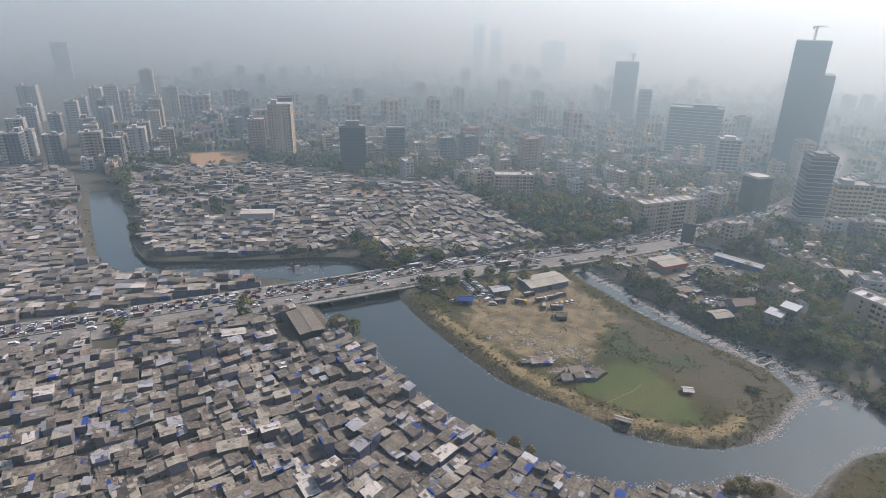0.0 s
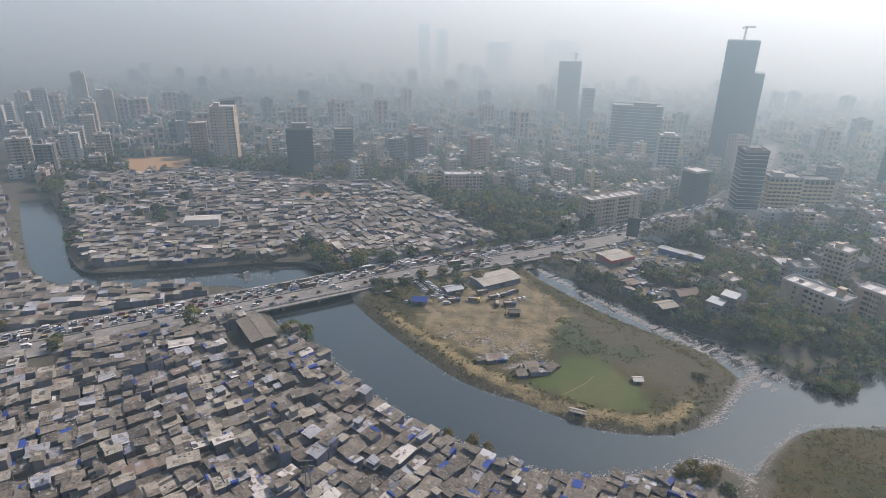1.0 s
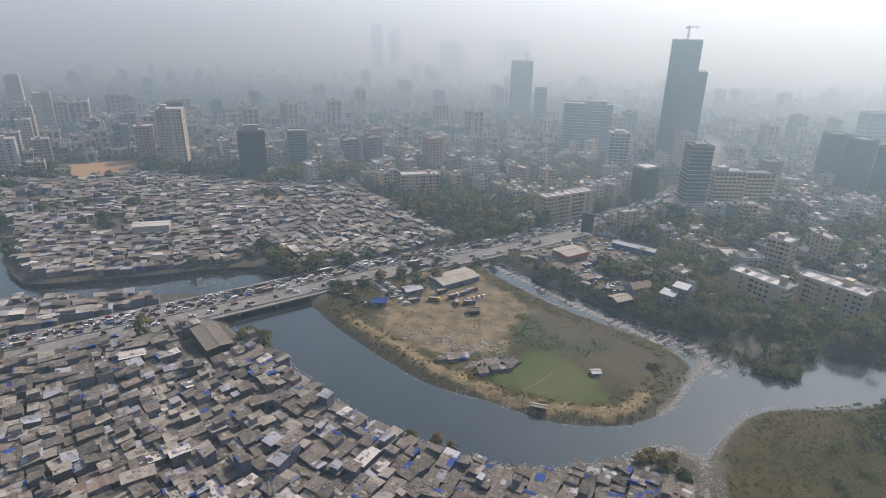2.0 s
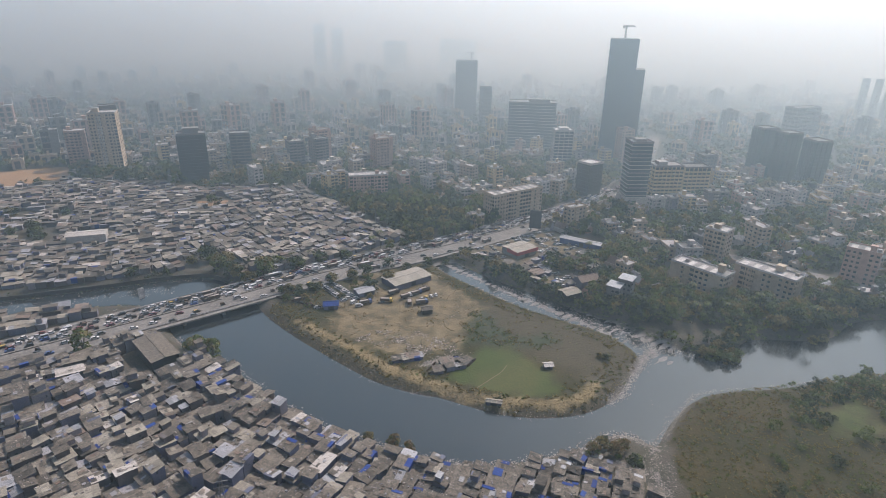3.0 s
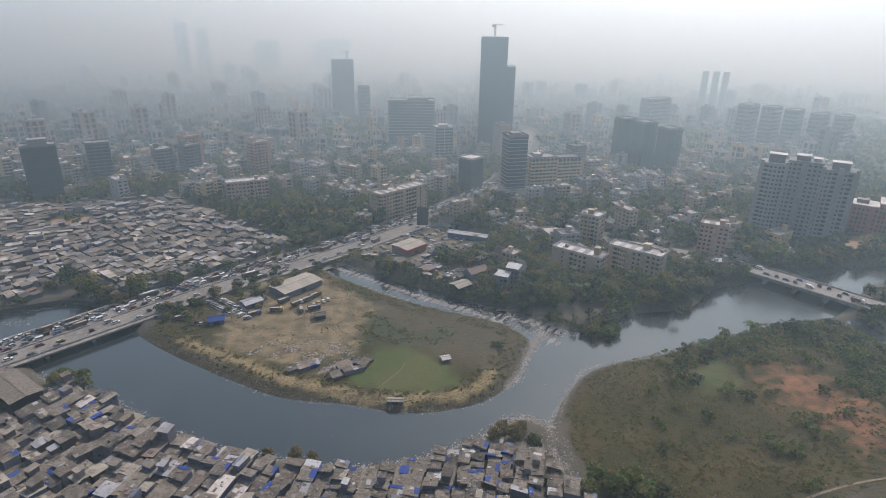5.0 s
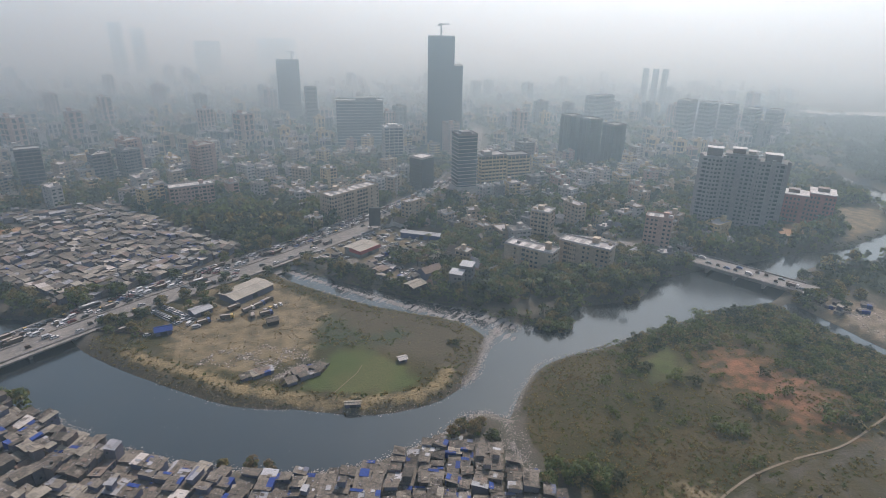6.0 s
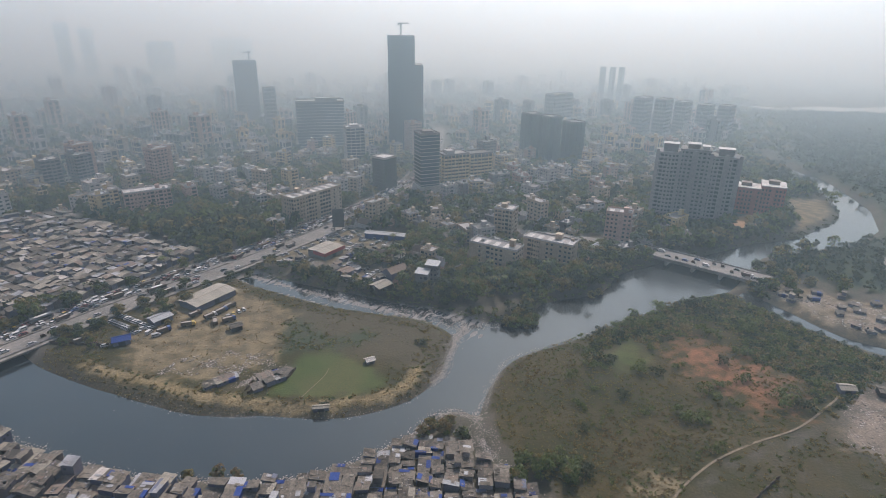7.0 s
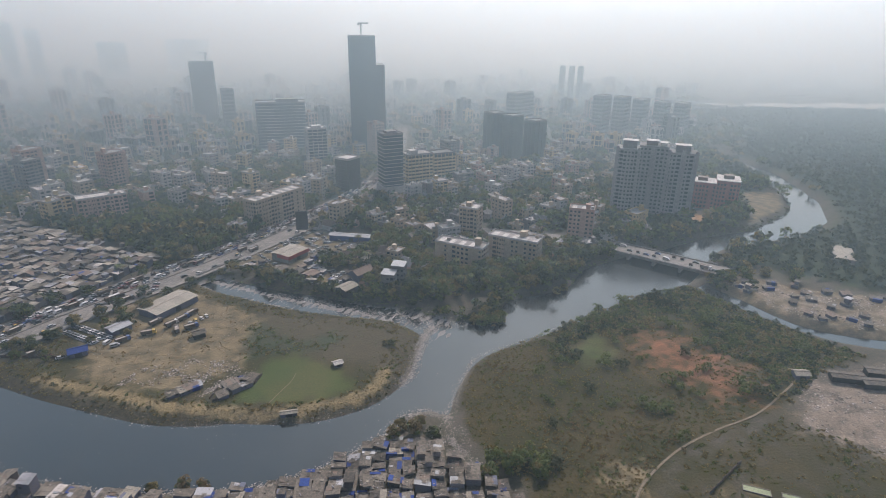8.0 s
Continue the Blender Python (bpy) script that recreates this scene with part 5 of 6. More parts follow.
bush = Heap()
SX, SY = jitter_grid(40, 285, 60, 262, 1.75)
sk = soft(SCRUB, SX, SY, 3) > 0.6
pth = edge_distance(curve([(108, 118), (134, 139), (159, 146), (185, 150), (211, 160), (226, 167)], 4), SX, SY, False)
sk &= (pth > 1.8) & (SY > 95)
redw = soft(RED_SOIL, SX, SY, 26)
thick = np.sin(SX * 0.09 + 0.4) * np.cos(SY * 0.11 + 1.0) + 0.5 * np.sin(SX * 0.23) * np.sin(SY * 0.19)
for x, y, rw, th in zip(SX[sk], SY[sk], redw[sk], thick[sk]):
    q = nr.rand()
    if q < 0.62 * rw or (th < -0.5 and q < 0.2):
        continue
    tone = math.sin(x * 0.055 + y * 0.03) + math.sin(y * 0.08 - x * 0.024 + 1.7) + nr.normal() * 0.25
    if inside(CLEARING, x, y) and q < 0.75:
        continue
    if x > 128 + 6 * math.sin(y * 0.2) and (y > 0.35 * (x - 150) + 216 + 5 * math.sin(x * 0.13) or x > 208 + 6 * math.sin(y * 0.15)) and q < 0.6:
        bush.put(BUSHES[nr.choice((0, 5, 8, 1, 2, 6, 0))], place(x, y, -0.1, nr.uniform(0, 6.28), nr.uniform(0.9, 1.7)))
    elif tone > 0.7:
        bush.put(BUSHES[nr.choice((0, 5, 1, 6, 9, 3))] if q < 0.6 else TUFTS[nr.choice((0, 2))], place(x, y, -0.1, nr.uniform(0, 6.28), nr.uniform(0.4, 0.75)))
    elif tone > -0.6:
        bush.put(BUSHES[nr.choice((1, 3, 6, 9, 0, 8, 5))] if q < 0.6 else TUFTS[nr.choice((0, 3, 5, 2, 5))], place(x, y, -0.08, nr.uniform(0, 6.28), nr.uniform(0.4, 0.75)))
    else:
        bush.put(TUFTS[nr.choice((0, 1, 3, 2, 5))] if q < 0.6 else BUSHES[nr.choice((4, 3, 1, 8))], place(x, y, -0.05, nr.uniform(0, 6.28), nr.uniform(0.55, 1.0)))
SOUTH = [(112, 116), (134, 136), (181, 143), (215, 153), (200, 138), (225, 100), (240, 70), (106, 70)]
for x, y in zip(*jitter_grid(106, 240, 70, 156, 1.9)):
    if inside(SOUTH, x, y) and abs(y - 116 + (x - 152) * 0.75) > 4:
        q, w = nr.rand(), math.sin(x * 0.11 + 1) * math.cos(y * 0.13)
        if q < 0.6 + 0.4 * w:
            bush.put(TUFTS[nr.randint(6)] if q < 0.3 else BUSHES[nr.choice((1, 3, 6, 9, 0, 8, 5))], place(x, y, -0.08, nr.uniform(0, 6.28), nr.uniform(0.35, 0.95)))
tagged(new("scrub_bushes", bush.mesh("scrub_bushes", VEG_MATS)), "green and dry brown scrub bushes on river land", "bushes", kind="stuff")

SHRUBS = []
for k in range(4):
    h = Heap()
    cl = 7 + k
    leaves(h, [(nr.normal() * 0.5, nr.normal() * 0.5, nr.uniform(0.25, 0.75)) for _ in range(cl)], [nr.uniform(0.32, 0.5) for _ in range(cl)], 26, 0.13, (0, 1, 1, 1)[k], 0.85)
    SHRUBS.append(h.mesh("crown", VEG_MATS))
shrub_stem = Heap()
limb(shrub_stem, (0, 0, -0.1), (0.05, 0.03, 0.6), 0.06, 0.03, 5)
shrub_stem = shrub_stem.mesh("stem", VEG_MATS)
# place and half width of the round bushes on the scrub land
for k, (x, y, q) in enumerate(((138, 211, 3.4), (124, 209, 3.2), (111, 203, 3.4), (118, 192, 2.2), (151, 228, 4.6), (161, 217, 3), (164, 240, 5), (145, 200, 4.5), (151, 196, 4), (164, 199, 3.2), (165, 178, 5), (173, 181, 3.5),
                              (186, 198, 4), (198, 222, 6), (223, 222, 6), (192, 256, 6), (209, 254, 6.5), (174, 253, 5), (203, 201, 4.5), (192, 166, 5.5), (198, 160, 5), (186, 183, 4), (143, 165, 4.5), (150, 163, 4.5), (128, 184, 3.6),
                              (170, 168, 3), (144, 146, 3.4), (86, 150, 5.5), (90, 145, 4.5), (245, 186, 4.5), (126, 225, 2.6), (180, 240, 4.5), (212, 240, 5), (232, 208, 4), (220, 200, 4), (156, 242, 3.6), (100, 168, 3), (106, 182, 3.2), (132, 172, 3))):
    ob = thing("bush", "rounded %s bush on the scrub land" % ("dark green", "fresh green", "dusty dark green", "leafy green")[k % 4], "bush", "round bushes on the scrub", place(x, y, float(ground_height(x, y)), k * 1.3, q))
    part("crown", SHRUBS[k % 4], ob)
    part("stem", shrub_stem, ob)

reeds = Heap()
# the raised spit: dry grass rim, green weeds, thin grass over the middle
IX, IY = jitter_grid(-150, 75, 196, 360, 1.9)
iz = ground_height(IX, IY)
ik = ~in_river(IX, IY) & inside(np.vstack([ISLAND_BANK[:22], [(-120, 292)]]), IX, IY)
rim = edge_distance(RIVER, IX, IY)
sandw, greenw = soft(SAND, IX, IY, 12), soft(GREEN, IX, IY, 5)
weed = soft(WEEDS, IX, IY, 7) * (0.72 + 0.5 * np.sin(IX * 0.35) * np.cos(IY * 0.4)) * np.where(IX > 12, 0.8, 1.0)
straw_off = edge_distance(STRAW, IX, IY, False)
for x, y, z, e, sw, gw, wd, st in zip(IX[ik], IY[ik], iz[ik], rim[ik], sandw[ik], greenw[ik], weed[ik], straw_off[ik]):
    q = nr.rand()
    if wd > 0.5:
        if q < 0.85:
            reeds.put(BUSHES[nr.choice((0, 5, 8, 1, 6))] if q < 0.5 else TUFTS[2], place(x, y, z - 0.1, nr.uniform(0, 6.28), nr.uniform(0.5, 1.0)))
    elif st < 1.6:
        reeds.put(TUFTS[nr.choice((1, 4))], place(x, y, z - 0.1, nr.uniform(0, 6.28), nr.uniform(0.35, 0.8)))
    elif e < 7.5 and (x < 44):
        if q < 0.8:
            reeds.put(TUFTS[nr.choice((0, 3, 5, 1))] if q < 0.25 else BUSHES[nr.choice((3, 9, 2, 6, 3))], place(x, y, z - 0.1, nr.uniform(0, 6.28), nr.uniform(0.35, 0.75)))
    elif gw > 0.5:
        continue
    elif sw > 0.5:
        if q < 0.22 + 0.4 * (math.sin(x * 0.16) * math.cos(y * 0.21) > 0.35):
            reeds.put(TUFTS[nr.choice((1, 3, 4))], place(x, y, z, nr.uniform(0, 6.28), nr.uniform(0.4, 0.9)))
    elif x < -95 or e < 14:
        if q < 0.7:
            reeds.put(BUSHES[nr.choice((1, 3, 0, 6, 9, 8))], place(x, y, z - 0.1, nr.uniform(0, 6.28), nr.uniform(0.3, 0.95)))
    elif q < 0.3:
        reeds.put(TUFTS[nr.choice((0, 3, 5, 2))], place(x, y, z, nr.uniform(0, 6.28), nr.uniform(0.4, 0.9)))
# green fringes on the other banks
for line_, m_, lo, hi in ((FAR_BANK[3:], (0, 5, 7, 8), 0.5, 1.2), (ISLAND_BANK[22:], (0, 2, 7, 3), 0.5, 1.1), (LOWER_LEFT[3:], (0, 2, 7), 0.6, 1.2), (FAR_BANK[:4], (0, 5, 8), 0.5, 1.1), (NEAR_BANK[:8], (2, 7, 9), 0.3, 0.8)):
    c = curve(line_, 14)
    for x, y in c:
        for k in range(3):
            px_, py_ = x + nr.normal() * 2.2, y + nr.normal() * 2.2
            if not inside(RIVER, px_, py_):
                reeds.put(BUSHES[nr.choice(m_)], place(px_, py_, float(ground_height(px_, py_)) - 0.2, nr.uniform(0, 6.28), nr.uniform(lo, hi)))
tagged(new("grass_and_weeds", reeds.mesh("grass_and_weeds", VEG_MATS)), "dry yellow grass and green weeds along banks", "weeds", kind="stuff")

# ---- bridges, road furniture ----
m_parapet = material("pale_concrete", [(0.15, 0.142, 0.125), (0.28, 0.265, 0.24)], 0.5, 0.9, 0.15, 4)
m_pipe = material("grey_pipe", [(0.22, 0.22, 0.23), (0.32, 0.32, 0.33)], 1.0, 0.5)


def offset_line(line, off):
    p = np.asarray(line, float)
    d = np.gradient(p, axis=0)
    d /= np.linalg.norm(d, axis=1)[:, None]
    return p + np.stack([-d[:, 1], d[:, 0]], 1) * off


def along(line, s):
    """Point and heading at a distance along a line."""
    p = np.asarray(line, float)
    seg = np.hypot(*np.diff(p, axis=0).T)
    c = np.concatenate([[0], np.cumsum(seg)])
    x, y = np.interp(s, c, p[:, 0]), np.interp(s, c, p[:, 1])
    i = int(np.clip(np.searchsorted(c, s) - 1, 0, len(seg) - 1))
    d = p[i + 1] - p[i]
    return x, y, math.atan2(d[1], d[0])


def bridge(label, line, half, z, spans, deck_t=1.4):
    """Deck beam, parapets, kerbs and piers over the water. line: its two ends."""
    a, b = np.asarray(line[0], float), np.asarray(line[1], float)
    L, turn = np.linalg.norm(b - a), math.atan2(*(b - a)[::-1])
    ob = thing("bridge", label, "bridge", m=place(*(a + b) / 2, 0, turn))
    h = Heap()
    h.box(-L / 2, L / 2, -half - 0.6, half + 0.6, z - deck_t - 0.02, z - 0.12, 0, True)
    part("deck", (h, [m_parapet]), ob)
    for s in (-1, 1):
        h = Heap()
        y0, y1 = sorted((s * (half + 0.2), s * (half + 0.6)))
        h.box(-L / 2 - 2, L / 2 + 2, y0, y1, z - 0.3, z + 0.55, 0, True)
        wall = part("parapet", (h, [m_parapet]), ob)
        h = Heap()
        h.box(-L / 2 - 2, L / 2 + 2, (y0 + y1) / 2 - 0.12, (y0 + y1) / 2 + 0.12, z + 0.85, z + 1.05, 0, True)
        part("rail", (h, [m_pipe]), wall)
        post = Heap()
        post.box(-0.15, 0.15, -0.14, 0.14, z + 0.55, z + 1.1)
        pm = post.mesh("rail_post", [m_parapet])
        for x in np.linspace(-L / 2, L / 2, int(L / 3.5)):
            o = part("rail_post", pm, wall)
            o.location = (x, (y0 + y1) / 2, 0)
    pier = Heap()
    pier.box(-0.8, 0.8, -half, half, -6, z - deck_t - 0.02)
    pm = pier.mesh("pier", [m_conc])
    for k in range(1, spans):
        o = part("pier", pm, ob)
        o.location = (-L / 2 + L * k / spans, 0, 0)
    for s in (-1, 1):
        h = Heap()
        h.box(min(s * L / 2, s * (L / 2 + 3)), max(s * L / 2, s * (L / 2 + 3)), -half - 1, half + 1, -5, z - 0.4)
        part("abutment", (h, [m_conc]), ob)
    return ob


bridge("low concrete road bridge crowded with traffic", ((-186, 248.5), (-127, 305.5)), 12.9, ROAD_Z, 4)
bridge("pale concrete bridge over the lower river", ((231, 334), (272, 278)), 8.3, 1.6, 4)
bridge("short culvert bridge at the creek head", ((-52, 368.5), (-30, 389)), 12.9, ROAD_Z, 2, 1.0)


def divider(line, s0, s1, label):
    """A raised kerb island with low dusty plants."""
    n = max(2, int((s1 - s0) / 8))
    pts = np.array([along(line, s)[:2] for s in np.linspace(s0, s1, n)])
    ob = thing("road_divider", label, "divider")
    part("kerb", (ribbon(pts, 0.55, ROAD_Z + 0.45, 0.5), [m_parapet]), ob)
    h = Heap()
    for s in np.arange(s0 + 1, s1 - 1, 1.6):
        x, y, a = along(line, s)
        if nr.rand() < 0.6:
            h.put(TUFTS[nr.choice((0, 2, 5))], place(x, y, ROAD_Z + 0.4, nr.uniform(0, 6), nr.uniform(0.5, 0.8)))
    tagged(part("planting", (h, VEG_MATS), ob), kind="stuff")


for s0, s1 in ((140, 330), (336, 480), (486, 620), (626, 760)):
    divider(ROAD_LINE, s0, s1, "concrete kerb divider with low dusty plants on the road")
for off in (ROAD_HALF + 1.6, -ROAD_HALF - 1.6):
    pts = offset_line(ROAD_LINE[:60], off)
    tagged(new("pavement", ribbon(pts, 1.5, ROAD_Z + 0.18, 0.8).mesh("pavement", [m_parapet])), "dusty concrete pavement beside the main road", "pavement", kind="structure")
m_paint = material("worn_white_paint", [(0.35, 0.34, 0.32), (0.55, 0.54, 0.51)], 3.0, 0.8)
lines = Heap()
for off in (-8.8, -4.8, 4.8, 8.8):
    ol = offset_line(ROAD_LINE, off)
    for s in np.arange(150, 760, 9.0):
        x, y, a = along(ol, s)
        b = Heap()
        b.box(-1.5, 1.5, -0.09, 0.09, ROAD_Z + 0.003, ROAD_Z + 0.012)
        lines.put(b, place(x, y, 0, a))
tagged(new("lane_markings", lines.mesh("lane_markings", [m_paint])), "worn white dashed lane marks on asphalt", "road marking", kind="stuff")

# ---- vehicles ----
m_tyre = material("tyre_rubber", [(0.015, 0.015, 0.015), (0.03, 0.03, 0.03)], 4.0, 0.9)
m_carglass = material("car_glass", [(0.015, 0.018, 0.02), (0.03, 0.034, 0.038)], 1.0, 0.12, spec=0.6)


def paint(name, c, rough=0.35):
    return material(name, [tuple(v * 0.8 for v in c), c], 1.5, rough, spec=0.5, stain=0.2)


PAINTS = dict(white=paint("white_paint", (0.68, 0.68, 0.66)), silver=paint("silver_paint", (0.42, 0.43, 0.44)), grey=paint("grey_paint", (0.14, 0.145, 0.15)), black=paint("black_paint", (0.025, 0.025, 0.028)),
              red=paint("red_paint", (0.18, 0.035, 0.032)), blue=paint("blue_paint", (0.04, 0.08, 0.26)), yellow=paint("yellow_paint", (0.55, 0.38, 0.03)), brown=paint("brown_canvas", (0.12, 0.085, 0.06), 0.9), green=paint("green_paint", (0.05, 0.16, 0.08)))


def shell(h, prof, half, m, inset=0.0):
    """A body from a side profile of (x, z), pulled in towards the top."""
    zmin, zmax = min(z for _, z in prof), max(z for _, z in prof)
    n = len(prof)
    V = []
    for s in (-1, 1):
        for x, z in prof:
            V.append((x, s * (half - inset * (z - zmin) / max(zmax - zmin, 0.01)), z))
    F = [(i, (i + 1) % n, n + (i + 1) % n, n + i) for i in range(n)]
    F += [(i, i + 1, n - 2 - i, n - 1 - i) for i in range(n // 2 - 1)]
    F += [(n + n - 1 - i, n + n - 2 - i, n + i + 1, n + i) for i in range(n // 2 - 1)]
    h.add(V, F, m)


def wheels(h, xs, half, r, m):
    for x in xs:
        for s in (-1, 1):
            a = np.arange(8) * math.tau / 8
            V = [(x + r * math.cos(t), s * half, r + r * math.sin(t)) for t in a] + [(x + r * math.cos(t), s * (half - 0.22), r + r * math.sin(t)) for t in a]
            h.add(V, [(i, (i + 1) % 8, 8 + (i + 1) % 8, 8 + i) for i in range(8)] + [(0, 1, 2, 3), (0, 3, 4, 7), (4, 5, 6, 7)], m)


def vehicle(kind, colour):
    """Parts of a vehicle: name, heap, materials."""
    body, glass, tyres, top = Heap(), Heap(), Heap(), Heap()
    c, out = PAINTS[colour], []
    if kind in ("car", "taxi"):
        shell(body, [(-2.0, 0.3), (-2.05, 0.75), (-1.9, 0.95), (-0.2, 0.98), (1.2, 0.95), (2.0, 0.75), (2.05, 0.5), (1.95, 0.3)], 0.82, 0, 0.06)
        shell(glass, [(-1.65, 0.94), (-1.25, 1.38), (-1.0, 1.43), (0.2, 1.43), (0.45, 1.38), (1.05, 0.94)], 0.74, 0, 0.14)
        top.box(-1.3, 0.4, -0.6, 0.6, 1.40, 1.47, 0, True)
        wheels(tyres, (-1.25, 1.3), 0.83, 0.31, 0)
        out = [("body", body, c), ("window", glass, m_carglass), ("roof", top, PAINTS["yellow"] if kind == "taxi" else c), ("wheels", tyres, m_tyre)]
    elif kind == "van":
        shell(body, [(-2.2, 0.35), (-2.25, 1.2), (-2.15, 1.9), (0.9, 1.9), (1.7, 1.15), (2.15, 0.95), (2.2, 0.5), (2.1, 0.35)], 0.85, 0, 0.08)
        glass.box(-2.0, 1.0, -0.87, 0.87, 1.2, 1.6, 0, True)
        wheels(tyres, (-1.4, 1.4), 0.86, 0.33, 0)
        out = [("body", body, c), ("window", glass, m_carglass), ("wheels", tyres, m_tyre)]
    elif kind == "rickshaw":
        shell(body, [(-1.2, 0.25), (-1.25, 0.9), (-1.0, 0.95), (0.6, 0.9), (1.2, 0.6), (1.3, 0.3)], 0.62, 0, 0.05)
        shell(top, [(-1.25, 0.9), (-1.1, 1.65), (-0.8, 1.75), (0.3, 1.75), (0.6, 1.65), (0.85, 0.9)], 0.62, 0, 0.08)
        wheels(tyres, (-0.8, 0.9), 0.6, 0.22, 0)
        out = [("body", body, PAINTS["black"]), ("canopy", top, PAINTS["brown"]), ("wheels", tyres, m_tyre)]
    elif kind == "truck":
        body.box(-3.6, 1.6, -1.15, 1.15, 0.9, 1.1, 0, True)
        body.box(-3.6, 1.6, -1.15, -1.05, 1.1, 2.6)
        body.box(-3.6, 1.6, 1.05, 1.15, 1.1, 2.6)
        body.box(-3.6, -3.5, -1.05, 1.05, 1.1, 2.6)
        body.box(1.5, 1.6, -1.05, 1.05, 1.1, 2.6)
        top.box(-3.5, 1.5, -1.05, 1.05, 1.5, 2.4, taper=0.2)
        cab = Heap()
        shell(cab, [(1.7, 0.7), (1.7, 2.5), (3.0, 2.5), (3.3, 1.6), (3.45, 1.4), (3.45, 0.7)], 1.1, 0, 0.06)
        glass.box(3.05, 3.3, -0.9, 0.9, 1.65, 2.25, 0, True)
        wheels(tyres, (-2.6, -1.6, 2.6), 1.12, 0.48, 0)
        out = [("cargo_bed", body, PAINTS["brown"]), ("load", top, m_junk), ("cab", cab, c), ("window", glass, m_carglass), ("wheels", tyres, m_tyre)]
    else:
        shell(body, [(-5.2, 0.5), (-5.3, 1.4), (-5.25, 3.0), (5.0, 3.05), (5.25, 1.5), (5.25, 0.5)], 1.25, 0, 0.06)
        glass.box(-4.9, 4.9, -1.27, 1.27, 1.6, 2.35, 0, True)
        top.box(-3.0, 3.0, -0.8, 0.8, 3.0, 3.15, 0, True)
        wheels(tyres, (-3.2, 3.3), 1.26, 0.5, 0)
        out = [("body", body, c), ("window", glass, m_carglass), ("roof_unit", top, PAINTS["white"]), ("wheels", tyres, m_tyre)]
    return out


FLEET = {}
VWORDS = dict(car="%s small car standing in dense road traffic", taxi="%s taxi with yellow roof in traffic", van="%s van standing in road traffic", rickshaw="%s three-wheeled rickshaw with brown canopy",
              truck="open-bed truck with %s cab and brown load", bus="long %s city bus with dark window band")


def drive(kind, colour, x, y, z, turn, group="traffic on the main road", words=None):
    key = (kind, colour, words)
    m4 = place(x, y, z, turn)
    if key not in FLEET:
        ob = thing({"rickshaw": "auto_rickshaw"}.get(kind, kind), words or VWORDS[kind] % colour, {"rickshaw": "rickshaw"}.get(kind, kind), group, m4)
        for nm, h, mt in vehicle(kind, colour):
            if nm == "wheels" and kind in ("truck", "bus"):
                for V, F, M in zip(h.V, h.F, h.M):
                    w = Heap()
                    w.add(V, F - F.min(), M)
                    part("wheel", (w, [mt]), ob)
            else:
                part(nm, (h, [mt]), ob)
        FLEET[key] = ob
    else:
        tagged(copy_thing(FLEET[key], m4), group=group)


def any_vehicle(r):
    q = r.random()
    if q < 0.62:
        return "car", r.choice(("white", "white", "white", "silver", "silver", "grey", "grey", "black", "black", "red", "blue"))
    if q < 0.65:
        return "taxi", "black"
    if q < 0.80:
        return "rickshaw", "black"
    if q < 0.90:
        return "van", r.choice(("white", "silver", "white"))
    if q < 0.985:
        return "truck", r.choice(("brown", "white", "brown", "red", "grey"))
    return "bus", r.choice(("grey", "brown"))


vr = random.Random(17)
LEN = dict(car=4.2, taxi=4.2, van=4.6, rickshaw=2.8, truck=7.4, bus=10.8)
traffic = []
for off in (-11.2, -8.0, -4.6, 2.0, 4.6, 7.3, 9.9, 12.0):
    ol = offset_line(ROAD_LINE, off)
    s = 170 + vr.uniform(0, 10)
    while s < (860 if abs(off) > 6 else 1130):
        kind, colour = any_vehicle(vr)
        if kind in ("bus", "truck") and off > 11:
            kind = "car"
        x, y, a = along(ol, s)
        jam = off > 0
        if vr.random() < (0.92 if jam else 0.62):
            traffic.append((math.hypot(x, y), kind, colour, x, y, a + (0 if not jam else math.pi) + vr.gauss(0, 0.03)))
        s += LEN[kind] * (1.0 if jam else 1.6) + vr.uniform(0.8, 4.0 if jam else 11)
traffic.sort()
far_cars = Heap()
CAR_MATS = [*PAINTS.values(), m_carglass, m_tyre, m_junk]


def joined_vehicle(kind, colour, cache={}):
    if (kind, colour) not in cache:
        h = Heap()
        for nm, p, mt in vehicle(kind, colour):
            V, F, M = p.merged()
            h.add(V, F, CAR_MATS.index(mt))
        cache[(kind, colour)] = h.merged()
    return cache[(kind, colour)]


for k, (d, kind, colour, x, y, a) in enumerate(traffic):
    if k < 165:
        drive(kind, colour, x, y, ROAD_Z, a)
    else:
        far_cars.put(joined_vehicle(kind, colour), place(x, y, ROAD_Z, a))
for k in range(16):
    s = 240 + k * 9 + vr.uniform(-3, 3)
    kind, colour = any_vehicle(vr)
    x, y, a = along(offset_line(ROAD2, vr.choice((-3.2, 3.2))), s * 0.55)
    drive("car" if kind == "bus" else kind, colour, x, y, 1.6, a, "vehicles on the lower bridge", "vehicle crossing the pale lower bridge")

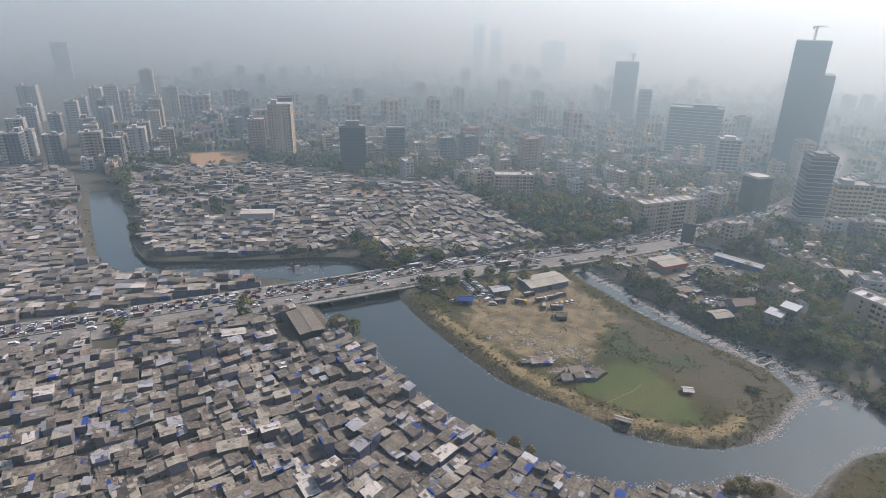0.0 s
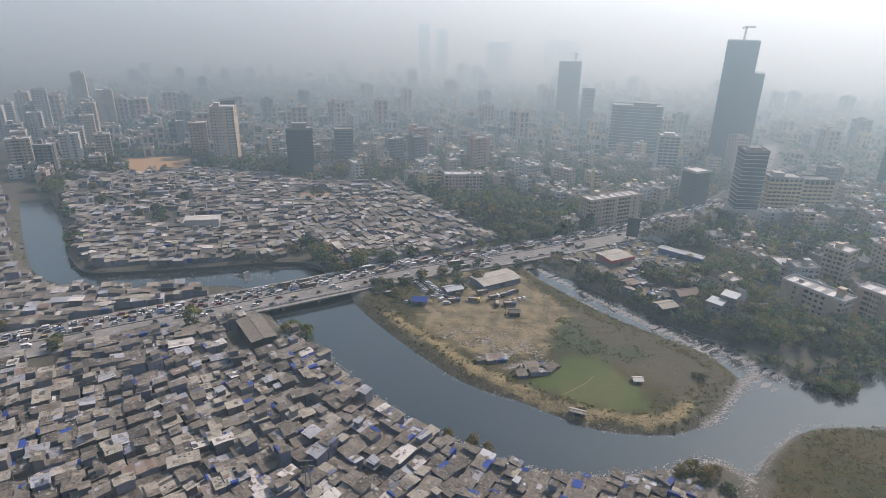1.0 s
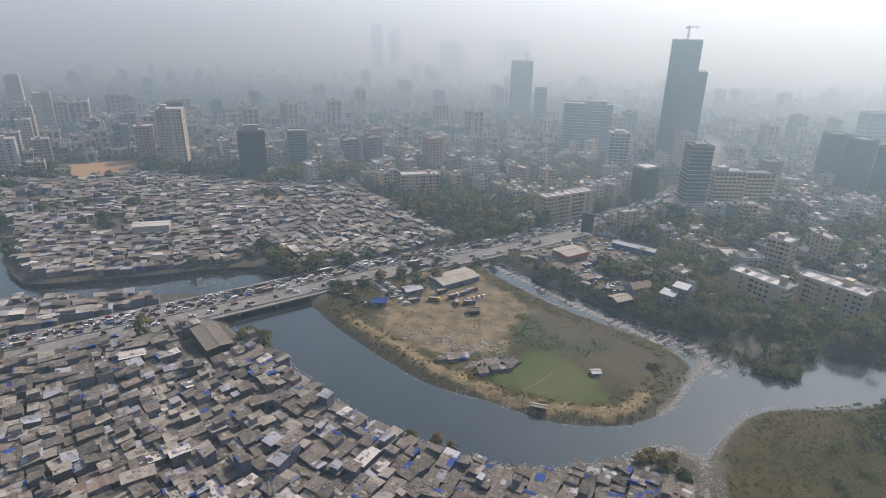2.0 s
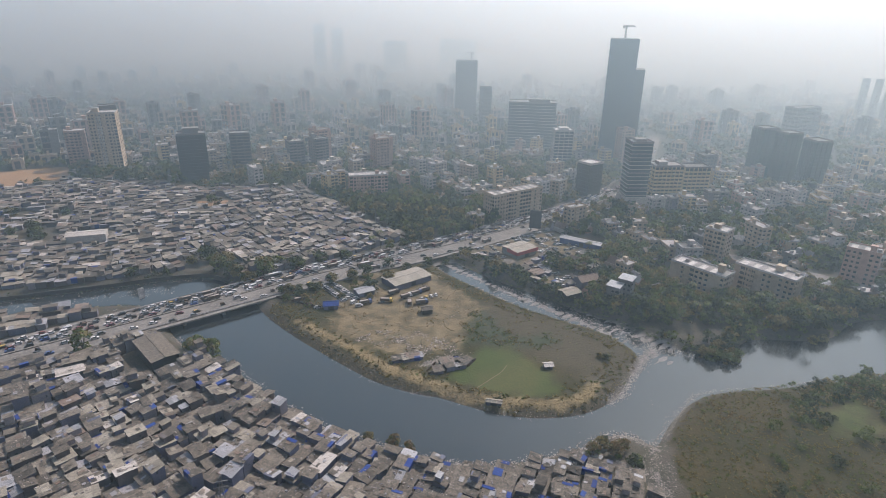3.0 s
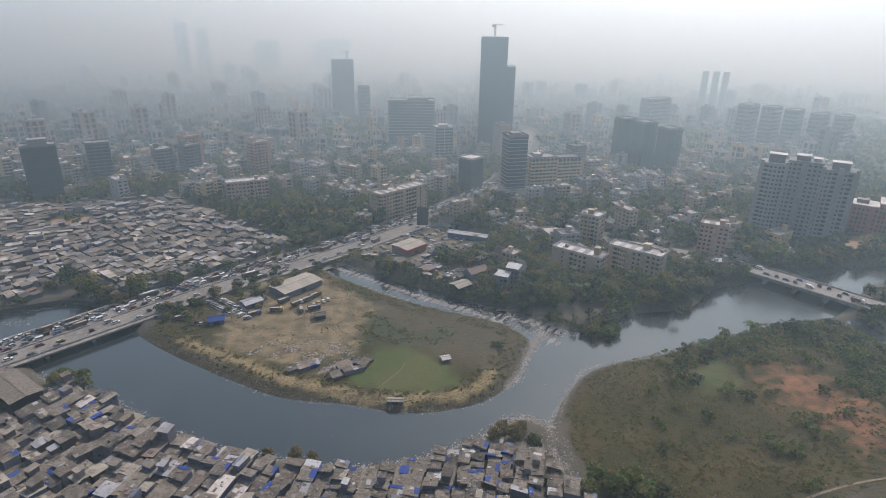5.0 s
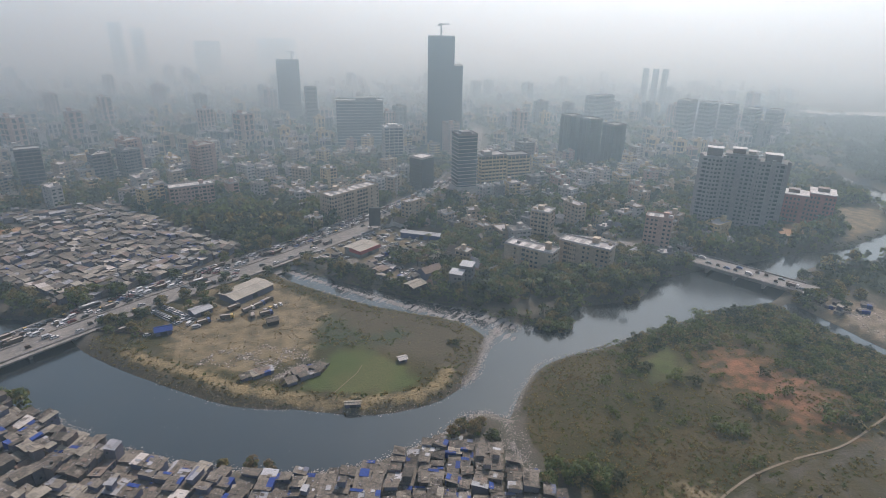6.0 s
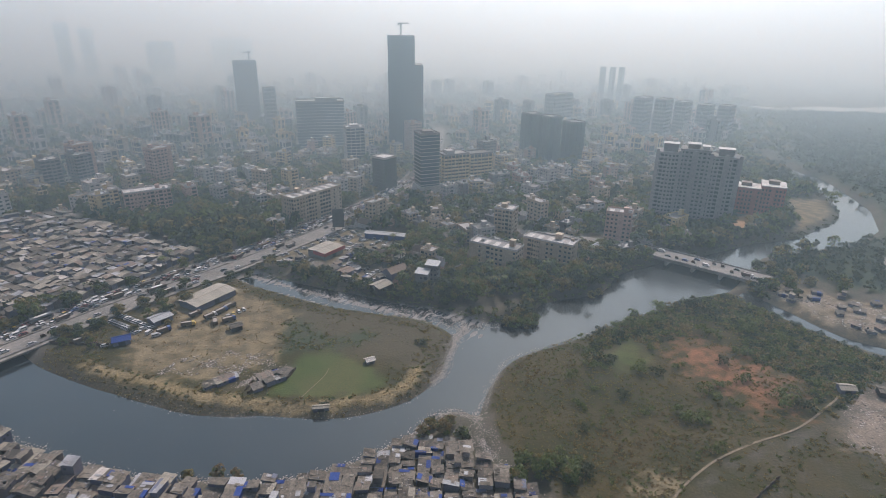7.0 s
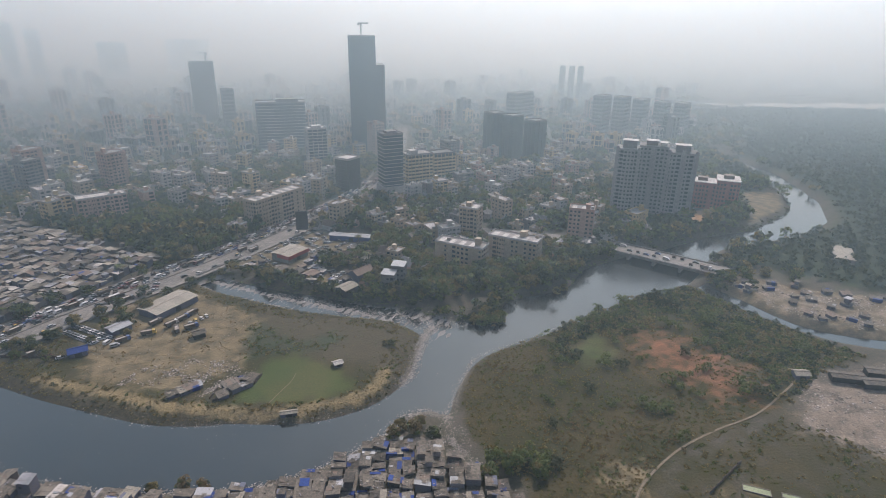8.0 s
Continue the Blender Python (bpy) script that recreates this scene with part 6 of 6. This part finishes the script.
# parked cars: the yard on the spit and the crowded lots past the creek
for k in range(14):
    drive("car", vr.choice(("grey", "silver", "black", "white")), -99 + k * 1.55, 309 - k * 1.5, 0.05, radians(40 + vr.gauss(0, 6)), "cars in the scrap yard", None)
    if k < 12:
        drive("car", vr.choice(("grey", "silver", "black", "grey")), -103 + k * 1.55, 304 - k * 1.5, 0.05, radians(40 + vr.gauss(0, 6)), "cars in the scrap yard", None)
for x, y, kind, colour, a in ((-80, 286, "van", "white", 60), (-76, 282, "van", "silver", 20), (-73, 286, "truck", "blue", 30), (-84, 291, "car", "white", 10), (-60, 301, "truck", "brown", 40), (-52, 297, "truck", "white", 40),
                              (-47, 302, "truck", "blue", 43), (-43, 307, "truck", "brown", 43), (-62, 290, "truck", "yellow", 5), (-49, 290, "truck", "brown", 100), (-42, 291, "truck", "blue", 20), (-38, 300, "car", "white", 110),
                              (-40.6, 298, "car", "yellow", 110), (-35.6, 302, "car", "white", 110), (-43, 296, "car", "silver", 110), (-110, 284, "truck", "grey", 30), (-104, 280, "car", "red", 70), (-98, 277, "car", "silver", 20)):
    drive(kind, colour, x, y, 0.02, radians(a), "vehicles parked on the dusty spit", None)
CPX, CPY = jitter_grid(-30, 90, 310, 430, 4.6)
park_spots = [(x, y) for x, y in zip(CPX, CPY) if inside(CARPARK, x, y) and math.hypot(x - 13, y - 375) > 14 and math.hypot(x - 18, y - 336) > 9 and float(edge_distance(ROAD_LINE, x, y, False)) > 15]
vr.shuffle(park_spots)
for k, (x, y) in enumerate(park_spots):
    if vr.random() < 0.3:
        continue
    colour = vr.choice(("white", "white", "silver", "silver", "grey", "black"))
    a = radians(43 + (90 if (int(y / 16) % 2) else 0)) + vr.gauss(0, 0.1)
    if k < 60:
        drive("car", colour, x, y, 0.05, a, "cars in the crowded lot", None)
    else:
        far_cars.put(joined_vehicle("car", colour), place(x, y, 0.05, a))
tagged(new("distant_traffic", far_cars.mesh("distant_traffic", CAR_MATS)), "jammed and parked small cars, many white", "cars", kind="stuff")


# ---- sheds, huts and hoardings ----
def shed(name, label, x, y, turn, w, d, eave, ridge, wall_m, roof_m, category="shed", over=0.6, z=0.0):
    """Walls under a gable roof of two sloping sheets with thickness, a ridge cap and a door."""
    ob = thing(name, label, category, m=place(x, y, z, turn))
    a, b = w / 2, d / 2
    h = Heap()
    h.box(-a, a, -b, b, -0.2, eave)
    part("wall", (h, [wall_m]), ob)
    g = Heap()
    for s in (-a, a):
        g.add([(s, -b, eave), (s, b, eave), (s, 0, ridge), (s, 0, ridge)], [(0, 1, 2, 2)])
    part("gable", (g, [wall_m]), ob)
    n = max(2, int(w / 3.2))
    for k in range(n):
        x0, x1 = -a - over + (w + 2 * over) * k / n, -a - over + (w + 2 * over) * (k + 1) / n
        for s in (-1, 1):
            r = Heap()
            drop = (ridge - eave) / b * over
            y0, y1 = s * (b + over), 0.0
            dz = 0.02 * (k % 2)
            V = [(x0, y0, eave - drop + dz), (x1, y0, eave - drop + dz), (x1, y1, ridge + dz), (x0, y1, ridge + dz)]
            V += [(px_, py_, pz + 0.12) for px_, py_, pz in V]
            F = [(4, 5, 6, 7), (3, 2, 1, 0), (0, 1, 5, 4), (1, 2, 6, 5), (2, 3, 7, 6), (3, 0, 4, 7)]
            r.add(V, F if s < 0 else [f[::-1] for f in F])
            part("roof_sheet", (r, [roof_m]), ob)
    c = Heap()
    c.box(-a - over, a + over, -0.3, 0.3, ridge + 0.06, ridge + 0.24, 0, True)
    part("ridge_cap", (c, [roof_m]), ob)
    dr = Heap()
    dr.box(-min(1.6, a * 0.4), min(1.6, a * 0.4), -b - 0.06, -b + 0.02, 0, min(3.2, eave * 0.75), 0, True)
    part("door", (dr, [m_dark]), ob)
    return ob


m_shedroof = material("dusty_roof_sheet", [(0.27, 0.255, 0.21), (0.38, 0.36, 0.3)], 0.5, 0.9, 0.2, 3, 0.3, "object")
m_bluewall = material("blue_painted_wall", [(0.03, 0.06, 0.2), (0.05, 0.1, 0.28)], 0.5, 0.8)
shed("warehouse", "large pale-roofed warehouse on the dusty spit", -55.7, 318.6, radians(45), 26, 15, 3.6, 4.4, m_wall, m_shedroof, "warehouse")
shed("shed", "long brown-roofed shed at the bridge end", -156, 218, radians(-40), 25, 11.5, 6.0, 6.6, m_dark, m_roof[0])
shed("shed", "small grey shed beside parked vehicles", -77, 298, radians(40), 10, 7, 3.0, 3.9, m_wall, m_roof[3])
shed("hut", "small hut under a bright blue tarpaulin", -91, 279, radians(15), 7.5, 5.5, 2.6, 3.8, m_wall, m_tarp, "hut")
shed("hut", "dark scrap hut alone on bare earth", -38, 281, radians(20), 5.5, 4.5, 2.6, 3.4, m_dark, m_roof[1], "hut")
shed("hut", "tiny pale-roofed hut amid thin grass", 25, 235, radians(15), 3.6, 3.0, 1.8, 2.4, m_wall, m_roof[4], "hut")
shed("hut", "patched landing hut on the river bank", 1, 206, radians(-5), 6.5, 2.4, 1.8, 2.2, m_wall, m_roof[2], "hut", 0.3, -1.6)
shed("hut", "pale-roofed hut where the footpath ends", 225, 166, radians(-20), 6, 4.5, 2.6, 3.4, m_wall, m_roof[2], "hut")
depot = shed("shed", "pale-roofed depot with a red front edge", 13, 375, radians(43), 18, 15, 5.0, 5.7, m_conc, m_shedroof)
fascia = Heap()
fascia.box(-9.6, 9.6, -8.5, -8.22, 3.0, 5.4, 0, True)
fascia.box(-9.9, -9.62, -8.2, 2.0, 3.0, 5.4, 0, True)
part("fascia", (fascia, [m_redroof]), depot, "bright red painted fascia")
shed("shed", "long blue-walled shed behind the car lot", 58, 396, radians(-26), 32, 6, 4.2, 4.8, m_bluewall, m_roof[3])
shed("house", "brown-roofed house among creek trees", 53, 329, radians(30), 13, 8, 5, 7, m_wall, m_roof[5], "house")
shed("shed", "dark shed with pale roof beside the creek", 41, 310, radians(35), 10, 8, 4.5, 5.6, m_dark, m_roof[2])
for hx, hy, hf, words in ((66, 309, 3, "narrow three-floor house with blue-white roof by the creek"), (73, 313, 4, "narrow four-floor house with bluish roof sheet")):
    P, H = block(random.Random(int(hx)), 7.5, 6.5, hf, 4, 3.0, 2.6, False)
    ob = thing("house", words, "house", m=place(hx, hy, 0, radians(-30)))
    for nm, h in P.items():
        if nm not in ("stair_tower", "water_tank"):
            part(nm, (h, CITY_MATS), ob)
    q = Heap()
    q.box(-4.2, 4.2, -3.7, 3.7, H + 1.0, H + 1.1, 0, True, 0.8)
    part("roof_sheet", (q, [m_roof[3]]), ob)
shed("shed", "brown rough shed roofs in the car lot", 14, 343, radians(43), 9, 7, 3.2, 4.2, m_wall, m_roof[1])
shed("shed", "rust-toned shed at the lot's edge", 23, 338, radians(40), 8, 7, 3.2, 4.0, m_wall, m_roof[5])
shed("shed", "grey shed between parked cars", 5, 351, radians(50), 8, 6, 3.2, 3.9, m_wall, m_roof[0])
shed("shed", "long pale shed with bluish front among the shacks", -283, 347, radians(26), 24, 10, 8.2, 9.0, W_WHITE, m_roof[4])
shed("hall", "flat pale-roofed hall among the mangroves", 377, 272, radians(45), 26, 11.5, 3.6, 4.0, m_conc, m_shedroof)


def scrap_hut(x, y, turn, seed, words, group, z=0.0, low=1.0):
    """A small patched hut built like the shacks."""
    r = random.Random(seed)
    tone = r.choice((ROOF, ROOF + 1, ROOF + 1, ROOF + 2, ROOF + 3, ROOF + 4, ROOF + 5) if low == 1.0 else (ROOF, ROOF + 1, ROOF + 1, ROOF + 5))
    P = shack(r, r.uniform(3.4, 6.0), r.uniform(3.0, 4.6), r.uniform(2.1, 3.0) * low, tone)
    ob = thing("hut", "%s %s roof" % (words, TONE_WORDS[tone]), "hut", group, place(x, y, z, turn))
    made = {}
    for nm, h in P.items():
        if h.n:
            o = made[nm] = part(nm, (h, SLUM_MATS), made.get("upper_room", ob) if nm == "upper_roof" else ob)
            if nm in ("window", "roof_clutter"):
                tagged(o, kind="stuff")


for k, (x, y, t) in enumerate(((-45, 230.5, 24), (-40.5, 232.5, 27), (-36, 234.5, 22), (-25, 224.5, 20), (-20, 227.5, 28), (-15.5, 229.5, 24), (-22, 231.5, 30), (-13, 233.5, 60), (-17.5, 234.5, 20))):
    scrap_hut(x, y, radians(t), 300 + k, "low patched hut in the riverside yard,", "huts on the spit", low=0.7)
lr = random.Random(44)
lot_spots = []
while len(lot_spots) < 34:
    x, y = lr.uniform(262, 385), lr.uniform(160, 262)
    if inside(LOT, x, y) and float(edge_distance(ROAD2, x, y, False)) > 12 and all(math.hypot(x - a, y - b) > 6.5 for a, b in lot_spots):
        lot_spots.append((x, y))
for k, (x, y) in enumerate(lot_spots):
    scrap_hut(x, y, radians(-42) + lr.gauss(0, 0.35), 400 + k, "scrap hut on the rubble lot,", "huts on the rubble lot", low=0.72)
for x, y, t in ((243, 158, -30), (252, 150, -25), (262, 156, -30)):
    tagged(shed("shed", "long dark ruined shed at the rubble's edge", x, y, radians(t), 13, 5, 2.8, 3.2, m_dark, m_roof[1]), group="sheds at the rubble")


hr = random.Random(58)
lane_spots = []
while len(lane_spots) < 46:
    x, y = hr.uniform(-10, 215), hr.uniform(312, 440)
    if float(clearance(np.array([x]), np.array([y]))[0]) > 3.5 and not occupied(np.array([x]), np.array([y]))[0] and all(math.hypot(x - a, y - b) > 9 for a, b in lane_spots):
        lane_spots.append((x, y))
for k, (x, y) in enumerate(lane_spots):
    tone = hr.choice((0, 1, 2, 3, 4, 4, 5, 2))
    tagged(shed("house", "small %s house among trees, sheet roof" % ("grey", "dark", "pale", "tin-roofed", "white-roofed", "rusty")[tone], x, y, radians(40 + hr.choice((0, 90)) + hr.gauss(0, 8)), hr.uniform(6, 11), hr.uniform(5, 7.5), hr.uniform(3.2, 6.4), hr.uniform(7.0, 7.6), hr.choice((W_CREAM, W_WHITE, m_wall, W_PINK)), m_roof[tone], "house"), group="houses among the trees")
yard_spots = []
while len(yard_spots) < 16:
    x, y = hr.uniform(-22, 48), hr.uniform(318, 372)
    if inside(CARPARK, x, y) and float(edge_distance(ROAD_LINE, x, y, False)) > 24 and math.hypot(x - 13, y - 375) > 16 and all(math.hypot(x - a, y - b) > 7.5 for a, b in yard_spots + [(14, 343), (23, 338), (5, 351)]):
        yard_spots.append((x, y))
for k, (x, y) in enumerate(yard_spots):
    scrap_hut(x, y, radians(43 + hr.choice((0, 90)) + hr.gauss(0, 6)), 500 + k, "workshop hut between parked cars,", "huts in the car lot")


def hoarding(label, x, y, turn, w, h0, h1, mt):
    ob = thing("hoarding", label, "billboard", m=place(x, y, 0, turn))
    p = Heap()
    p.box(-w / 2, w / 2, -0.3, 0.3, h0, h1, 0, True)
    part("panel", (p, [mt]), ob)
    leg = Heap()
    leg.box(-0.3, 0.3, -0.3, 0.3, 0, h0 + 0.2)
    lm = leg.mesh("leg", [m_conc])
    for x0 in (-w * 0.35, w * 0.35):
        o = part("leg", lm, ob)
        o.location = (x0, 0.7, 0)
    b = Heap()
    for k in range(4):
        z = h0 + (h1 - h0) * k / 3
        b.box(-w / 2, w / 2, 0.3, 0.6, z - 0.15, z + 0.15, 0, True)
    part("back_frame", (b, [m_conc]), ob)


hoarding("tall dark roadside hoarding seen from behind", 25, 419, radians(-6), 8.5, 3.5, 17.5, m_darkcl)
hoarding("white steel sign frame by the river", -197, 272, radians(60), 3.2, 1.5, 7.5, m_white)


def pylon(x, y, hgt):
    """A small lattice mast rising from the shacks."""
    ob = thing("lattice_mast", "rusty steel lattice mast among the shacks", "mast", m=place(x, y, 0, 0.4))
    for sx in (-1, 1):
        for sy in (-1, 1):
            h = Heap()
            limb(h, (sx * 1.3, sy * 1.3, 0), (sx * 0.25, sy * 0.25, hgt), 0.11, 0.07, 4)
            h.M = [np.zeros(len(m), int) for m in h.M]
            part("leg", (h, [m_conc]), ob)
    n = 9
    for k in range(n):
        z0, z1 = hgt * k / n, hgt * (k + 1) / n
        r0, r1 = 1.3 - 1.05 * k / n, 1.3 - 1.05 * (k + 1) / n
        h = Heap()
        for (ax_, ay_), (bx, by) in (((-1, -1), (1, -1)), ((1, -1), (1, 1)), ((1, 1), (-1, 1)), ((-1, 1), (-1, -1))):
            limb(h, (ax_ * r0, ay_ * r0, z0), (bx * r1, by * r1, z1), 0.05, 0.05, 4)
        h.M = [np.zeros(len(m), int) for m in h.M]
        part("brace", (h, [m_conc]), ob)
    for z in (hgt * 0.8, hgt * 0.92):
        h = Heap()
        h.box(-2.2, 2.2, -0.1, 0.1, z, z + 0.2, 0, True)
        part("cross_arm", (h, [m_conc]), ob)


pylon(-81, 131, 18.5)

# ---- footpaths, embankment ----
m_path = material("trodden_earth", [(0.15, 0.124, 0.084), (0.25, 0.208, 0.148)], 0.8, 0.95, 0.2, 4)


def draped(line, half, lift):
    p = np.asarray(line)
    h = ribbon(p, half, 0, 0.3, ground_height(p[:, 0], p[:, 1]) + lift)
    return h


tagged(new("footpath", draped(curve([(100, 104), (110, 125), (134, 139), (159, 146), (185, 150), (211, 160), (222, 165)], 8), 0.42, 0.16).mesh("footpath", [m_path])), "pale trodden earth footpath through the scrub", "path", kind="structure")
tagged(new("footpath", draped(curve([(-8, 212.7), (-1.7, 221), (3.5, 228), (6.1, 234)], 6), 0.2, 0.1).mesh("footpath", [m_path])), "thin pale footpath across the green plot", "path", kind="structure")
emb = offset_line(curve(ISLAND_BANK[23:31], 4), -0.8)
tagged(new("embankment_wall", ribbon(emb, 0.3, -0.2, 4.0).mesh("embankment_wall", [material("dark_stone", [(0.05, 0.046, 0.04), (0.1, 0.092, 0.08)], 0.8, 0.95, 0.2, 3)])), "dark stone flood wall along the river", "wall", kind="structure")

# ---- litter: heaps on the banks and rubble, flecks on the water ----
m_litter = material("litter", [(0.07, 0.06, 0.05), (0.16, 0.145, 0.12), (0.28, 0.26, 0.225), (0.36, 0.34, 0.31), (0.52, 0.5, 0.47)], 2.0, 0.9, 0, 1, 0.85, "island")
litter = Heap()


def scatter(X, Y, Z, lo, hi, flat=0.5):
    for x, y, z in zip(X, Y, Z):
        s, t, a = nr.uniform(lo, hi), nr.uniform(lo, hi), nr.uniform(0, 6.28)
        c, d = math.cos(a), math.sin(a)
        hh = min(s, t) * flat * nr.uniform(0.5, 1.2)
        V = np.array([(-s, -t, -0.05), (s, -t, -0.05), (s, t, -0.05), (-s, t, -0.05), (-s * 0.6, -t * 0.7, hh), (s * 0.7, -t * 0.6, hh * 0.8), (s * 0.6, t * 0.7, hh), (-s * 0.7, t * 0.6, hh * 1.2)])
        V = np.stack([x + V[:, 0] * c - V[:, 1] * d, y + V[:, 0] * d + V[:, 1] * c, z + V[:, 2]], 1)
        litter.add(V, [(0, 1, 5, 4), (1, 2, 6, 5), (2, 3, 7, 6), (3, 0, 4, 7), (4, 5, 6, 7)])


def strew(poly, n, lo, hi, flat=0.5, water=False, clump=None):
    p = np.asarray(poly, float)
    X, Y = nr.uniform(p[:, 0].min(), p[:, 0].max(), n), nr.uniform(p[:, 1].min(), p[:, 1].max(), n)
    k = inside(poly, X, Y)
    if clump:
        k &= np.sin(X * clump) * np.cos(Y * clump * 1.3) + nr.uniform(-0.6, 0.6, n) > 0.1
    X, Y = X[k], Y[k]
    Z = np.maximum(ground_height(X, Y), WATER_Z) if not water else np.full(len(X), WATER_Z)
    scatter(X, Y, Z, lo, hi, flat)


def strew_line(line, n, wid, lo, hi, flat=0.4):
    c = curve(line, 12)
    i = nr.randint(0, len(c) - 1, n)
    t = nr.rand(n, 1)
    p = c[i] * (1 - t) + c[i + 1] * t + nr.normal(size=(n, 2)) * wid
    scatter(p[:, 0], p[:, 1], np.maximum(ground_height(p[:, 0], p[:, 1]), WATER_Z), lo, hi, flat)


strew(RUBBLE, 5200, 0.15, 0.55, 0.5, clump=0.11)
strew(RUBBLE, 1200, 0.1, 0.45, 0.5)
strew(LOT, 6500, 0.15, 0.65, 0.6, clump=0.16)
strew([(40, 188), (46, 195), (58, 196), (66, 190), (68, 176), (64, 160), (58, 160), (52, 176)], 1600, 0.08, 0.32, 0.4)
strew_line([(50, 190), (60, 188), (68, 196), (76, 210), (88, 223)], 350, 1.0, 0.08, 0.3)
strew_line([(80, 264), (74, 256), (69, 248), (64, 238), (57, 224), (50, 216)], 2400, 1.5, 0.1, 0.36)
strew([(60, 280), (70, 262), (84, 258), (100, 258), (96, 268), (80, 279), (66, 290)], 2200, 0.1, 0.36, 0.4)
strew_line([(0, 325), (20, 308), (40, 293), (60, 281)], 1700, 3.2, 0.09, 0.34, 0.2)
strew_line([(-30, 350), (-10, 332), (10, 316)], 500, 2.2, 0.09, 0.25, 0.25)
strew_line(NEAR_BANK[9:24], 2600, 1.5, 0.1, 0.4)
strew_line([(66, 186), (72, 200), (80, 213), (92, 228), (127, 238), (168, 251), (206, 262)], 1500, 0.6, 0.06, 0.26, 0.2)
strew_line(ISLAND_BANK[10:20], 500, 0.9, 0.1, 0.3)
strew_line(ISLAND_BANK[24:32], 500, 1.6, 0.12, 0.4)
strew_line([(-290, 250), (-250, 266), (-215, 285), (-190, 292)], 500, 3.0, 0.12, 0.4, 0.2)
strew([(-72, 246), (-60, 258), (-40, 260), (-20, 252), (-14, 240), (-30, 236)], 1500, 0.15, 0.55, 0.6, clump=0.3)
strew_line([(64, 190), (61, 178), (60, 165), (66, 152), (70, 142)], 700, 1.1, 0.1, 0.34)
strew_line([(-34, 227), (-26, 234), (-14, 242)], 600, 1.4, 0.12, 0.42)
strew(SAND, 300, 0.1, 0.4)
strew(CARPARK, 350, 0.15, 0.6)
strew([(-40, 180), (40, 190), (70, 215), (120, 240), (120, 255), (60, 215), (0, 198), (-60, 220), (-110, 250), (-110, 225)], 260, 0.06, 0.22, 0.2, True)
strew([(-206, 268), (-160, 232), (-150, 232), (-140, 224), (-190, 215), (-230, 195)], 260, 0.15, 0.5, 0.6)
m_brick = material("sooty_brick", [(0.07, 0.055, 0.045), (0.13, 0.1, 0.08)], 1.0, 0.95)
for (ax0, ay0), (bx0, by0) in (((-29, 222), (-12, 230)), ((-12, 230), (-8, 238)), ((-30, 224), (-27, 231)), ((-46, 229), (-34, 234.5)), ((-125, 286), (-115, 283)), ((-115, 283), (-106, 279.8)), ((-106, 279.8), (-95, 276.5)), ((135.5, 119.7), (146.2, 124.2)), ((146.2, 124.2), (157.6, 129.1))):
    L, a = math.hypot(bx0 - ax0, by0 - ay0), math.atan2(by0 - ay0, bx0 - ax0)
    w = Heap()
    for k in range(int(L / 1.5)):
        w.box(-L / 2 + k * 1.5, -L / 2 + k * 1.5 + 1.5, -0.15, 0.15, -0.3, 1.3 + 0.4 * math.sin(k * 2.3), 0)
    ob = tagged(new("yard_wall", w.mesh("yard_wall", [m_brick])), "low broken dark brick yard wall", "wall", "broken yard walls")
    ob.matrix_basis = place((ax0 + bx0) / 2, (ay0 + by0) / 2, 0, a)
tagged(new("litter", litter.mesh("litter", [m_litter])), "pale plastic litter and rubble heaps along banks", "litter", kind="stuff")

# two small ponds of the market garden
for x, y, w, d, t in ((152, 116, 9, 3.2, -38), (161, 110, 6, 2.4, -38)):
    h = Heap()
    ring(h, w / 2, d / 2, -0.2, 0.45, 0, 0.25)
    ob = thing("garden_tank", "low tank of pale green water in the scrub", "tank", m=place(x, y, 0, radians(t)))
    part("rim", (h, [m_parapet]), ob)
    h = Heap()
    h.box(-w / 2 + 0.25, w / 2 - 0.25, -d / 2 + 0.25, d / 2 - 0.25, -0.2, 0.3)
    part("water", (h, [material("algae_water", [(0.2, 0.24, 0.11), (0.28, 0.32, 0.17)], 0.5, 0.3)]), ob)
